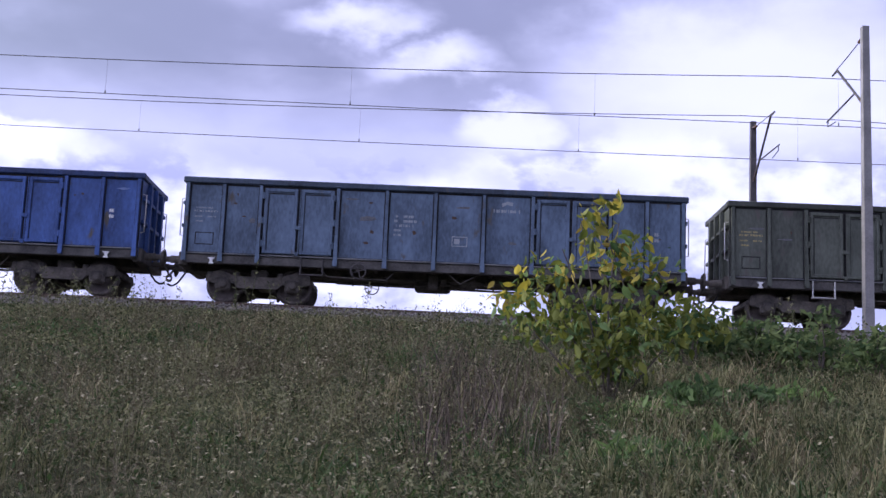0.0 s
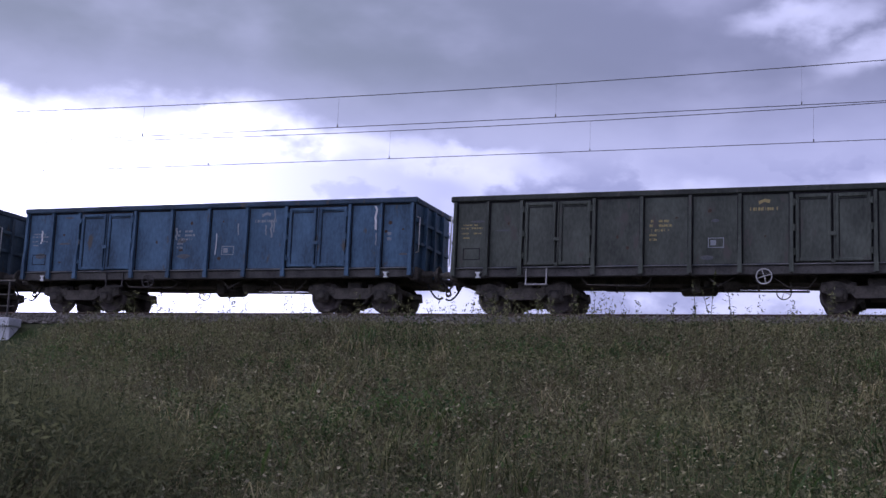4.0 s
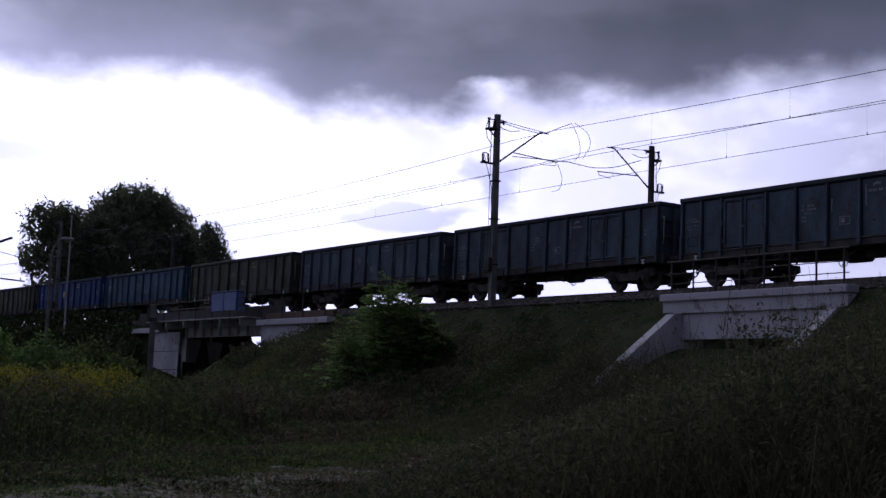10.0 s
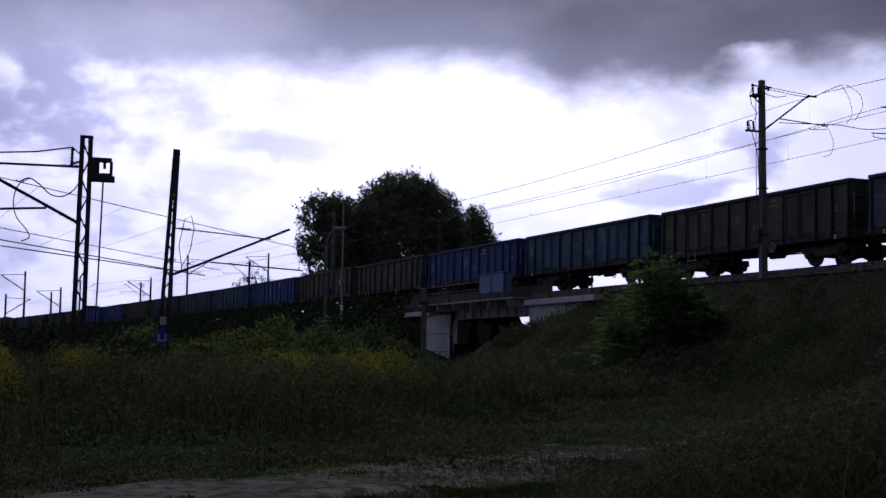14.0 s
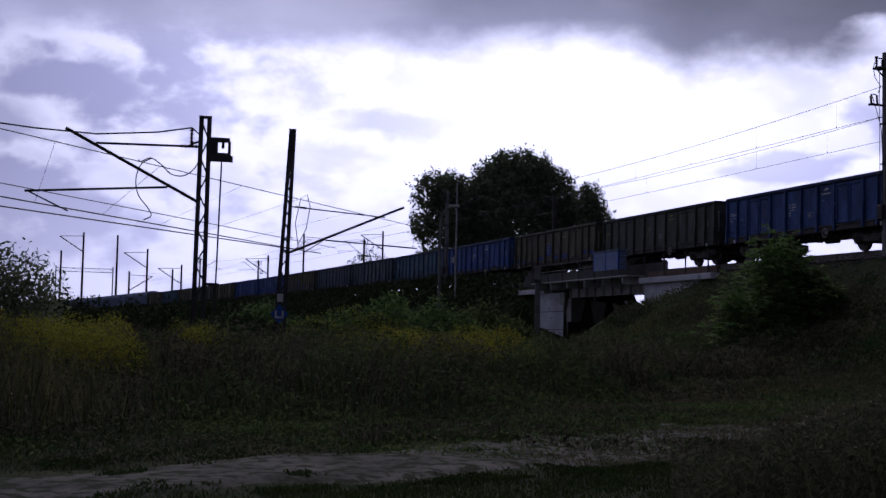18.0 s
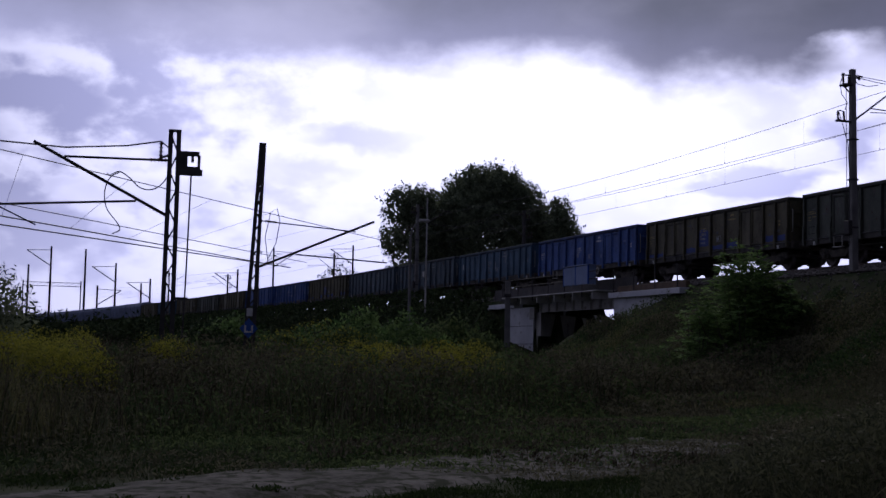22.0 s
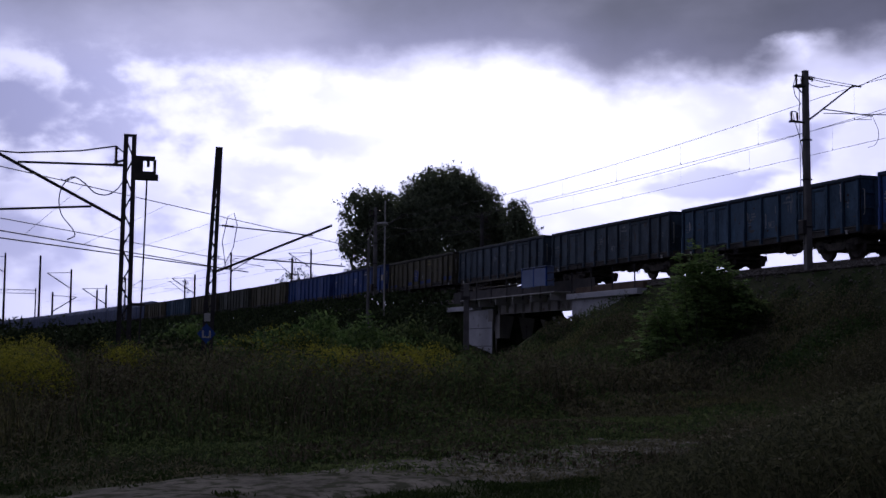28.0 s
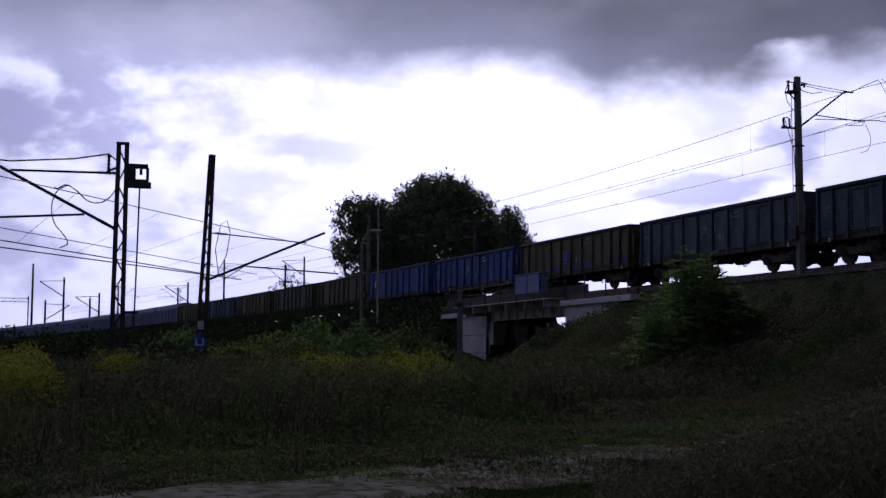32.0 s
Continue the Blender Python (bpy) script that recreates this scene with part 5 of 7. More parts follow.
def build_wires():
    for q in (NEAR, FAR):
        w = thing("overhead_line", pose(0, 0, 0), "thin dark contact and carrier wires with droppers", "overhead wires")
        part("contact_wire", Build().tube(wire_points(-300, 60, q, 5.68, 5.72, 3), 0.011, 5), M["wire"], w)
        part("carrier_wire", Build().tube(wire_points(-300, 60, q, 6.62, 7.12, 3), 0.012, 5), M["wire"], w)
        lows, highs = wire_points(-110, 45, q, 5.68, 5.72, 6.7), wire_points(-110, 45, q, 6.62, 7.12, 6.7)
        for a, b in zip(lows, highs):
            part("dropper", Build().tube([a, a + Vector((0, 0, 0.09))], 0.018, 5).tube([a, b], 0.0028, 4, False), M["wire"], w)
    # slack jumpers between the two lines beside the masts; places along the line and heights
    j = thing("jumper_cable", pose(0, 0, 0), "slack jumper loops between the wires", "cable")
    for pts, rad in (([(-46.0, 13.7), (-44.46, 13.17), (-43.1, 12.81), (-42.17, 12.89), (-41.27, 12.96)], 0.016),
                     ([(-41.27, 12.96), (-40.82, 12.25), (-40.71, 11.64), (-41.05, 11.33)], 0.011), ([(-41.09, 12.95), (-40.27, 12.4), (-40.09, 11.85), (-40.53, 11.38)], 0.011),
                     ([(-41.23, 11.29), (-39.83, 10.91), (-38.5, 10.78), (-37.07, 10.85)], 0.016), ([(-42.13, 11.36), (-41.82, 10.72), (-41.99, 10.27), (-42.46, 10.2)], 0.011),
                     ([(-45.26, 12.09), (-41.23, 11.31)], 0.02)):
        part("loop", Build().tube(rounded([spot(s, SIDE + 1.4, z) for s, z in pts]), rad, 5), M["wire"], j)


build_wires()


def polar(az, d, z=0.0):
    a = radians(az)
    return Vector((-d * math.sin(a), d * math.cos(a), z))


def facing(az, d, z=0.0, turn=0.0):
    """A pose at that bearing, with x to the viewer's right and y away."""
    p = polar(az, d, z)
    return pose(p.x, p.y, p.z, 0, 0, az + turn)


def lattice(height, w0, w1, depth, legs, k):
    """One leg of a lattice mast; k: -1 or 1, its side."""
    b = Build()
    foot = ((-legs, -depth), (legs, -depth), (legs, depth), (-legs, depth))
    return b.add([(k * w0 / 2 + dx, dy, 0) for dx, dy in foot] + [(k * w1 / 2 + dx, dy, height) for dx, dy in foot],
                 [(3, 2, 1, 0), (4, 5, 6, 7), (0, 1, 5, 4), (1, 2, 6, 5), (2, 3, 7, 6), (3, 0, 4, 7)])


def lacing(height, w0, w1, step=0.55, r=0.030):
    b, z, k = Build(), 0.3, 1
    while z + step < height:
        a, c = (w0 + (w1 - w0) * z / height) / 2, (w0 + (w1 - w0) * (z + step) / height) / 2
        b.tube([(-k * a, 0, z), (k * c, 0, z + step)], r, 5)
        z, k = z + step, -k
    return b


def build_lower_masts():
    t = thing("lattice_mast", facing(85.93, 45, 0.0) @ pose(0, 0, 0, 0, 0.3, 0), "tall dark lattice steel mast with cantilever arms", "catenary mast", "masts of the lower line")
    for k in (-1, 1):
        part("leg", lattice(9.1, 0.36, 0.27, 0.08, 0.08, k), M["steel"], t)
    part("lacing", lacing(9.0, 0.4, 0.24, 0.62), M["steel"], t)
    part("cap", Build().box(-0.22, -0.1, 9.1, 0.22, 0.1, 9.18, 0.01), M["steel"], t)
    part("cantilever", Build().tube([(-0.2, 0, 6.2), (-4.6, -0.6, 8.42)], 0.055, 8), M["steel"], t)
    part("top_strut", Build().tube([(-0.2, 0, 8.1), (-3.6, -0.5, 7.98)], 0.04, 8), M["steel"], t)
    part("steady_tube", Build().tube([(-1.2, -0.2, 6.62), (-5.8, -0.8, 6.22)], 0.04, 8).tube([(-5.7, -0.8, 6.22), (-4.4, -0.6, 5.62)], 0.025, 6), M["steel"], t)
    part("insulator", insulator(Build(), (-0.2, 0, 6.2), (-0.8, -0.08, 6.5), 0.085), M["insulator"], t)
    part("insulator", insulator(Build(), (-0.25, 0, 8.1), (-0.85, -0.08, 8.08), 0.085), M["insulator"], t)
    part("insulator", insulator(Build(), (-0.45, 0, 8.1), (-0.45, 0, 8.75), 0.08), M["insulator"], t)
    part("bracket", Build().tube([(-0.15, 0, 8.3), (-0.5, 0, 8.15)], 0.04, 6).tube([(-0.45, 0, 8.75), (-0.15, 0, 8.5)], 0.025, 5), M["steel"], t)
    part("stay_wire", Build().tube([(-0.45, 0, 8.75), (-1.6, -0.2, 8.5), (-3.6, -0.4, 8.3), (-5.6, -0.7, 8.35), (-9.0, -1.2, 8.6)], 0.028, 5), M["wire"], t)
    part("weight_frame", Build().box(0.16, -0.14, 7.62, 0.98, 0.14, 7.82, 0.01).box(0.16, -0.12, 7.82, 0.46, 0.12, 8.38).box(0.8, -0.12, 7.82, 0.9, 0.12, 8.32)
         .box(0.16, -0.12, 8.3, 0.86, 0.12, 8.44).box(0.58, -0.06, 8.08, 0.68, 0.06, 8.3).box(0.46, -0.06, 7.82, 0.8, 0.06, 7.92), M["steel"], t)
    part("down_cable", Build().tube([(0.6, 0, 7.65), (0.56, 0, 4.0), (0.5, 0, 1.2)], 0.03, 6), M["steel"], t)
    part("cable_bracket", Build().box(0.18, -0.05, 3.3, 0.66, 0.05, 3.4), M["steel"], t)
    loop = [(-0.1, 0, 7.75), (-0.35, 0, 7.3), (-0.7, -0.1, 7.05), (-1.1, -0.1, 7.1), (-1.45, -0.2, 7.4), (-1.8, -0.2, 7.6), (-2.1, -0.3, 7.45), (-2.2, -0.3, 7.5)]
    part("jumper", Build().tube(rounded(loop), 0.022, 5).tube(rounded([(-1.75, -0.2, 7.6), (-2.1, -0.3, 7.35), (-2.25, -0.3, 6.85), (-2.15, -0.3, 6.3), (-1.8, -0.3, 5.85), (-1.7, -0.3, 5.6), (-1.95, -0.3, 5.45)]), 0.02, 5), M["wire"], t)
    u = thing("lattice_mast", facing(82.45, 52, 0.0) @ pose(0, 0, 0, 0, 2.2, 0), "tapering dark lattice steel mast with a long arm", "catenary mast", "masts of the lower line")
    for k in (-1, 1):
        part("leg", lattice(10.0, 0.36, 0.12, 0.08, 0.08, k), M["steel"], u)
    part("lacing", lacing(9.8, 0.42, 0.14, 0.5), M["steel"], u)
    part("cantilever", Build().tube([(0.1, 0, 4.95), (4.75, 0.6, 7.2)], 0.05, 8), M["steel"], u)
    part("top_strut", Build().tube([(0.1, 0, 6.85), (4.0, 0.5, 6.72)], 0.025, 8), M["steel"], u)
    part("steady_tube", Build().tube([(1.6, 0.2, 5.6), (5.4, 0.7, 5.55)], 0.03, 8), M["steel"], u)
    part("insulator", insulator(Build(), (0.12, 0, 4.96), (0.75, 0.1, 5.26), 0.085), M["insulator"], u)
    part("insulator", insulator(Build(), (0.3, 0, 6.85), (0.8, 0.05, 6.83), 0.07), M["insulator"], u)
    part("jumper", Build().tube([(0.55, 0, 5.1), (0.35, 0, 6.2), (0.5, 0, 7.2), (0.75, 0.1, 7.4), (0.9, 0.1, 6.9), (0.8, 0.1, 6.0), (0.5, 0, 5.3)], 0.018, 5), M["wire"], u)
    sg = thing("diamond_sign", facing(82.4, 51.6, 0.0), "blue diamond railway sign with a white U-shaped mark on the mast", "sign")
    me = Build().prism([(-0.36, 2.5), (0, 2.1), (0.36, 2.5), (0, 2.9)], -0.02, 0.0)
    part("plate", me, M["sign_blue"], sg)
    part("symbol", Build().box(-0.17, -0.026, 2.38, -0.1, -0.021, 2.62).box(0.1, -0.026, 2.38, 0.17, -0.021, 2.62).box(-0.17, -0.026, 2.33, 0.17, -0.021, 2.4), M["mark"], sg)
    part("upper_plate", Build().box(-0.1, -0.02, 2.98, 0.14, 0, 3.3, 0.005), M["mark"], sg)
    part("post", Build().tube([(0, 0.03, 0.0), (0, 0.03, 3.0)], 0.03, 6), M["steel"], sg)
    # wires of the lower line
    for p0, p1, z, rad in (((-49.43, -3.69), (-72.15, 10.7), 7.0, 0.02), ((-44.37, -3.29), (-62.94, 8.48), 6.0, 0.026), ((-45.63, -3.37), (-60.65, 8.17), 5.8, 0.026), ((-40.08, -3.06), (-65.22, 15.04), 7.6, 0.018)):
        w = thing("overhead_line", pose(0, 0, 0), "thin dark wires of the lower line", "overhead wires")
        a, c = Vector((*p0, z)), Vector((*p1, z))
        part("wire", Build().tube([a.lerp(c, k) for k in np.linspace(-0.8, 1.2, 21)], rad, 5), M["wire"], w)
        if z == 7.6:
            low0, low1 = Vector((-44.37, -3.29, 6.0)), Vector((-62.94, 8.48, 6.0))
            for k in (0.08, 0.27, 0.46, 0.62, 0.8):
                part("dropper", Build().tube([a.lerp(c, k), low0.lerp(low1, k)], 0.007, 4), M["wire"], w)


build_lower_masts()


def build_far_masts():
    for az, d, top, arm in ((77.9, 150, 0.0836, -1), (81.4, 160, 0.080, 1), (82.95, 250, 0.0625, -1), (88.16, 300, 0.0644, -1), (89.44, 305, 0.0739, 0),
                            (90.86, 310, 0.0751, -1), (91.76, 300, 0.0609, 0), (86.69, 330, 0.0532, -1), (87.07, 320, 0.0495, 0), (88.9, 320, 0.047, 1)):
        h = EYE + top * d
        t = thing("distant_mast", facing(az, d, 0.0), "distant dark mast behind the train", "catenary mast", "masts in the distance")
        part("post", Build().tube([(0, 0, 0), (0, 0, h)], 0.22 * d / 200, 6, r1=0.14 * d / 200), M["steel"], t)
        if arm:
            k = d / 150
            part("arm", Build().tube([(0, 0, h - 2.2 * k), (arm * 2.6 * k, 0, h - 0.5 * k)], 0.06 * k, 5).tube([(0, 0, h - 0.4 * k), (arm * 2.6 * k, 0, h - 0.5 * k)], 0.035 * k, 5), M["steel"], t)
    g = thing("signal_gantry", facing(90.77, 340, 0.0), "distant steel gantry across the tracks", "gantry")
    for x in (-7, 7):
        part("leg", Build().tube([(x, 0, 0), (x, 0, 18.5)], 0.16, 6), M["steel"], g)
    part("beam", Build().box(-7, -0.1, 17.0, 7, 0.1, 17.14).box(-7, -0.1, 17.9, 7, 0.1, 18.04), M["steel"], g)
    br = Build()
    for i in range(9):
        br.tube([(-7 + i * 1.55, 0, 17.1), (-7 + (i + 1) * 1.55, 0, 17.95)], 0.05, 4)
    part("bracing", br, M["steel"], g)


build_far_masts()


def build_posts():
    t = thing("street_lamp", facing(75.35, 74, 0.0), "slim lamp post with a curved arm and a pale head", "street lamp")
    part("pole", Build().tube([(0, 0, 0), (0, 0, 8.3)], 0.11, 8, r1=0.07), M["pole"], t)
    part("arm", Build().tube([(0, 0, 8.3), (0.08, 0, 8.8), (0.35, 0, 9.2), (0.6, 0, 9.3)], 0.05, 6), M["pole"], t)
    part("head", Build().box(0.45, -0.16, 9.22, 1.1, 0.16, 9.4, 0.06), M["galvanised"], t)
    t = thing("thin_pole", on_track(-89.0, SIDE - 3.0, 4.6), "thin pale pole on the embankment beside the train", "pole")
    part("shaft", Build().tube([(0, 0, 0), (0, 0, 8.4)], 0.075, 8, r1=0.05), M["galvanised"], t)
    part("box", Build().box(-0.15, -0.2, 2.6, 0.15, -0.08, 3.0, 0.01), M["galvanised"], t)
    t = thing("concrete_post", facing(70.97, 79, 0.3), "stout weathered concrete post before the bridge", "post")
    part("shaft", Build().box(-0.17, -0.17, 0, 0.17, 0.17, 5.9, 0.03), M["pole"], t)
    part("collar", Build().box(-0.22, -0.22, 4.9, 0.22, 0.22, 5.1, 0.02), M["steel"], t)


build_posts()


# ---- plants ----
def blades(name, x, y, height, width, mat, seed, lean=0.35, lift=None, label="", category="grass"):
    """Thin tapering blades, each bent its own way, one joined mesh."""
    r = np.random.RandomState(seed)
    n = len(x)
    z = ground(x, y) if lift is None else lift
    a = r.rand(n) * 6.28
    dx, dy = np.cos(a), np.sin(a)
    bend = height * lean * (0.3 + r.rand(n))
    b = a + 1.2 + r.rand(n)
    bx, by = np.cos(b) * bend, np.sin(b) * bend
    w = width * (0.6 + 0.8 * r.rand(n))
    base = np.stack([x, y, z - 0.04], -1)
    side = np.stack([dx * w, dy * w, 0 * w], -1)
    mid = base + np.stack([bx * 0.35, by * 0.35, height * 0.58], -1)
    tip = base + np.stack([bx, by, height], -1)
    v = np.stack([base - side, base + side, mid + side * 0.75, mid - side * 0.75, tip], 1)
    i = 5 * np.arange(n)[:, None]
    f = np.concatenate([i + [[0, 1, 2]], i + [[0, 2, 3]], i + [[3, 2, 4]]])
    ob = new(name, raw(name, v.reshape(-1, 3), f, mat))
    return tagged(ob, label, category, kind="stuff")


def umbels(name, x, y, height, size, seed, label):
    """Thin stalks with flat pale seed heads."""
    r = np.random.RandomState(seed)
    n = len(x)
    z = ground(x, y)
    lean = (r.rand(n, 2) - 0.5) * height[:, None] * 0.3
    top = np.stack([x + lean[:, 0], y + lean[:, 1], z + height], -1)
    base = np.stack([x, y, z], -1)
    w = 0.003
    a = r.rand(n) * 6.28
    side = np.stack([np.cos(a) * w, np.sin(a) * w, 0 * a], -1)
    v = np.stack([base - side, base + side, top + side, top - side], 1).reshape(-1, 3)
    f = (4 * np.arange(n)[:, None] + [[0, 1, 2, 3]])
    stalk = new(name + "_stalks", raw(name, v, f, M["weed"]))
    tagged(stalk, "thin dry stalks among the grass", "weeds", kind="stuff")
    m = 4          # each head is a loose cluster
    top = np.repeat(top, m, 0) + r.randn(n * m, 3) * np.array([1.3, 1.3, 0.35]) * size
    n, size = n * m, size * 0.62
    k = 5
    ang = np.arange(k) * 2 * np.pi / k
    rad = size * (0.6 + 0.8 * r.rand(n, 1)) * (0.75 + 0.5 * r.rand(n, k))
    tilt = (r.rand(n, 2) - 0.5) * 0.9
    px, py = np.cos(ang) * rad, np.sin(ang) * rad
    pz = px * tilt[:, :1] + py * tilt[:, 1:] + 0.25 * size
    ring = np.stack([px, py, pz], -1) + top[:, None]
    v = np.concatenate([top[:, None], ring], 1).reshape(-1, 3)
    f = np.concatenate([(k + 1) * np.arange(n)[:, None] + [[0, 1 + i, 1 + (i + 1) % k]] for i in range(k)])
    head = new(name, raw(name, v, f, M["umbel"]))
    tagged(head, label, "wildflowers", kind="stuff")


def leaves(r, centres, size, long=1.5, droop=0.3, oval=False):
    """Pointed leaves folded along the middle, at the centres given."""
    n = len(centres)
    d = r.randn(n, 3)
    d[:, 2] -= droop
    d /= np.linalg.norm(d, axis=1, keepdims=True)
    s = np.cross(d, r.randn(n, 3))
    s /= np.linalg.norm(s, axis=1, keepdims=True)
    u = np.cross(d, s)
    k = (size * (0.6 + 0.8 * r.rand(n)))[:, None]
    L, W = k * long * 0.5, k * 0.36
    c = centres
    if oval:       # eight-sided outline, drawn to a point
        e = [c - d * L, c - d * L * 0.55 + s * W * 0.8 + u * k * 0.07, c + s * W + u * k * 0.09, c + d * L * 0.6 + s * W * 0.5 + u * k * 0.03, c + d * L - u * k * 0.1,
             c + d * L * 0.6 - s * W * 0.5 + u * k * 0.03, c - s * W + u * k * 0.09, c - d * L * 0.55 - s * W * 0.8 + u * k * 0.07]
        i = 8 * np.arange(n)[:, None]
        return np.stack(e, 1).reshape(-1, 3), np.concatenate([i + [[0, j, j + 1]] for j in range(1, 7)])
    v = np.stack([c - d * L, c - d * L * 0.1 + s * W + u * k * 0.08, c + d * L, c - d * L * 0.1 - s * W + u * k * 0.08], 1)
    i = 4 * np.arange(n)[:, None]
    return v.reshape(-1, 3), np.concatenate([i + [[0, 1, 2]], i + [[0, 2, 3]]])


def crown_points(r, n, clumps, gap=0.55):
    """Places on and in a set of clumps (centre, radii)."""
    out = []
    wts = np.array([rx * ry + rx * rz for _, (rx, ry, rz) in clumps])
    for (c, rad), k in zip(clumps, (n * wts / wts.sum()).astype(int)):
        d = r.randn(k, 3)
        d /= np.linalg.norm(d, axis=1, keepdims=True)
        rr = (gap + (1 - gap) * r.rand(k, 1) ** 0.6) * (1 + 0.12 * r.randn(k, 1))
        out.append(np.array(c) + d * rr * np.array(rad))
    return np.concatenate(out)


def limbs(name, parent, r, base, tips, radius):
    """Bent tapering stems or boughs, each a part of its own."""
    base = Vector(base)
    for t in tips:
        t = Vector(t)
        mid = base.lerp(t, 0.5) + Vector((r.randn() * 0.06, r.randn() * 0.06, 0.08)) * (t - base).length
        part(name, Build().tube([base, base.lerp(mid, 0.6), mid, t], radius, 6, True, radius * 0.25), M["bark"], parent)


def build_autumn_bush():
    """The yellowing young tree on the bank."""
    r = np.random.RandomState(11)
    p = polar(-5.0, 18.5)
    z0 = float(ground(p.x, p.y)) + 0.02
    t = thing("young_tree", pose(p.x, p.y, z0, 0, 0, -5.0), "young bushy tree with yellowing autumn leaves", "small tree")
    tips = [(-0.1, 0, 3.15), (0.3, 0.2, 2.75), (-0.95, 0.1, 2.0), (0.95, -0.1, 1.85), (-0.5, -0.4, 2.25), (0.55, 0.4, 2.15), (1.4, 0.1, 1.4), (-1.3, 0.2, 1.55), (0.0, 0.5, 2.5), (-0.25, -0.3, 2.7)]
    limbs("stem", t, r, (0.2, 0, -0.1), tips, 0.026)
    top = [((0.1, 0, 2.95), (.3, .28, .3)), ((-0.1, 0, 2.6), (.45, .4, .38)), ((0.25, 0.1, 2.3), (.7, .5, .4)), ((-0.7, 0, 1.9), (.6, .55, .35)), ((0.65, 0, 1.95), (.6, .5, .4)), ((-1.2, 0.1, 1.6), (.45, .4, .3))]
    low = [((0.15, 0, 1.35), (1.1, .8, .45)), ((1.0, 0.1, 1.35), (.8, .6, .4)), ((-0.65, 0, 1.25), (.8, .6, .4)), ((0.4, -0.1, 1.0), (1.1, .8, .4)), ((1.5, 0.1, 1.25), (.6, .5, .35)), ((0.2, -0.1, 0.6), (.7, .6, .3))]
    for name, clumps, n, size, mat, label in (("yellow_foliage", top, 100, 0.14, "leaf_yellow", "large yellow leaves"), ("ochre_foliage", top, 36, 0.12, "ochre", "ochre and browning leaves"),
                                              ("lime_foliage", top + low, 620, 0.105, "leaf_lime", "pale green leaves"), ("green_foliage", low, 620, 0.10, "leaf_lime", "dense green leaves"),
                                              ("dark_foliage", top[2:] + low, 640, 0.095, "leaf_shrub", "dark green leaves")):
        c = crown_points(r, n, clumps, 0.1)
        v, f = leaves(r, c, size * (0.55 + 0.75 * r.rand(len(c))), 1.5, 0.9, True)
        part(name, raw(name, v, f, M[mat]), None, t, label)


build_autumn_bush()


def build_shrub(az, d, w, h, n, size, mat, seed, label, name="shrub", mat2=None):
    r = np.random.RandomState(seed)
    p = polar(az, d)
    z0 = float(ground(p.x, p.y))
    t = thing(name, pose(p.x, p.y, z0 - 0.05, 0, 0, az), label, "shrub", "shrubs")
    clumps, tips = [], []
    for i in range(9):
        a, k = r.rand() * 6.28, r.rand() ** 0.6
        x, y = math.cos(a) * k * w * 0.36, math.sin(a) * k * w * 0.3
        zz = h * (0.3 + 0.45 * (1 - k * 0.7) * (0.6 + 0.6 * r.rand()))
        clumps.append(((x, y, zz), (w * 0.2, w * 0.18, h * 0.24)))
        tips.append((x, y, zz + h * 0.15))
    clumps.append(((0, 0, h * 0.3), (w * 0.42, w * 0.34, h * 0.3)))
    clumps.append(((w * 0.03, 0, h * 0.8), (w * 0.1, w * 0.1, h * 0.22)))
    limbs("stem", t, r, (0, 0, 0), tips, 0.03)
    c = crown_points(r, n, clumps, 0.25)
    c[:, 2] = np.maximum(c[:, 2], 0.02)
    v, f = leaves(r, c, np.full(len(c), size), 1.8, 0.2)
    part("foliage", raw("foliage", v, f, M[mat]), None, t)
    if mat2:
        c = crown_points(r, n, [(c0, (a * 1.05, b * 1.05, cc * 1.1)) for c0, (a, b, cc) in clumps], 0.8)
        c[:, 2] = np.maximum(c[:, 2], h * 0.4)
        v, f = leaves(r, c, np.full(len(c), size * 0.45), 1.6, 0.0)
        part("blossom", raw("blossom", v, f, M[mat2]), None, t)
    return t


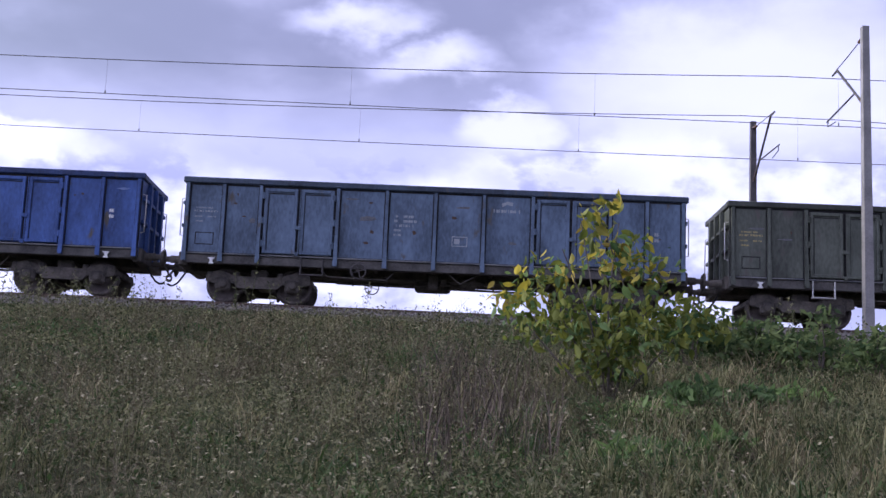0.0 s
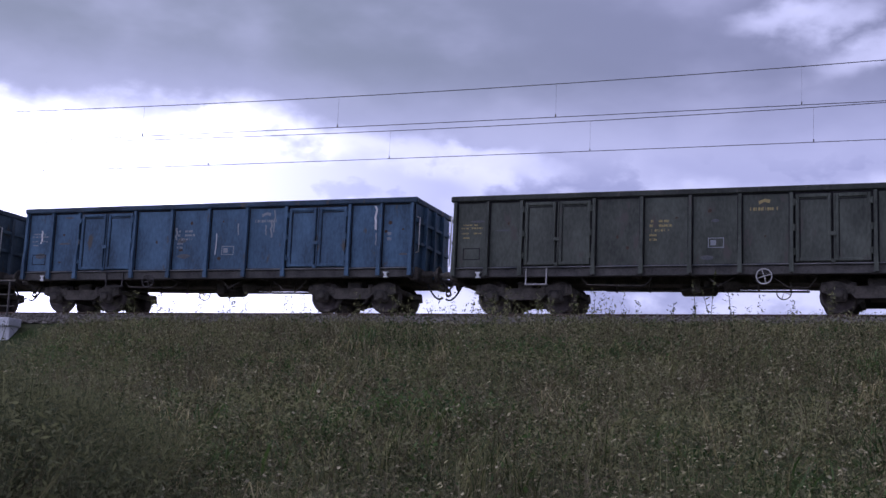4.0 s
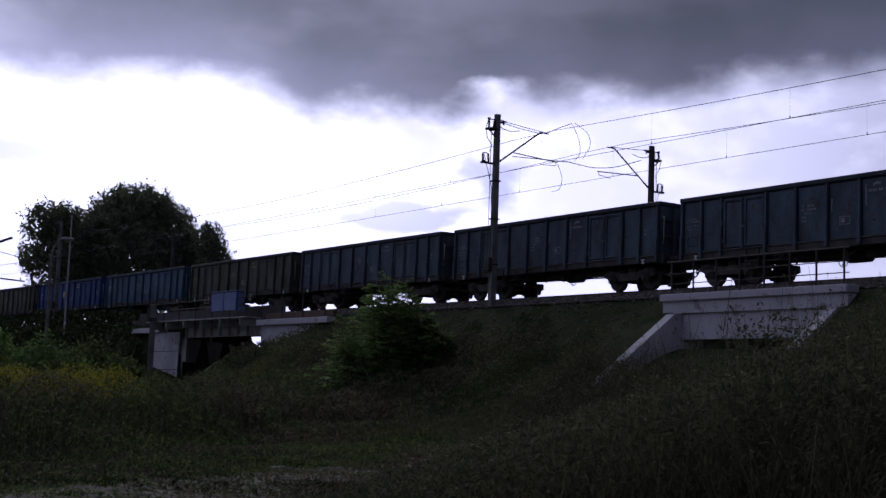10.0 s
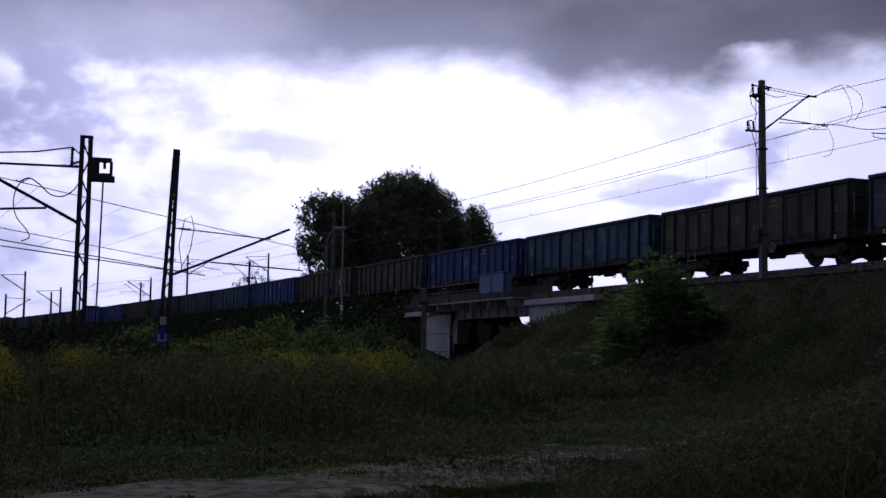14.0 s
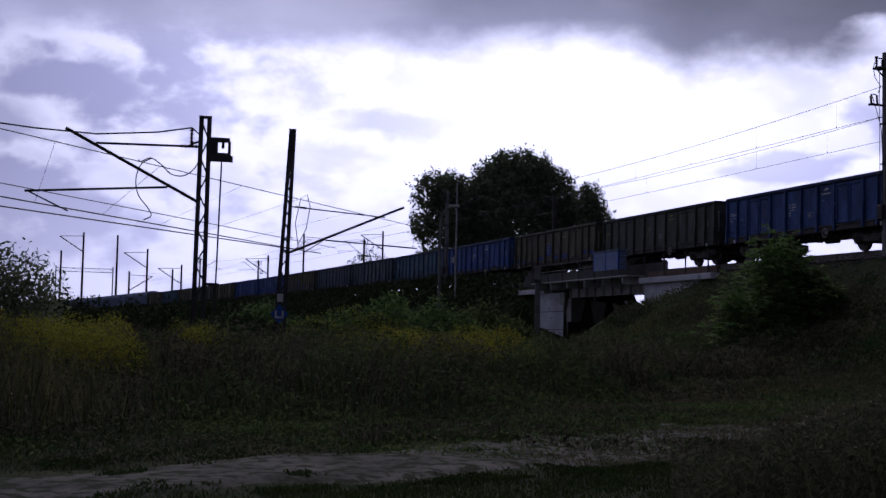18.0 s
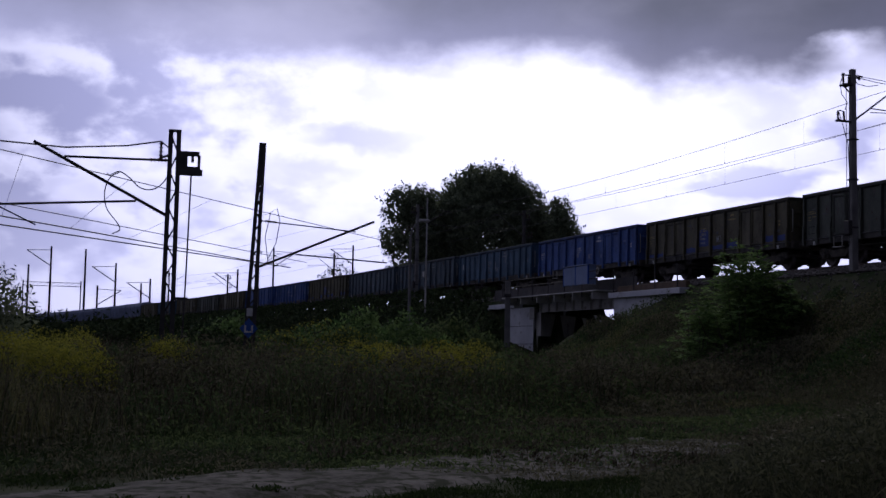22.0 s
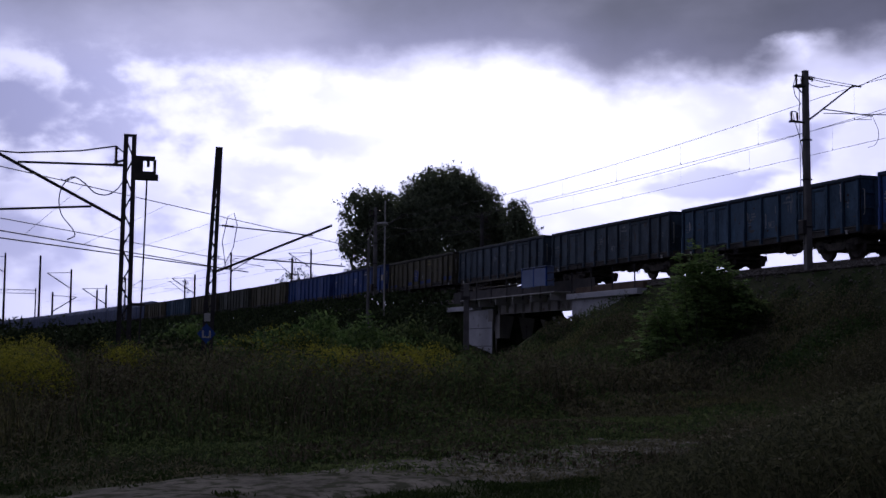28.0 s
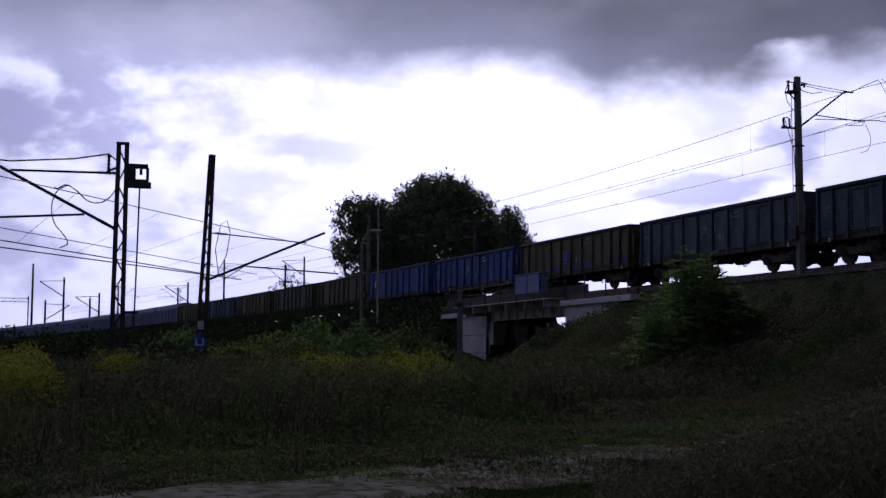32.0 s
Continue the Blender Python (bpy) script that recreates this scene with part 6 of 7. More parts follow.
def build_feathered_shrub(az, d, w, h, stems, seed, label):
    """A shrub of upright stems that carry long feathered leaves."""
    r = np.random.RandomState(seed)
    p = polar(az, d)
    t = thing("shrub", pose(p.x, p.y, float(ground(p.x, p.y)) - 0.05, 0, 0, az), label, "shrub", "shrubs")
    at, along = [], []
    for i in range(stems):
        a, k = r.rand() * 6.28, r.rand() ** 0.7
        tall = h * (1.0 - 0.62 * k ** 1.3) * (0.72 + 0.28 * r.rand())
        out = np.array([math.cos(a) * w * 0.5 * k, math.sin(a) * w * 0.42 * k, 0])
        root, tip = out * 0.35, out + np.array([0, 0, tall])
        bow = out * 0.85 + np.array([0, 0, tall * 0.55])
        if i < 26:
            part("stem", Build().tube([root, bow, tip], 0.03, 5, True, 0.008), M["bark"], t)
        for u in np.linspace(0.18, 1.0, max(5, int(tall * 4.5))):
            c = (1 - u) ** 2 * root + 2 * u * (1 - u) * bow + u * u * tip
            for _ in range(2):
                b = r.rand() * 6.28
                e = np.array([math.cos(b), math.sin(b), 0.15 + 0.9 * u * r.rand()])
                e /= np.linalg.norm(e)
                length = (0.75 - 0.3 * u) * (0.7 + 0.5 * r.rand())
                for m in np.linspace(0.15, 1.0, 8):
                    at.append(c + e * length * m - np.array([0, 0, 0.28 * length * m * m]))
                    along.append(e)
    at, along = np.array(at), np.array(along)
    side = np.cross(along, [0, 0, 1.0])
    side /= np.linalg.norm(side, axis=1, keepdims=True) + 1e-6
    v, f = [], []
    for k in (-1, 1):        # a pair of narrow leaflets at each place
        n = len(at)
        dr = side * k * 0.85 + along * 0.45 + r.randn(n, 3) * 0.16 - np.array([0, 0, 0.25])
        dr /= np.linalg.norm(dr, axis=1, keepdims=True)
        wd = np.cross(dr, np.array([0, 0, 1.0]) + 0.5 * r.randn(n, 3))
        wd /= np.linalg.norm(wd, axis=1, keepdims=True) + 1e-6
        L, W = (0.15 + 0.10 * r.rand(n))[:, None], 0.032
        q = np.stack([at, at + dr * L * 0.45 + wd * W, at + dr * L, at + dr * L * 0.45 - wd * W], 1).reshape(-1, 3)
        i0 = 4 * np.arange(n)[:, None] + sum(len(x) for x in v)
        v.append(q)
        f += [i0 + [[0, 1, 2]], i0 + [[0, 2, 3]]]
    part("foliage", raw("foliage", np.concatenate(v), np.concatenate(f), M["leaf_feather"]), None, t, "long feathered green leaves")
    return t


build_feathered_shrub(60.7, 50, 4.6, 4.7, 58, 21, "large green shrub with feathered leaves on the embankment slope")
build_feathered_shrub(62.6, 49.4, 3.4, 2.9, 26, 22, "lower green shrub with feathered leaves on the embankment slope")
build_shrub(59.0, 50, 3.0, 2.0, 3000, 0.13, "field_leaf", 23, "low dark shrub on the embankment slope")
for i, (az, d, w, h) in enumerate(((-14.6, 24, 2.4, 1.6), (-12.6, 24.5, 2.0, 1.35), (-16.8, 23.5, 1.8, 1.4), (-10.6, 24.5, 2.0, 1.3), (-9.2, 24, 1.6, 1.25), (-9.6, 18.5, 2.2, 0.7), (-7.8, 17.2, 1.5, 0.5), (-11.6, 18.5, 1.5, 0.7), (-13.5, 19.5, 1.6, 0.6))):
    build_shrub(az, d, w, h, 620, 0.10, "leaf_shrub" if d < 20 else "field_leaf", 80 + i, "leafy dark green nettle-like weeds on the bank", name="weed_clump")
build_shrub(97.0, 37, 7.0, 5.2, 26000, 0.085, "leaf_tree", 24, "dark rounded tree-like bush at the field's edge")
build_shrub(99.6, 35, 5.0, 4.5, 15000, 0.085, "leaf_tree", 25, "dark rounded bush at the field's edge")
for i, (az, d, w, h, mat, m2) in enumerate(((79.2, 60, 6.0, 3.3, "leaf_shrub", "gold"), (81.0, 58, 5.0, 2.6, "field_leaf", "gold"), (77.4, 63, 6.5, 3.9, "leaf_shrub", None), (78.2, 58, 4.5, 2.9, "field_leaf", "gold"),
                                            (75.6, 66, 6.0, 3.9, "leaf_shrub", None), (74.6, 60, 3.6, 2.3, "leaf_lime", None), (76.4, 58, 3.6, 2.2, "leaf_lime", None),
                                            (73.4, 68, 6.0, 3.6, "field_leaf", None), (84.5, 62, 7.0, 3.4, "scrub", None), (87.5, 64, 8.0, 3.5, "scrub", None),
                                            (90.5, 60, 8.0, 3.3, "scrub", None), (83.0, 70, 7.0, 3.9, "leaf_shrub", None), (71.9, 70, 4.5, 2.6, "field_leaf", None), (70.3, 74, 3.0, 1.6, "field_leaf", None),
                                            (69.2, 73, 3.2, 1.3, "field_leaf", None), (67.6, 71, 4.0, 1.9, "field_leaf", None), (93.0, 62, 8.0, 3.4, "scrub", None),
                                            (86.0, 78, 9.0, 3.9, "scrub", None), (89.0, 82, 10.0, 4.1, "scrub", None), (92.0, 80, 10.0, 4.1, "scrub", None), (85.8, 55, 3.4, 2.0, "field_leaf", "gold"))):
    build_shrub(az, d, w, h, 3800, 0.15, mat, 40 + i, "low tangled bush below the line" if not m2 else "bush with yellow flowering tops", mat2=m2)


def build_tall_weed(az, d, h, seed):
    """One tall weed: a thin bent stem with narrow leaves set along it."""
    r = np.random.RandomState(seed)
    p = polar(az, d)
    t = thing("tall_weed", pose(p.x, p.y, float(ground(p.x, p.y)) - 0.04, 0, 0, r.rand() * 360), "tall leafy weed standing over the grass of the bank", "weed", "tall weeds")
    dx, dy = r.uniform(-0.16, 0.16, 2) * h
    line = [Vector((dx * u * u, dy * u * u, h * u)) for u in np.linspace(0, 1, 7)]
    part("stem", Build().tube(line, 0.010, 5, True, 0.004), M["near"], t)
    c, e = [], []
    for u in np.linspace(0.2, 1.0, 26):
        a = r.rand() * 6.28
        root, way = np.array([dx * u * u, dy * u * u, h * u]), np.array([math.cos(a), math.sin(a), 0.35])
        c.append(root), e.append(way * (0.20 - 0.11 * u) * (0.7 + 0.6 * r.rand()))
    c, e = np.array(c), np.array(e)
    w = np.cross(e, [0, 0, 1.0]) * 0.2
    v = np.stack([c, c + e * 0.5 + w, c + e, c + e * 0.5 - w], 1).reshape(-1, 3)
    i = 4 * np.arange(len(c))[:, None]
    part("leaves", raw("leaves", v, np.concatenate([i + [[0, 1, 2]], i + [[0, 2, 3]]]), M["near"]), None, t, "narrow dark green leaves")


for i, (az, d, h) in enumerate(((10.9, 22, 1.75), (10.45, 22.2, 1.9), (10.1, 21.8, 1.6), (9.4, 22, 1.5), (12.0, 23, 1.3), (17.6, 24, 1.1), (20.4, 25, 1.2), (25.6, 26, 1.1), (4.2, 24, 1.0), (-0.6, 23, 1.0))):
    build_tall_weed(az, d, h, 200 + i)
for i, (az, d, w, h) in enumerate(((-6.6, 14.2, 1.1, 0.5), (-8.6, 14.8, 1.0, 0.45), (-10.4, 15.5, 0.9, 0.4))):
    build_shrub(az, d, w, h, 60, 0.25, "leaf_shrub", 220 + i, "broad-leaved dark green burdock on the bank", name="burdock")


def build_big_tree():
    r = np.random.RandomState(31)
    for az, d, h, twigs, n, seed, clumps in (
        (72.15, 121, 21.5, 3000, 30000, 1, [((-0.3, 0, 12.0), (5.4, 5, 6.4)), ((0.0, 0, 16.0), (3.6, 3.2, 3.6)), ((-2.6, 0, 14.0), (2.6, 2.6, 3.6)), ((3.6, 0, 13.8), (2.8, 2.6, 4.2)),
                                            ((1.9, 0, 16.7), (2.3, 2.0, 2.4)), ((-4.4, 0, 11.4), (2.2, 2.2, 4.0)), ((5.2, 0, 11.4), (1.6, 2.0, 4.2))]),
        (75.3, 118, 16.0, 560, 2600, 2, [((0.6, 0, 12.6), (2.0, 2.0, 4.0)), ((-1.0, 0, 14.6), (1.6, 1.5, 1.8)), ((-1.6, 0, 11.6), (1.1, 1.1, 1.6)), ((-1.2, 0, 8.4), (0.9, 0.9, 1.2)), ((0.8, 0, 15.2), (1.5, 1.4, 1.6))]),
        (69.0, 118, 14.0, 300, 1100, 3, [((0.7, 0, 12.2), (1.0, 1.0, 2.6)), ((0.4, 0, 14.4), (0.9, 0.9, 1.3)), ((1.3, 0, 13.0), (0.8, 0.8, 1.3)), ((0.6, 0, 9.6), (0.8, 0.8, 1.6))]),
        (78.5, 190, 14.6, 90, 500, 4, [((0, 0, 13.0), (1.5, 1.5, 1.6)), ((-1.6, 0, 11.6), (1.5, 1.4, 1.6)), ((1.7, 0, 11.8), (1.5, 1.5, 1.4)), ((0, 0, 9.6), (2.4, 2.0, 2.2))])):
        rr = np.random.RandomState(seed)
        p = polar(az, d)
        t = thing("tree", pose(p.x, p.y, 0, 0, 0, az), "broad dark green tree with a ragged crown behind the line", "tree", "trees behind the line")
        b = Build().tube([(0, 0, -0.2), (0.1, 0, 3), (0, 0, h * 0.5)], 0.42, 10, True, 0.2)
        part("trunk", b, M["bark"], t)
        limbs("bough", t, rr, (0, 0, h * 0.3), [c for c, _ in clumps], 0.16)
        inner = crown_points(rr, n // 3, [(p0, tuple(0.86 * x for x in q0)) for p0, q0 in clumps], 0.35)
        spray = []             # upright leafy twigs over the surface of the crown
        wts = np.array([q0[0] * q0[2] for _, q0 in clumps])
        for (c, rad), k in zip(clumps, (twigs * wts / wts.sum()).astype(int)):
            e = rr.randn(k, 3)
            e[:, 2] = e[:, 2] + 0.2
            e /= np.linalg.norm(e, axis=1, keepdims=True)
            root = np.array(c) + e * np.array(rad) * (0.58 + 0.32 * rr.rand(k, 1) ** 0.6)
            grow = e * 0.75 + np.array([0, 0, 0.75]) + 0.3 * rr.randn(k, 3)
            grow /= np.linalg.norm(grow, axis=1, keepdims=True)
            length = 0.5 + 0.9 * rr.rand(k, 1) ** 1.6
            for m in range(22):
                u = rr.rand(k, 1)
                spray.append(root + grow * length * u + rr.randn(k, 3) * (0.30 - 0.17 * u))
        c = np.concatenate([inner] + spray)
        v, f = leaves(rr, c, np.where(np.arange(len(c)) < len(inner), 0.40, 0.19), 1.5, 0.2)
        part("crown", raw("crown", v, f, M["leaf_tree"]), None, t)


build_big_tree()


def scatter(seed, n, s_range, q_range, keep=None):
    r = np.random.RandomState(seed)
    s = s_range[0] + r.rand(n) * (s_range[1] - s_range[0])
    q = q_range[0] + r.rand(n) * (q_range[1] - q_range[0])
    if keep is not None:
        k = keep(s, q, r.rand(n))
        s, q = s[k], q[k]
    x = s * ALONG[0] + (q + BEND * s * s / 2) * ACROSS[0]
    y = s * ALONG[1] + (q + BEND * s * s / 2) * ACROSS[1]
    return x, y, s, q


def fan(seed, n, az0, az1, d0, d1, keep=None):
    r = np.random.RandomState(seed)
    az = np.radians(az0 + r.rand(n) * (az1 - az0))
    d = np.sqrt(d0 * d0 + r.rand(n) * (d1 * d1 - d0 * d0))
    x, y = -d * np.sin(az), d * np.cos(az)
    if keep is not None:
        k = keep(x, y, r.rand(n))
        x, y = x[k], y[k]
    return x, y


def bearing(x, y):
    return np.degrees(np.arctan2(-x, y))


def below_bank(x, y):
    s = x * ALONG[0] + y * ALONG[1]
    return x * ACROSS[0] + y * ACROSS[1] - BEND * s * s / 2 < 24.5


def in_view(s, q):
    a = np.degrees(np.arctan2(-s, q))
    return (a > -24) & (a < 58)


def off_road(x, y):
    line = np.array([(-9, -9), (-13.6, -3), (-15.5, 1.6), (-16.4, 4), (-18.2, 7), (-20.4, 9.4), (-23, 12.4)], float)
    best = np.full(len(x), 1e9)
    for a, b in zip(line, line[1:]):
        t = np.clip(((x - a[0]) * (b - a)[0] + (y - a[1]) * (b - a)[1]) / ((b - a) ** 2).sum(), 0, 1)
        best = np.minimum(best, np.hypot(x - a[0] - t * (b - a)[0], y - a[1] - t * (b - a)[1]))
    return best


def bridge_free(s, q):
    ok = np.ones(len(s), bool)
    for a, b in (BRIDGE_A, BRIDGE_B):
        ok &= ~((s > a - 1.5) & (s < b + 0.9) & (q > 23.5))
    return ok


def foliage(name, x, y, top, size, mat, seed, label, category="weeds", long=1.6):
    """Small leaves at all heights of the growth, up to top metres over the ground."""
    r = np.random.RandomState(seed)
    z = ground(x, y) + top * r.rand(len(x)) ** 0.8
    v, f = leaves(r, np.stack([x, y, z], -1), size * np.ones(len(x)), long, 0.0)
    return tagged(new(name, raw(name, v, f, mat)), label, category, kind="stuff")


def tussocks(name, x, y, height, width, count, mat, seed, label):
    """Clumps of long arching blades that spring from one root."""
    r = np.random.RandomState(seed)
    n = len(x) * count
    x, y, h = np.repeat(x, count), np.repeat(y, count), np.repeat(height, count) * (0.5 + 0.7 * r.rand(n))
    x, y = x + 0.07 * r.randn(n), y + 0.07 * r.randn(n)
    base = np.stack([x, y, ground(x, y) - 0.03], -1)
    a = r.rand(n) * 6.28
    out = np.stack([np.cos(a), np.sin(a), 0 * a], -1) * (h * (0.25 + 0.9 * r.rand(n)))[:, None]
    up = np.stack([0 * h, 0 * h, h], -1)
    side = np.stack([-np.sin(a), np.cos(a), 0 * a], -1) * (width * (0.6 + 0.8 * r.rand(n)))[:, None]
    drop = (0.35 + 0.75 * r.rand(n))[:, None]
    p1, p2, p3 = base + out * 0.25 + up * 0.6, base + out * 0.65 + up * 0.95, base + out * 1.15 + up * drop
    v = np.stack([base - side, base + side, p1 - side, p1 + side, p2 - side * 0.7, p2 + side * 0.7, p3], 1).reshape(-1, 3)
    i = 7 * np.arange(n)[:, None]
    f = np.concatenate([i + [[0, 1, 3]], i + [[0, 3, 2]], i + [[2, 3, 5]], i + [[2, 5, 4]], i + [[4, 5, 6]]])
    return tagged(new(name, raw(name, v, f, mat)), label, "grass", kind="stuff")


def mound_top(x, y, seed, n, x_range, y_range, wide, tall):
    """Height of a set of rounded mounds at places; their middles lie in a rectangle."""
    r = np.random.RandomState(seed)
    top = np.zeros(len(x))
    for _ in range(n):
        cx, cy = r.uniform(*x_range), r.uniform(*y_range)
        w, h = r.uniform(*wide), r.uniform(*tall)
        d2 = ((x - cx) ** 2 + (y - cy) ** 2) / (w * w)
        top = np.maximum(top, h * np.sqrt(np.clip(1 - d2, 0, 1)))
    return top


def branched(name, x, y, height, spread, twigs, head, mat, mat_head, seed, label):
    """Weeds with thin branching stems, each twig ending in a small flat seed head."""
    r = np.random.RandomState(seed)
    n = len(x)
    lean = (r.rand(n, 2) - 0.5) * height[:, None] * 0.7
    base = np.stack([x, y, ground(x, y) - 0.03], -1)
    top = base + np.stack([lean[:, 0], lean[:, 1], height], -1)
    fork = np.repeat(np.arange(n), twigs)
    u = 0.25 + 0.7 * r.rand(len(fork), 1)
    a = base[fork] * (1 - u) + top[fork] * u
    e = r.randn(len(fork), 3) * np.array([1, 1, 0.35]) * spread
    e[:, 2] += height[fork] * 0.22
    tip = a + e
    p0, p1 = np.concatenate([base, a]), np.concatenate([top, tip])
    t = r.rand(len(p0)) * 6.28
    side = np.stack([np.cos(t), np.sin(t), 0 * t], -1) * 0.0026
    v = np.stack([p0 - side, p0 + side, p1 + side * 0.6, p1 - side * 0.6], 1).reshape(-1, 3)
    tagged(new(name + "_stems", raw(name, v, 4 * np.arange(len(p0))[:, None] + [[0, 1, 2, 3]], mat)), "thin branching weed stems", "weeds", kind="stuff")
    m, k = len(tip), 5
    ang = np.arange(k) * 2 * np.pi / k
    rad = head * (0.45 + 0.9 * r.rand(m, 1)) * (0.7 + 0.6 * r.rand(m, k))
    tilt = (r.rand(m, 2) - 0.5) * 1.3
    px, py = np.cos(ang) * rad, np.sin(ang) * rad
    ring = np.stack([px, py, px * tilt[:, :1] + py * tilt[:, 1:] + 0.3 * head], -1) + tip[:, None]
    v = np.concatenate([tip[:, None], ring], 1).reshape(-1, 3)
    f = np.concatenate([(k + 1) * np.arange(m)[:, None] + [[0, 1 + i, 1 + (i + 1) % k]] for i in range(k)])
    return tagged(new(name, raw(name, v, f, mat_head)), label, "wildflowers", kind="stuff")


def build_grass():
    r = np.random.RandomState(77)
    # the bank in front of the train
    patch = lambda s, q, size, seed: lumps(s, q, size, seed)
    low = lambda q: np.where(q > 28.6, 0.4, 1.0)
    x, y, s, q = scatter(1, 34000, (-25, 15), (6.5, 30.9), lambda s, q, u: in_view(s, q) & bridge_free(s, q) & (patch(s, q, 1.6, 3) + 1.2 * u > 0.2 + 0.7 * smooth(3, -3, s)))
    blades("bank_grass", x, y, (0.12 + 0.26 * r.rand(len(x))) * low(q), 0.008, M["grass"], 2, 1.5, label="tangled grass, half dry, on the bank")
    x, y, s, q = scatter(3, 11000, (-22, 15), (6.5, 30.3), lambda s, q, u: in_view(s, q) & (patch(s, q, 2.3, 8) > 0.1 + 0.5 * (u - 0.5) + 0.4 * smooth(3, -3, s)))
    blades("dry_grass", x, y, (0.14 + 0.28 * r.rand(len(x))) * low(q), 0.006, M["straw"], 4, 2.2, label="dry straw-coloured grass on the bank")
    x, y, s, q = scatter(5, 24000, (-22, 15), (6.5, 30.3), lambda s, q, u: in_view(s, q) & (patch(s, q, 2.9, 15) > 0.25 + 0.4 * (u - 0.5)))
    blades("green_growth", x, y, (0.15 + 0.3 * r.rand(len(x))) * low(q), 0.015, M["green"], 6, 1.6, label="patches of fresh green weeds on the bank", category="weeds")
    x, y, s, q = scatter(35, 330000, (-25, 15), (6.5, 30.6), lambda s, q, u: in_view(s, q) & bridge_free(s, q) & (patch(s, q, 1.2, 33) + 1.4 * u > 0.1))
    foliage("bank_weeds", x, y, (0.10 + 0.42 * np.clip(patch(s, q, 1.9, 12) + 0.4, 0, 1) + 0.3 * np.clip(patch(s, q, 0.8, 19), 0, 1)) * low(q), 0.022 + 0.024 * np.random.RandomState(4).rand(len(x)), M["weed"], 36, "grey-green leafy weeds mixed with the grass")
    x, y, s, q = scatter(101, 150000, (-24, 6), (6.5, 28.5), lambda s, q, u: in_view(s, q) & bridge_free(s, q) & (u < smooth(6, 0, s)))
    top = mound_top(s, q, 5, 420, (-24, 5), (6.5, 29), (0.5, 1.3), (0.2, 0.62))
    k = top > 0.08
    x, y, s, q, top = x[k], y[k], s[k], q[k], top[k]
    hue = lumps(s, q, 2.7, 13) + 0.6 * lumps(s, q, 1.1, 23) - 0.5 * smooth(14, 9, q)
    for nm, ok, mat, sz, lab in (("weed_mounds", np.abs(hue) < 0.38, "weed", 0.026, "rounded tangles of grey-green weeds on the bank"), ("brown_mounds", hue >= 0.38, "haze", 0.024, "brown seeding tangles of weeds on the bank"),
                                 ("leafy_mounds", hue <= -0.38, "green", 0.040, "dark leafy green mounds on the bank")):
        foliage(nm, x[ok], y[ok], top[ok] * low(q[ok]) * 1.05, sz, M[mat], 102, lab, long=2.0)
    k = np.random.RandomState(6).rand(len(x)) < 0.028
    branched("wild_carrot", x[k], y[k], (0.16 + top[k]) * low(q[k]), 0.11, 10, 0.013, M["haze"], M["haze"], 103, "brownish seed heads of wild carrot over the bank")
    x, y, s, q = scatter(104, 3600, (-24, 6), (6.5, 27.5), lambda s, q, u: in_view(s, q) & bridge_free(s, q) & (u < smooth(6, 0, s)))
    branched("wild_carrot_scattered", x, y, 0.35 + 0.3 * r.rand(len(x)), 0.11, 7, 0.018, M["haze"], M["umbel"], 105, "pale seed heads of wild carrot scattered over the bank")
    x, y, s, q = scatter(106, 26000, (-24, 14), (6.5, 28.0), lambda s, q, u: in_view(s, q) & (patch(s, q, 2.1, 71) > 0.35))
    foliage("hollow_greens", x, y, 0.05 + 0.14 * r.rand(len(x)), 0.05, M["green"], 107, "fresh green leaves low in the hollows of the bank")
    x, y, s, q = scatter(75, 60000, (-25, 15), (6.5, 28.5), lambda s, q, u: in_view(s, q) & bridge_free(s, q) & (patch(s, q, 2.6, 51) + 1.2 * u > 0.3))
    blades("fine_stems", x, y, (0.25 + 0.35 * r.rand(len(x))) * low(q), 0.0030, M["plume"], 76, 2.0, label="fine brownish stems standing over the grass", category="weeds")
    x, y, s, q = scatter(79, 60000, (-4, 15), (6.5, 27), lambda s, q, u: in_view(s, q) & (np.degrees(np.arctan2(-s, q)) < 3 - 6 * u) & (patch(s, q, 2.2, 61) + 0.5 * patch(s, q, 0.9, 5) > 0.0))
    foliage("low_green_weeds", x, y, 0.10 + 0.3 * np.clip(patch(s, q, 1.1, 7) + 0.5, 0, 1), 0.045, M["green"], 80, "low green weeds between the dry grass")
    x, y, s, q = scatter(77, 900, (-2, 15), (6.5, 22), lambda s, q, u: in_view(s, q) & (np.degrees(np.arctan2(-s, q)) < -2 - 5 * u))
    tussocks("arching_grass", x, y, 0.36 + 0.25 * r.rand(len(x)), 0.0055, 26, M["grass"], 78, "long arching half-dry grass on the bank")
    x, y, s, q = scatter(37, 12000, (-22, 15), (6.5, 29.5), lambda s, q, u: in_view(s, q) & (patch(s, q, 2.5, 40) > 0.42))
    foliage("leafy_clumps", x, y, 0.15 + 0.35 * np.clip(patch(s, q, 1.3, 41) + 0.5, 0, 1), 0.05, M["green"], 38, "darker green leafy clumps on the bank")
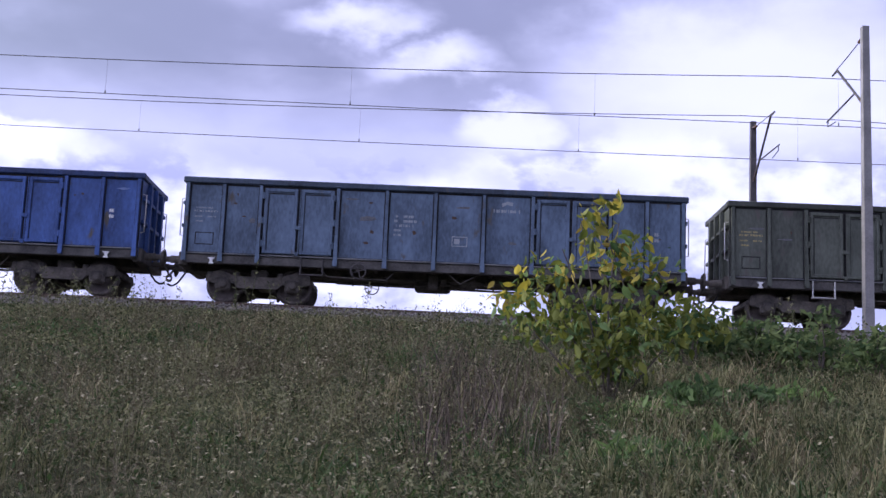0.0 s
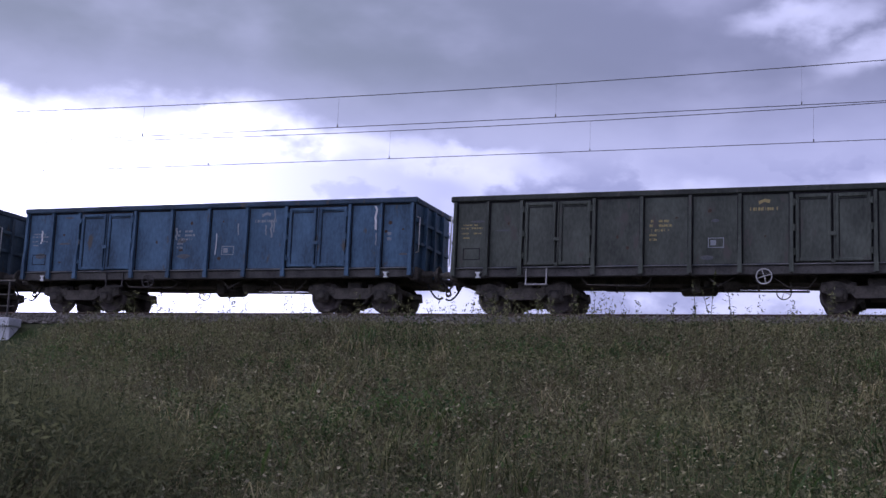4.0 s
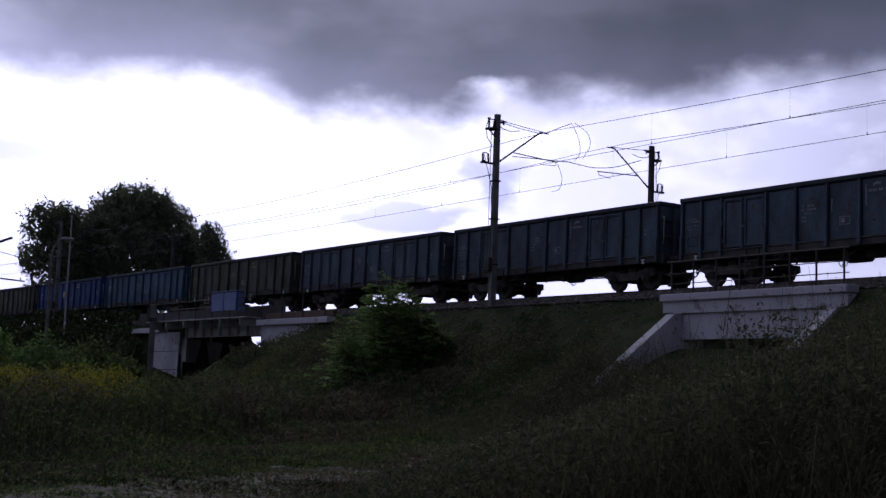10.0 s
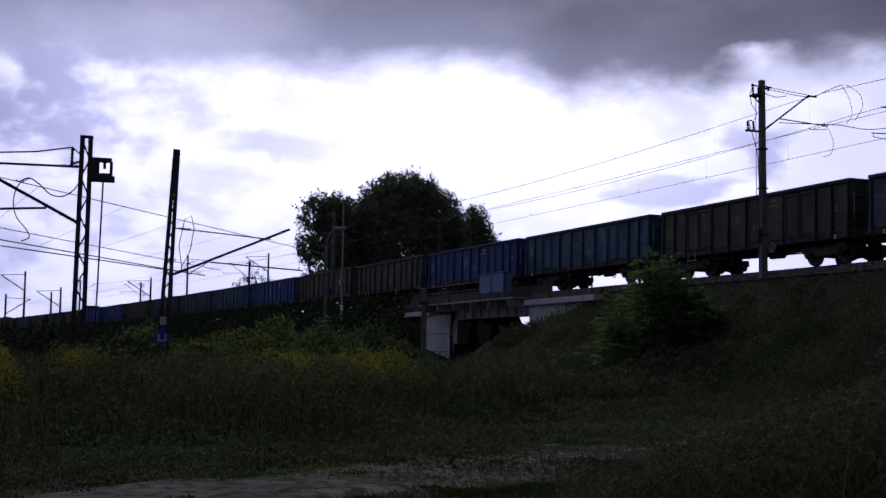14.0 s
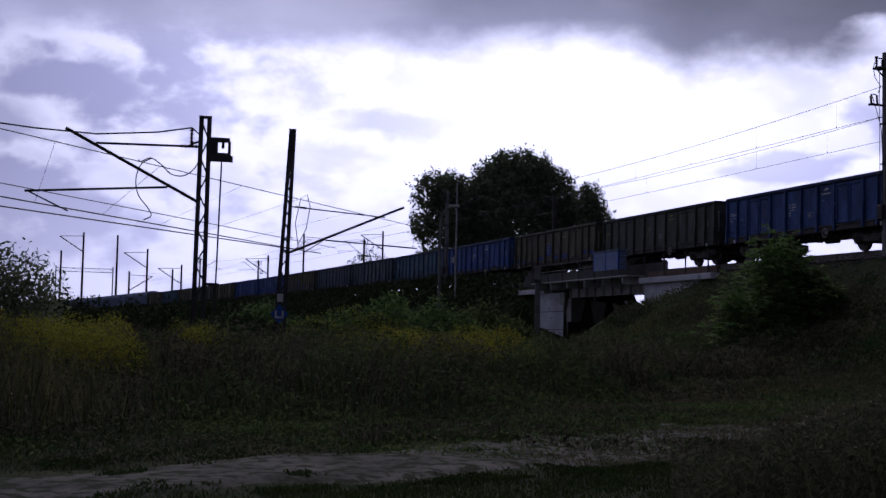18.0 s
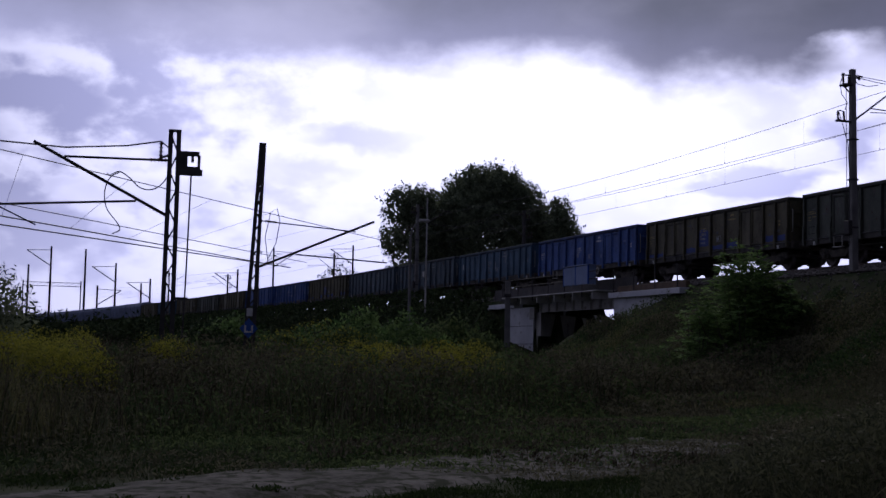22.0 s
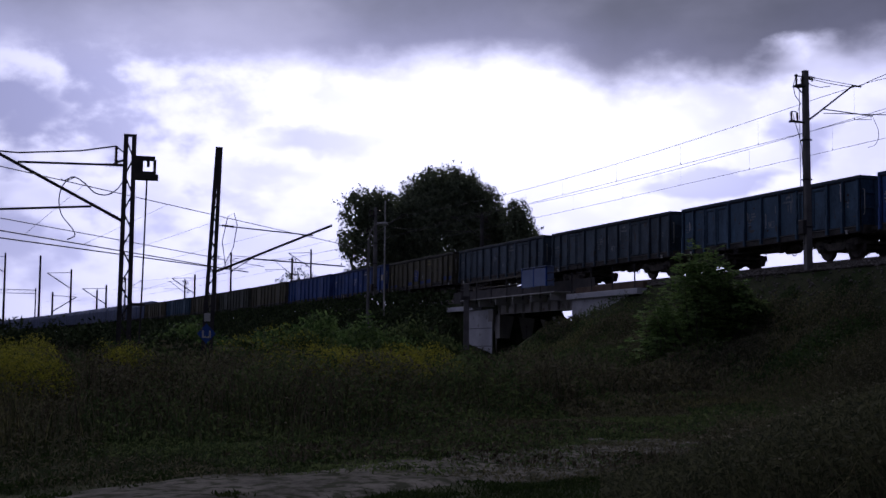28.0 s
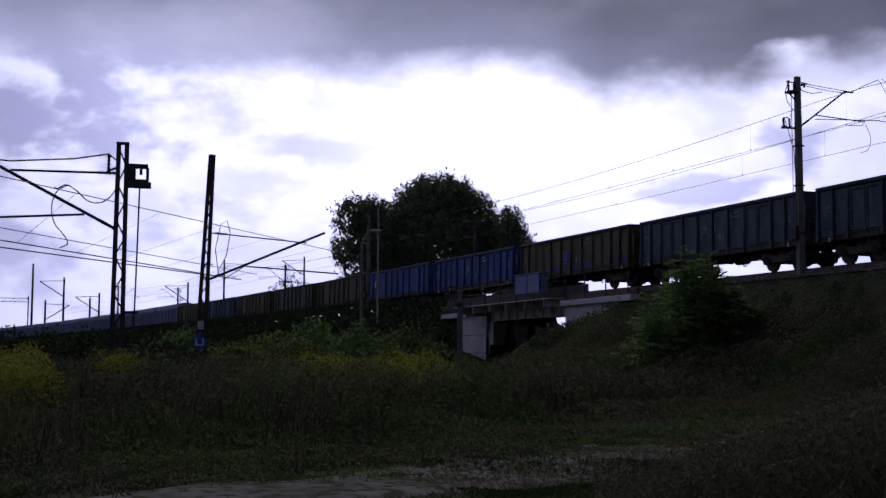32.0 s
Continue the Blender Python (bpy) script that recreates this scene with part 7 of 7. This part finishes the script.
    for sd, n, mat, h0, wd, lab in ((61, 500, "grass", 0.34, 0.006, "grey-green grass tussocks on the bank"), (62, 320, "straw", 0.40, 0.0055, "bleached dry grass tussocks on the bank"),
                                    (63, 300, "green", 0.30, 0.008, "fresh green grass tussocks on the bank")):
        x, y, s, q = scatter(sd, n * 2, (-23, 14), (6.5, 29.4), lambda s, q, u: in_view(s, q) & (patch(s, q, 3.3, sd) + 1.5 * u > 0.75 + 0.55 * smooth(3, -3, s)))
        tussocks(("grass_tussocks", "dry_tussocks", "green_tussocks")[sd - 61], x, y, (h0 + 0.25 * r.rand(len(x))) * np.where(q > 28, 0.5, 1), wd, 26, M[mat], sd, lab)
    x, y = fan(7, 900, -3.6, 2.8, 13.0, 20.0, lambda x, y, u: lumps(x, y, 0.8, 5) + u > 0.4)
    blades("russet_weeds", x, y, 0.55 + 0.65 * r.rand(len(x)), 0.006, M["russet"], 8, 0.55, label="clump of russet dead weed stalks", category="weeds")
    x, y, s, q = scatter(9, 5000, (-22, 8), (7, 27), lambda s, q, u: in_view(s, q) & (np.degrees(np.arctan2(-s, q)) > -6 + 12 * u) & (patch(s, q, 2.0, 21) + u > 0.1))
    umbels("seed_heads", x, y, 0.3 + 0.35 * r.rand(len(x)), 0.019, 10, "pale flat seed heads of wild carrot")
    # tall weeds close to the camera beside the path
    crest = lambda az: np.interp(az, [30, 36, 40, 44, 48, 52, 56, 60, 64], [0.07, 0.07, 0.066, 0.05, 0.028, 0.0, -0.025, -0.055, -0.085])
    for sd, n, wd, mat, nm, lab in ((11, 14000, 0.006, "near", "near_weeds", "tall dark weeds beside the path"), (12, 700, 0.005, "straw", "near_straw", "dry stalks among the tall weeds"), (18, 5000, 0.005, "plume", "near_plumes", "brown seeding stalks among the tall weeds")):
        x, y = fan(sd, n, 29, 64, 9.0, 15.5, lambda x, y, u: (off_road(x, y) > 2.2) & (smooth(29, 43, bearing(x, y)) > u))
        d, az = np.hypot(x, y), np.degrees(np.arctan2(-x, y))
        h = np.clip(EYE + crest(az) * d - ground(x, y), 0.15, 2.2) * (0.35 + 0.65 * smooth(29, 42, az))
        blades(nm, x, y, h * (0.4 + 0.5 * r.rand(len(x))), wd, M[mat], sd + 50, 0.8, label=lab, category="weeds")
    x, y = fan(13, 130000, 29, 65, 9.0, 15.5, lambda x, y, u: (off_road(x, y) > 2.2) & (smooth(29, 43, bearing(x, y)) > u))
    d, az = np.hypot(x, y), np.degrees(np.arctan2(-x, y))
    h = np.clip(EYE + crest(az) * d - ground(x, y), 0.15, 2.2) * (0.35 + 0.65 * smooth(29, 42, az))
    foliage("near_leaves", x, y, h * 0.88, 0.026, M["near"], 52, "dense brownish dark leaves of the tall weeds beside the path", long=2.6)
    x, y = fan(14, 700, 40, 60, 9.5, 15.0, lambda x, y, u: off_road(x, y) > 2.4)
    d, az = np.hypot(x, y), np.degrees(np.arctan2(-x, y))
    umbels("near_seed_heads", x, y, np.clip(EYE + crest(az) * d - ground(x, y), 0.2, 2) * (0.6 + 0.35 * r.rand(len(x))), 0.018, 14, "pale seed heads among the tall weeds")
    x, y = fan(15, 130, 40.0, 45.6, 11, 12.6)
    h = (EYE + 0.078 * np.hypot(x, y) - ground(x, y)) * (0.65 + 0.35 * r.rand(len(x)))
    blades("mugwort", x, y, h, 0.007, M["near"], 16, 0.22, label="tall dark mugwort stems in seed", category="weeds")
    k = r.randint(0, len(x), 6500)
    z = ground(x[k], y[k]) + h[k] * (0.45 + 0.55 * r.rand(len(k)))
    v, f = leaves(r, np.stack([x[k] + 0.08 * r.randn(len(k)), y[k] + 0.08 * r.randn(len(k)), z], -1), np.full(len(k), 0.028), 1.8, 0.0)
    tagged(new("mugwort_leaves", raw("mugwort_leaves", v, f, M["near"])), "small dark leaves and seed of mugwort", "weeds", kind="stuff")
    x, y = fan(121, 420, 34.5, 47.0, 10.8, 13.6, lambda x, y, u: lumps(x, y, 0.7, 8) + u > 0.35)
    d, az = np.hypot(x, y), bearing(x, y)
    rise = np.interp(az, [34, 37, 40, 43, 46, 48], [0.02, 0.05, 0.072, 0.085, 0.06, 0.02])
    branched("tall_tangle", x, y, np.clip(EYE + rise * d - ground(x, y), 0.3, 2.4) * (0.6 + 0.4 * r.rand(len(x))), 0.16, 12, 0.013, M["near"], M["near"], 122, "dark tangled weed tops beside the path")
    # slopes further along
    x, y, s, q = scatter(17, 42000, (-62, -32.3), (19, 30.6), lambda s, q, u: bridge_free(s, q) & (lumps(s, q, 1.5, 5) + u > 0.55))
    blades("slope_grass", x, y, (0.12 + 0.25 * r.rand(len(x))) * np.where(q > 28.9, 0.35, 1), 0.014, M["slope"], 18, 0.9, label="thin grass tufts on the embankment slope")
    x, y, s, q = scatter(19, 12000, (-62, -32.3), (17, 29.6), lambda s, q, u: bridge_free(s, q) & (lumps(s, q, 2.0, 9) > 0.3))
    foliage("slope_weeds", x, y, (0.15 + 0.5 * r.rand(len(x))) * np.where(q > 28.5, 0.2, 1), 0.09, M["green"], 20, "green weed patches on the embankment slope")
    x, y, s, q = scatter(81, 30000, (-62, -32.3), (17, 30.0), lambda s, q, u: bridge_free(s, q) & (lumps(s, q, 1.8, 27) + u > 0.4))
    foliage("slope_herbs", x, y, 0.08 + 0.16 * r.rand(len(x)), 0.06, M["slope"], 82, "pale low herbs on the embankment slope")
    x, y, s, q = scatter(83, 30000, (-66, -33), (13, 28.6), lambda s, q, u: bridge_free(s, q) & (lumps(s, q, 2.4, 37) + 0.5 * lumps(s, q, 0.9, 6) + 0.6 * u > 0.45))
    tall = np.clip(0.35 + 0.5 * lumps(s, q, 2.4, 37), 0.15, 0.9) * np.where(q > 27, 0.5, 1)
    blades("slope_stalks", x, y, tall * (0.5 + 0.7 * r.rand(len(x))), 0.009, M["plume"], 84, 0.6, label="brown weed stalks on the embankment slope", category="weeds")
    foliage("slope_mounds", x, y, tall * 0.9, 0.07, M["field_leaf"], 85, "rounded weed mounds on the embankment slope")
    x, y, s, q = scatter(111, 120000, (-62, -33.2), (15.5, 29.3), lambda s, q, u: bridge_free(s, q))
    top = mound_top(s, q, 8, 120, (-62, -34), (15.5, 28.6), (0.7, 1.7), (0.35, 1.1))
    hue = mound_top(s, q, 9, 46, (-62, -34), (15.5, 28.6), (0.8, 1.8), (0.5, 1.0))
    for nm, ok, mat, sz, lab in (("slope_scrub", (top > 0.2) & (hue < 0.3), "brownish", 0.06, "rounded brown weed mounds on the embankment slope"), ("slope_greens", (top > 0.2) & (hue >= 0.3), "green", 0.07, "leafy green mounds on the embankment slope")):
        foliage(nm, x[ok], y[ok], top[ok], sz, M[mat], 112, lab, long=2.2)
    x, y, s, q = scatter(116, 26000, (-46, -32.6), (26.6, 30.6), lambda s, q, u: lumps(s, q, 1.0, 44) + 0.5 * lumps(s, q, 0.4, 3) > 0.45)
    foliage("shoulder_greens", x, y, 0.12 + 0.3 * np.clip(lumps(s, q, 1.0, 44), 0, 1), 0.05, M["green"], 117, "fresh green clumps on the bare shoulder")
    x, y, s, q = scatter(113, 9000, (-33.6, -24.6), (20.5, 28.6), lambda s, q, u: u < smooth(29.5, 26.0, q))
    top = 0.3 + 0.55 * np.clip(lumps(s, q, 0.9, 4) + 0.4, 0, 1)
    foliage("verge_scrub", x, y, top, 0.045, M["brownish"], 114, "brown weeds before the underpass", long=2.2)
    wx, wy, ws, wq = scatter(118, 16000, (-33.4, -27.5), (24.0, 28.4), lambda s, q, u: u < smooth(28.6, 27.4, q))
    foliage("wing_scrub", wx, wy, 0.75 + 0.35 * lumps(ws, wq, 0.8, 6), 0.045, M["brownish"], 119, "waist-high brown weeds over the foot of the wing wall", long=2.2)
    k = np.random.RandomState(3).rand(len(wx)) < 0.03
    branched("wing_seed_heads", wx[k], wy[k], 0.9 + 0.5 * np.random.RandomState(5).rand(k.sum()), 0.14, 8, 0.02, M["near"], M["umbel"], 120, "pale seed heads over the foot of the wing wall")
    k = np.random.RandomState(3).rand(len(x)) < 0.12
    branched("verge_seed_heads", x[k], y[k], top[k] * 1.3, 0.12, 7, 0.018, M["near"], M["plume"], 115, "dry seed heads before the underpass")
    x, y, s, q = scatter(21, 36000, (-150, -62), (15, 30.6), lambda s, q, u: bridge_free(s, q))
    foliage("far_slope_growth", x, y, 0.3 + 0.7 * np.clip(lumps(s, q, 3, 4) + 0.5, 0, 1), 0.2, M["scrub"], 22, "rough dark growth on the far embankment slope")
    x, y, s, q = scatter(65, 80000, (-82, -33), (12, 30.7), lambda s, q, u: ~((s > -76.5) & (s < -61.5) & (q > 24)) & ~((s > -33) & (q > 23)) & (s < -44 - 12 * u))
    foliage("slope_cover", x, y, 0.12 + 0.3 * np.clip(lumps(s, q, 2.2, 31) + 0.4, 0, 1), 0.085, M["field_leaf"], 66, "dark low growth over the embankment slope")
    x, y, s, q = scatter(67, 42000, (-330, -80.0), (29.0, 31.6))
    foliage("crest_growth", x, y, np.where(s < -84, 1.15, 0.9) + 0.3 * lumps(s, q, 2.0, 3), 0.16, M["scrub"], 68, "scrubby growth along the edge of the line")
    # single tall weeds that stand out against the train
    x, y, s, q = scatter(69, 260, (-24, 9), (25.5, 30.0), lambda s, q, u: lumps(s, q, 2.2, 9) + u > 0.5)
    h = 0.55 + 0.6 * r.rand(len(x))
    blades("tall_weeds", x, y, h, 0.006, M["weed"], 70, 0.2, label="single tall weeds on the crest of the bank", category="weeds")
    k = r.randint(0, len(x), 5200)
    z = ground(x[k], y[k]) + h[k] * (0.25 + 0.75 * r.rand(len(k)))
    v, f = leaves(r, np.stack([x[k] + 0.05 * r.randn(len(k)), y[k] + 0.05 * r.randn(len(k)), z], -1), np.full(len(k), 0.036), 2.0, 0.3)
    tagged(new("tall_weed_leaves", raw("tall_weed_leaves", v, f, M["weed"])), "leaves and seed of the tall weeds", "weeds", kind="stuff")
    # the low field to the left
    x, y = fan(23, 170000, 52, 98, 11, 28, lambda x, y, u: off_road(x, y) > 1.3 + 0.9 * u)
    blades("short_grass", x, y, 0.03 + 0.09 * r.rand(len(x)), 0.009, M["turf"], 24, 0.9, label="short trodden grass beside the dirt track")
    x, y = fan(43, 150000, 58, 98, 11, 27, lambda x, y, u: (off_road(x, y) < 2.6) & (0.8 * lumps(x, y, 0.55, 3) + 0.5 * lumps(x, y, 1.3, 8) + 0.35 * off_road(x, y) > 0.90 + 0.3 * (u - 0.5)))
    blades("track_grass", x, y, 0.02 + 0.035 * r.rand(len(x)), 0.012, M["turf"], 44, 0.8, lift=ground(x, y) + 0.085, label="grass patches growing in the dirt track")
    front = lambda x, y: np.interp(bearing(x, y), [50, 64, 70, 77, 89, 98], [46, 36, 30, 24.5, 18.5, 17.5]) - 2.0 * lumps(x, y, 3.1, 9)
    deep = lambda x, y: (0.12 + smooth(0, 7, np.hypot(x, y) - front(x, y)) * (0.55 + 0.18 * lumps(x, y, 1.7, 17) + mound_top(x, y, 12, 260, (-54, -18), (-8, 26), (0.9, 2.4), (0.5, 1.35))))
    x, y = fan(25, 15000, 48, 99, 17, 54, lambda x, y, u: below_bank(x, y))
    blades("field_weeds", x, y, deep(x, y) * (0.5 + 0.6 * r.rand(len(x))), 0.02, M["field"], 26, 0.5, label="dense waist-high weeds of the low field", category="weeds")
    x, y = fan(27, 190000, 48, 99, 17, 54, lambda x, y, u: below_bank(x, y))
    hue = lumps(x, y, 4.1, 13) + 0.7 * lumps(x, y, 1.5, 23)
    top = deep(x, y)
    for nm, ok, mat, lab in (("field_leaves", hue < 0.15, "field_leaf", "dark leafy growth of the low field"), ("field_scrub", hue >= 0.15, "brownish", "brown seeding weeds of the low field")):
        foliage(nm, x[ok], y[ok], top[ok], 0.035 + 0.05 * smooth(22, 42, np.hypot(x[ok], y[ok])), M[mat], 28, lab, long=2.2)
    x, y = fan(71, 22000, 50, 99, 19, 50, lambda x, y, u: below_bank(x, y) & (lumps(x, y, 3.1, 6) + 0.9 * u > 0.3))
    blades("seed_plumes", x, y, deep(x, y) * (0.75 + 0.5 * r.rand(len(x))) + 0.1, 0.009, M["plume"], 72, 0.35, label="brown seeding stalks over the weeds", category="weeds")
    k = r.randint(0, len(x), 26000)
    top = ground(x[k], y[k]) + deep(x[k], y[k]) * (0.6 + 0.5 * r.rand(len(k)))
    v, f = leaves(r, np.stack([x[k] + 0.1 * r.randn(len(k)), y[k] + 0.1 * r.randn(len(k)), top], -1), np.full(len(k), 0.05), 1.8, 0.0)
    tagged(new("plume_heads", raw("plume_heads", v, f, M["plume"])), "fuzzy brown seed heads over the weeds", "weeds", kind="stuff")
    x, y = fan(73, 6000, 87, 99, 22, 28, lambda x, y, u: smooth(88, 95, bearing(x, y)) + 0.3 * lumps(x, y, 1.1, 4) > u)
    blades("reed_grass", x, y, (0.8 + 0.8 * r.rand(len(x))) * (0.85 + 0.3 * lumps(x, y, 1.6, 2)), 0.006, M["slope"], 74, 0.5, label="tall pale grass at the edge of the field")
    spots = [fan(29, 26, 72.0, 78.5, 36, 44), fan(31, 22, 89.0, 97, 28, 34), fan(33, 6, 78.8, 80.6, 44, 50), fan(35, 5, 85.2, 87.0, 38, 42)]
    cx, cy = np.concatenate([p[0] for p in spots]), np.concatenate([p[1] for p in spots])
    k = r.randint(0, len(cx), 42000)
    rad, ang = np.sqrt(r.rand(len(k))), 6.28 * r.rand(len(k))
    wide, tall = 0.6 + 0.5 * np.random.RandomState(9).rand(len(cx)), 1.5 + 0.55 * np.random.RandomState(8).rand(len(cx))
    x, y = cx[k] + wide[k] * rad * np.cos(ang), cy[k] + wide[k] * rad * np.sin(ang)
    top = ground(x, y) + tall[k] * (0.55 + 0.45 * np.sqrt(1 - rad ** 2)) - 0.4 * r.rand(len(k)) ** 2 + 0.06 * r.randn(len(k))
    v, f = leaves(r, np.stack([x, y, top], -1), np.full(len(x), 0.042), 1.8, 0.0)
    tagged(new("goldenrod", raw("goldenrod", v, f, M["gold"])), "patches of yellow goldenrod in the field", "wildflowers", kind="stuff")


build_grass()


# ---- what moves ----
def motions():
    ts, ss = [p[0] for p in TRAIN], [p[1] for p in TRAIN]
    for k, wg in WAGONS:
        rows = []
        for t, s0 in TRAIN:
            s = s0 + PITCH * k
            rows.append((t, on_track(s, NEAR, rail_z(s))))
        walk(wg, rows)
    # the wheels of the wagons that pass close by roll on the rail
    steps = [0.1 * i for i in range(321)]
    rolled = [(t, math.degrees(float(np.interp(t, ts, ss)) / 0.46)) for t in steps]
    for k, wg in WAGONS[:12]:
        for bogie in (c for c in wg.children if c.name.startswith("bogie")):
            for axle in (c for c in bogie.children if c.name.startswith("wheelset")):
                p = axle.matrix_basis.translation.copy()
                walk(axle, [(t, pose(p.x, p.y, p.z, 0, a, 0)) for t, a in rolled])


motions()
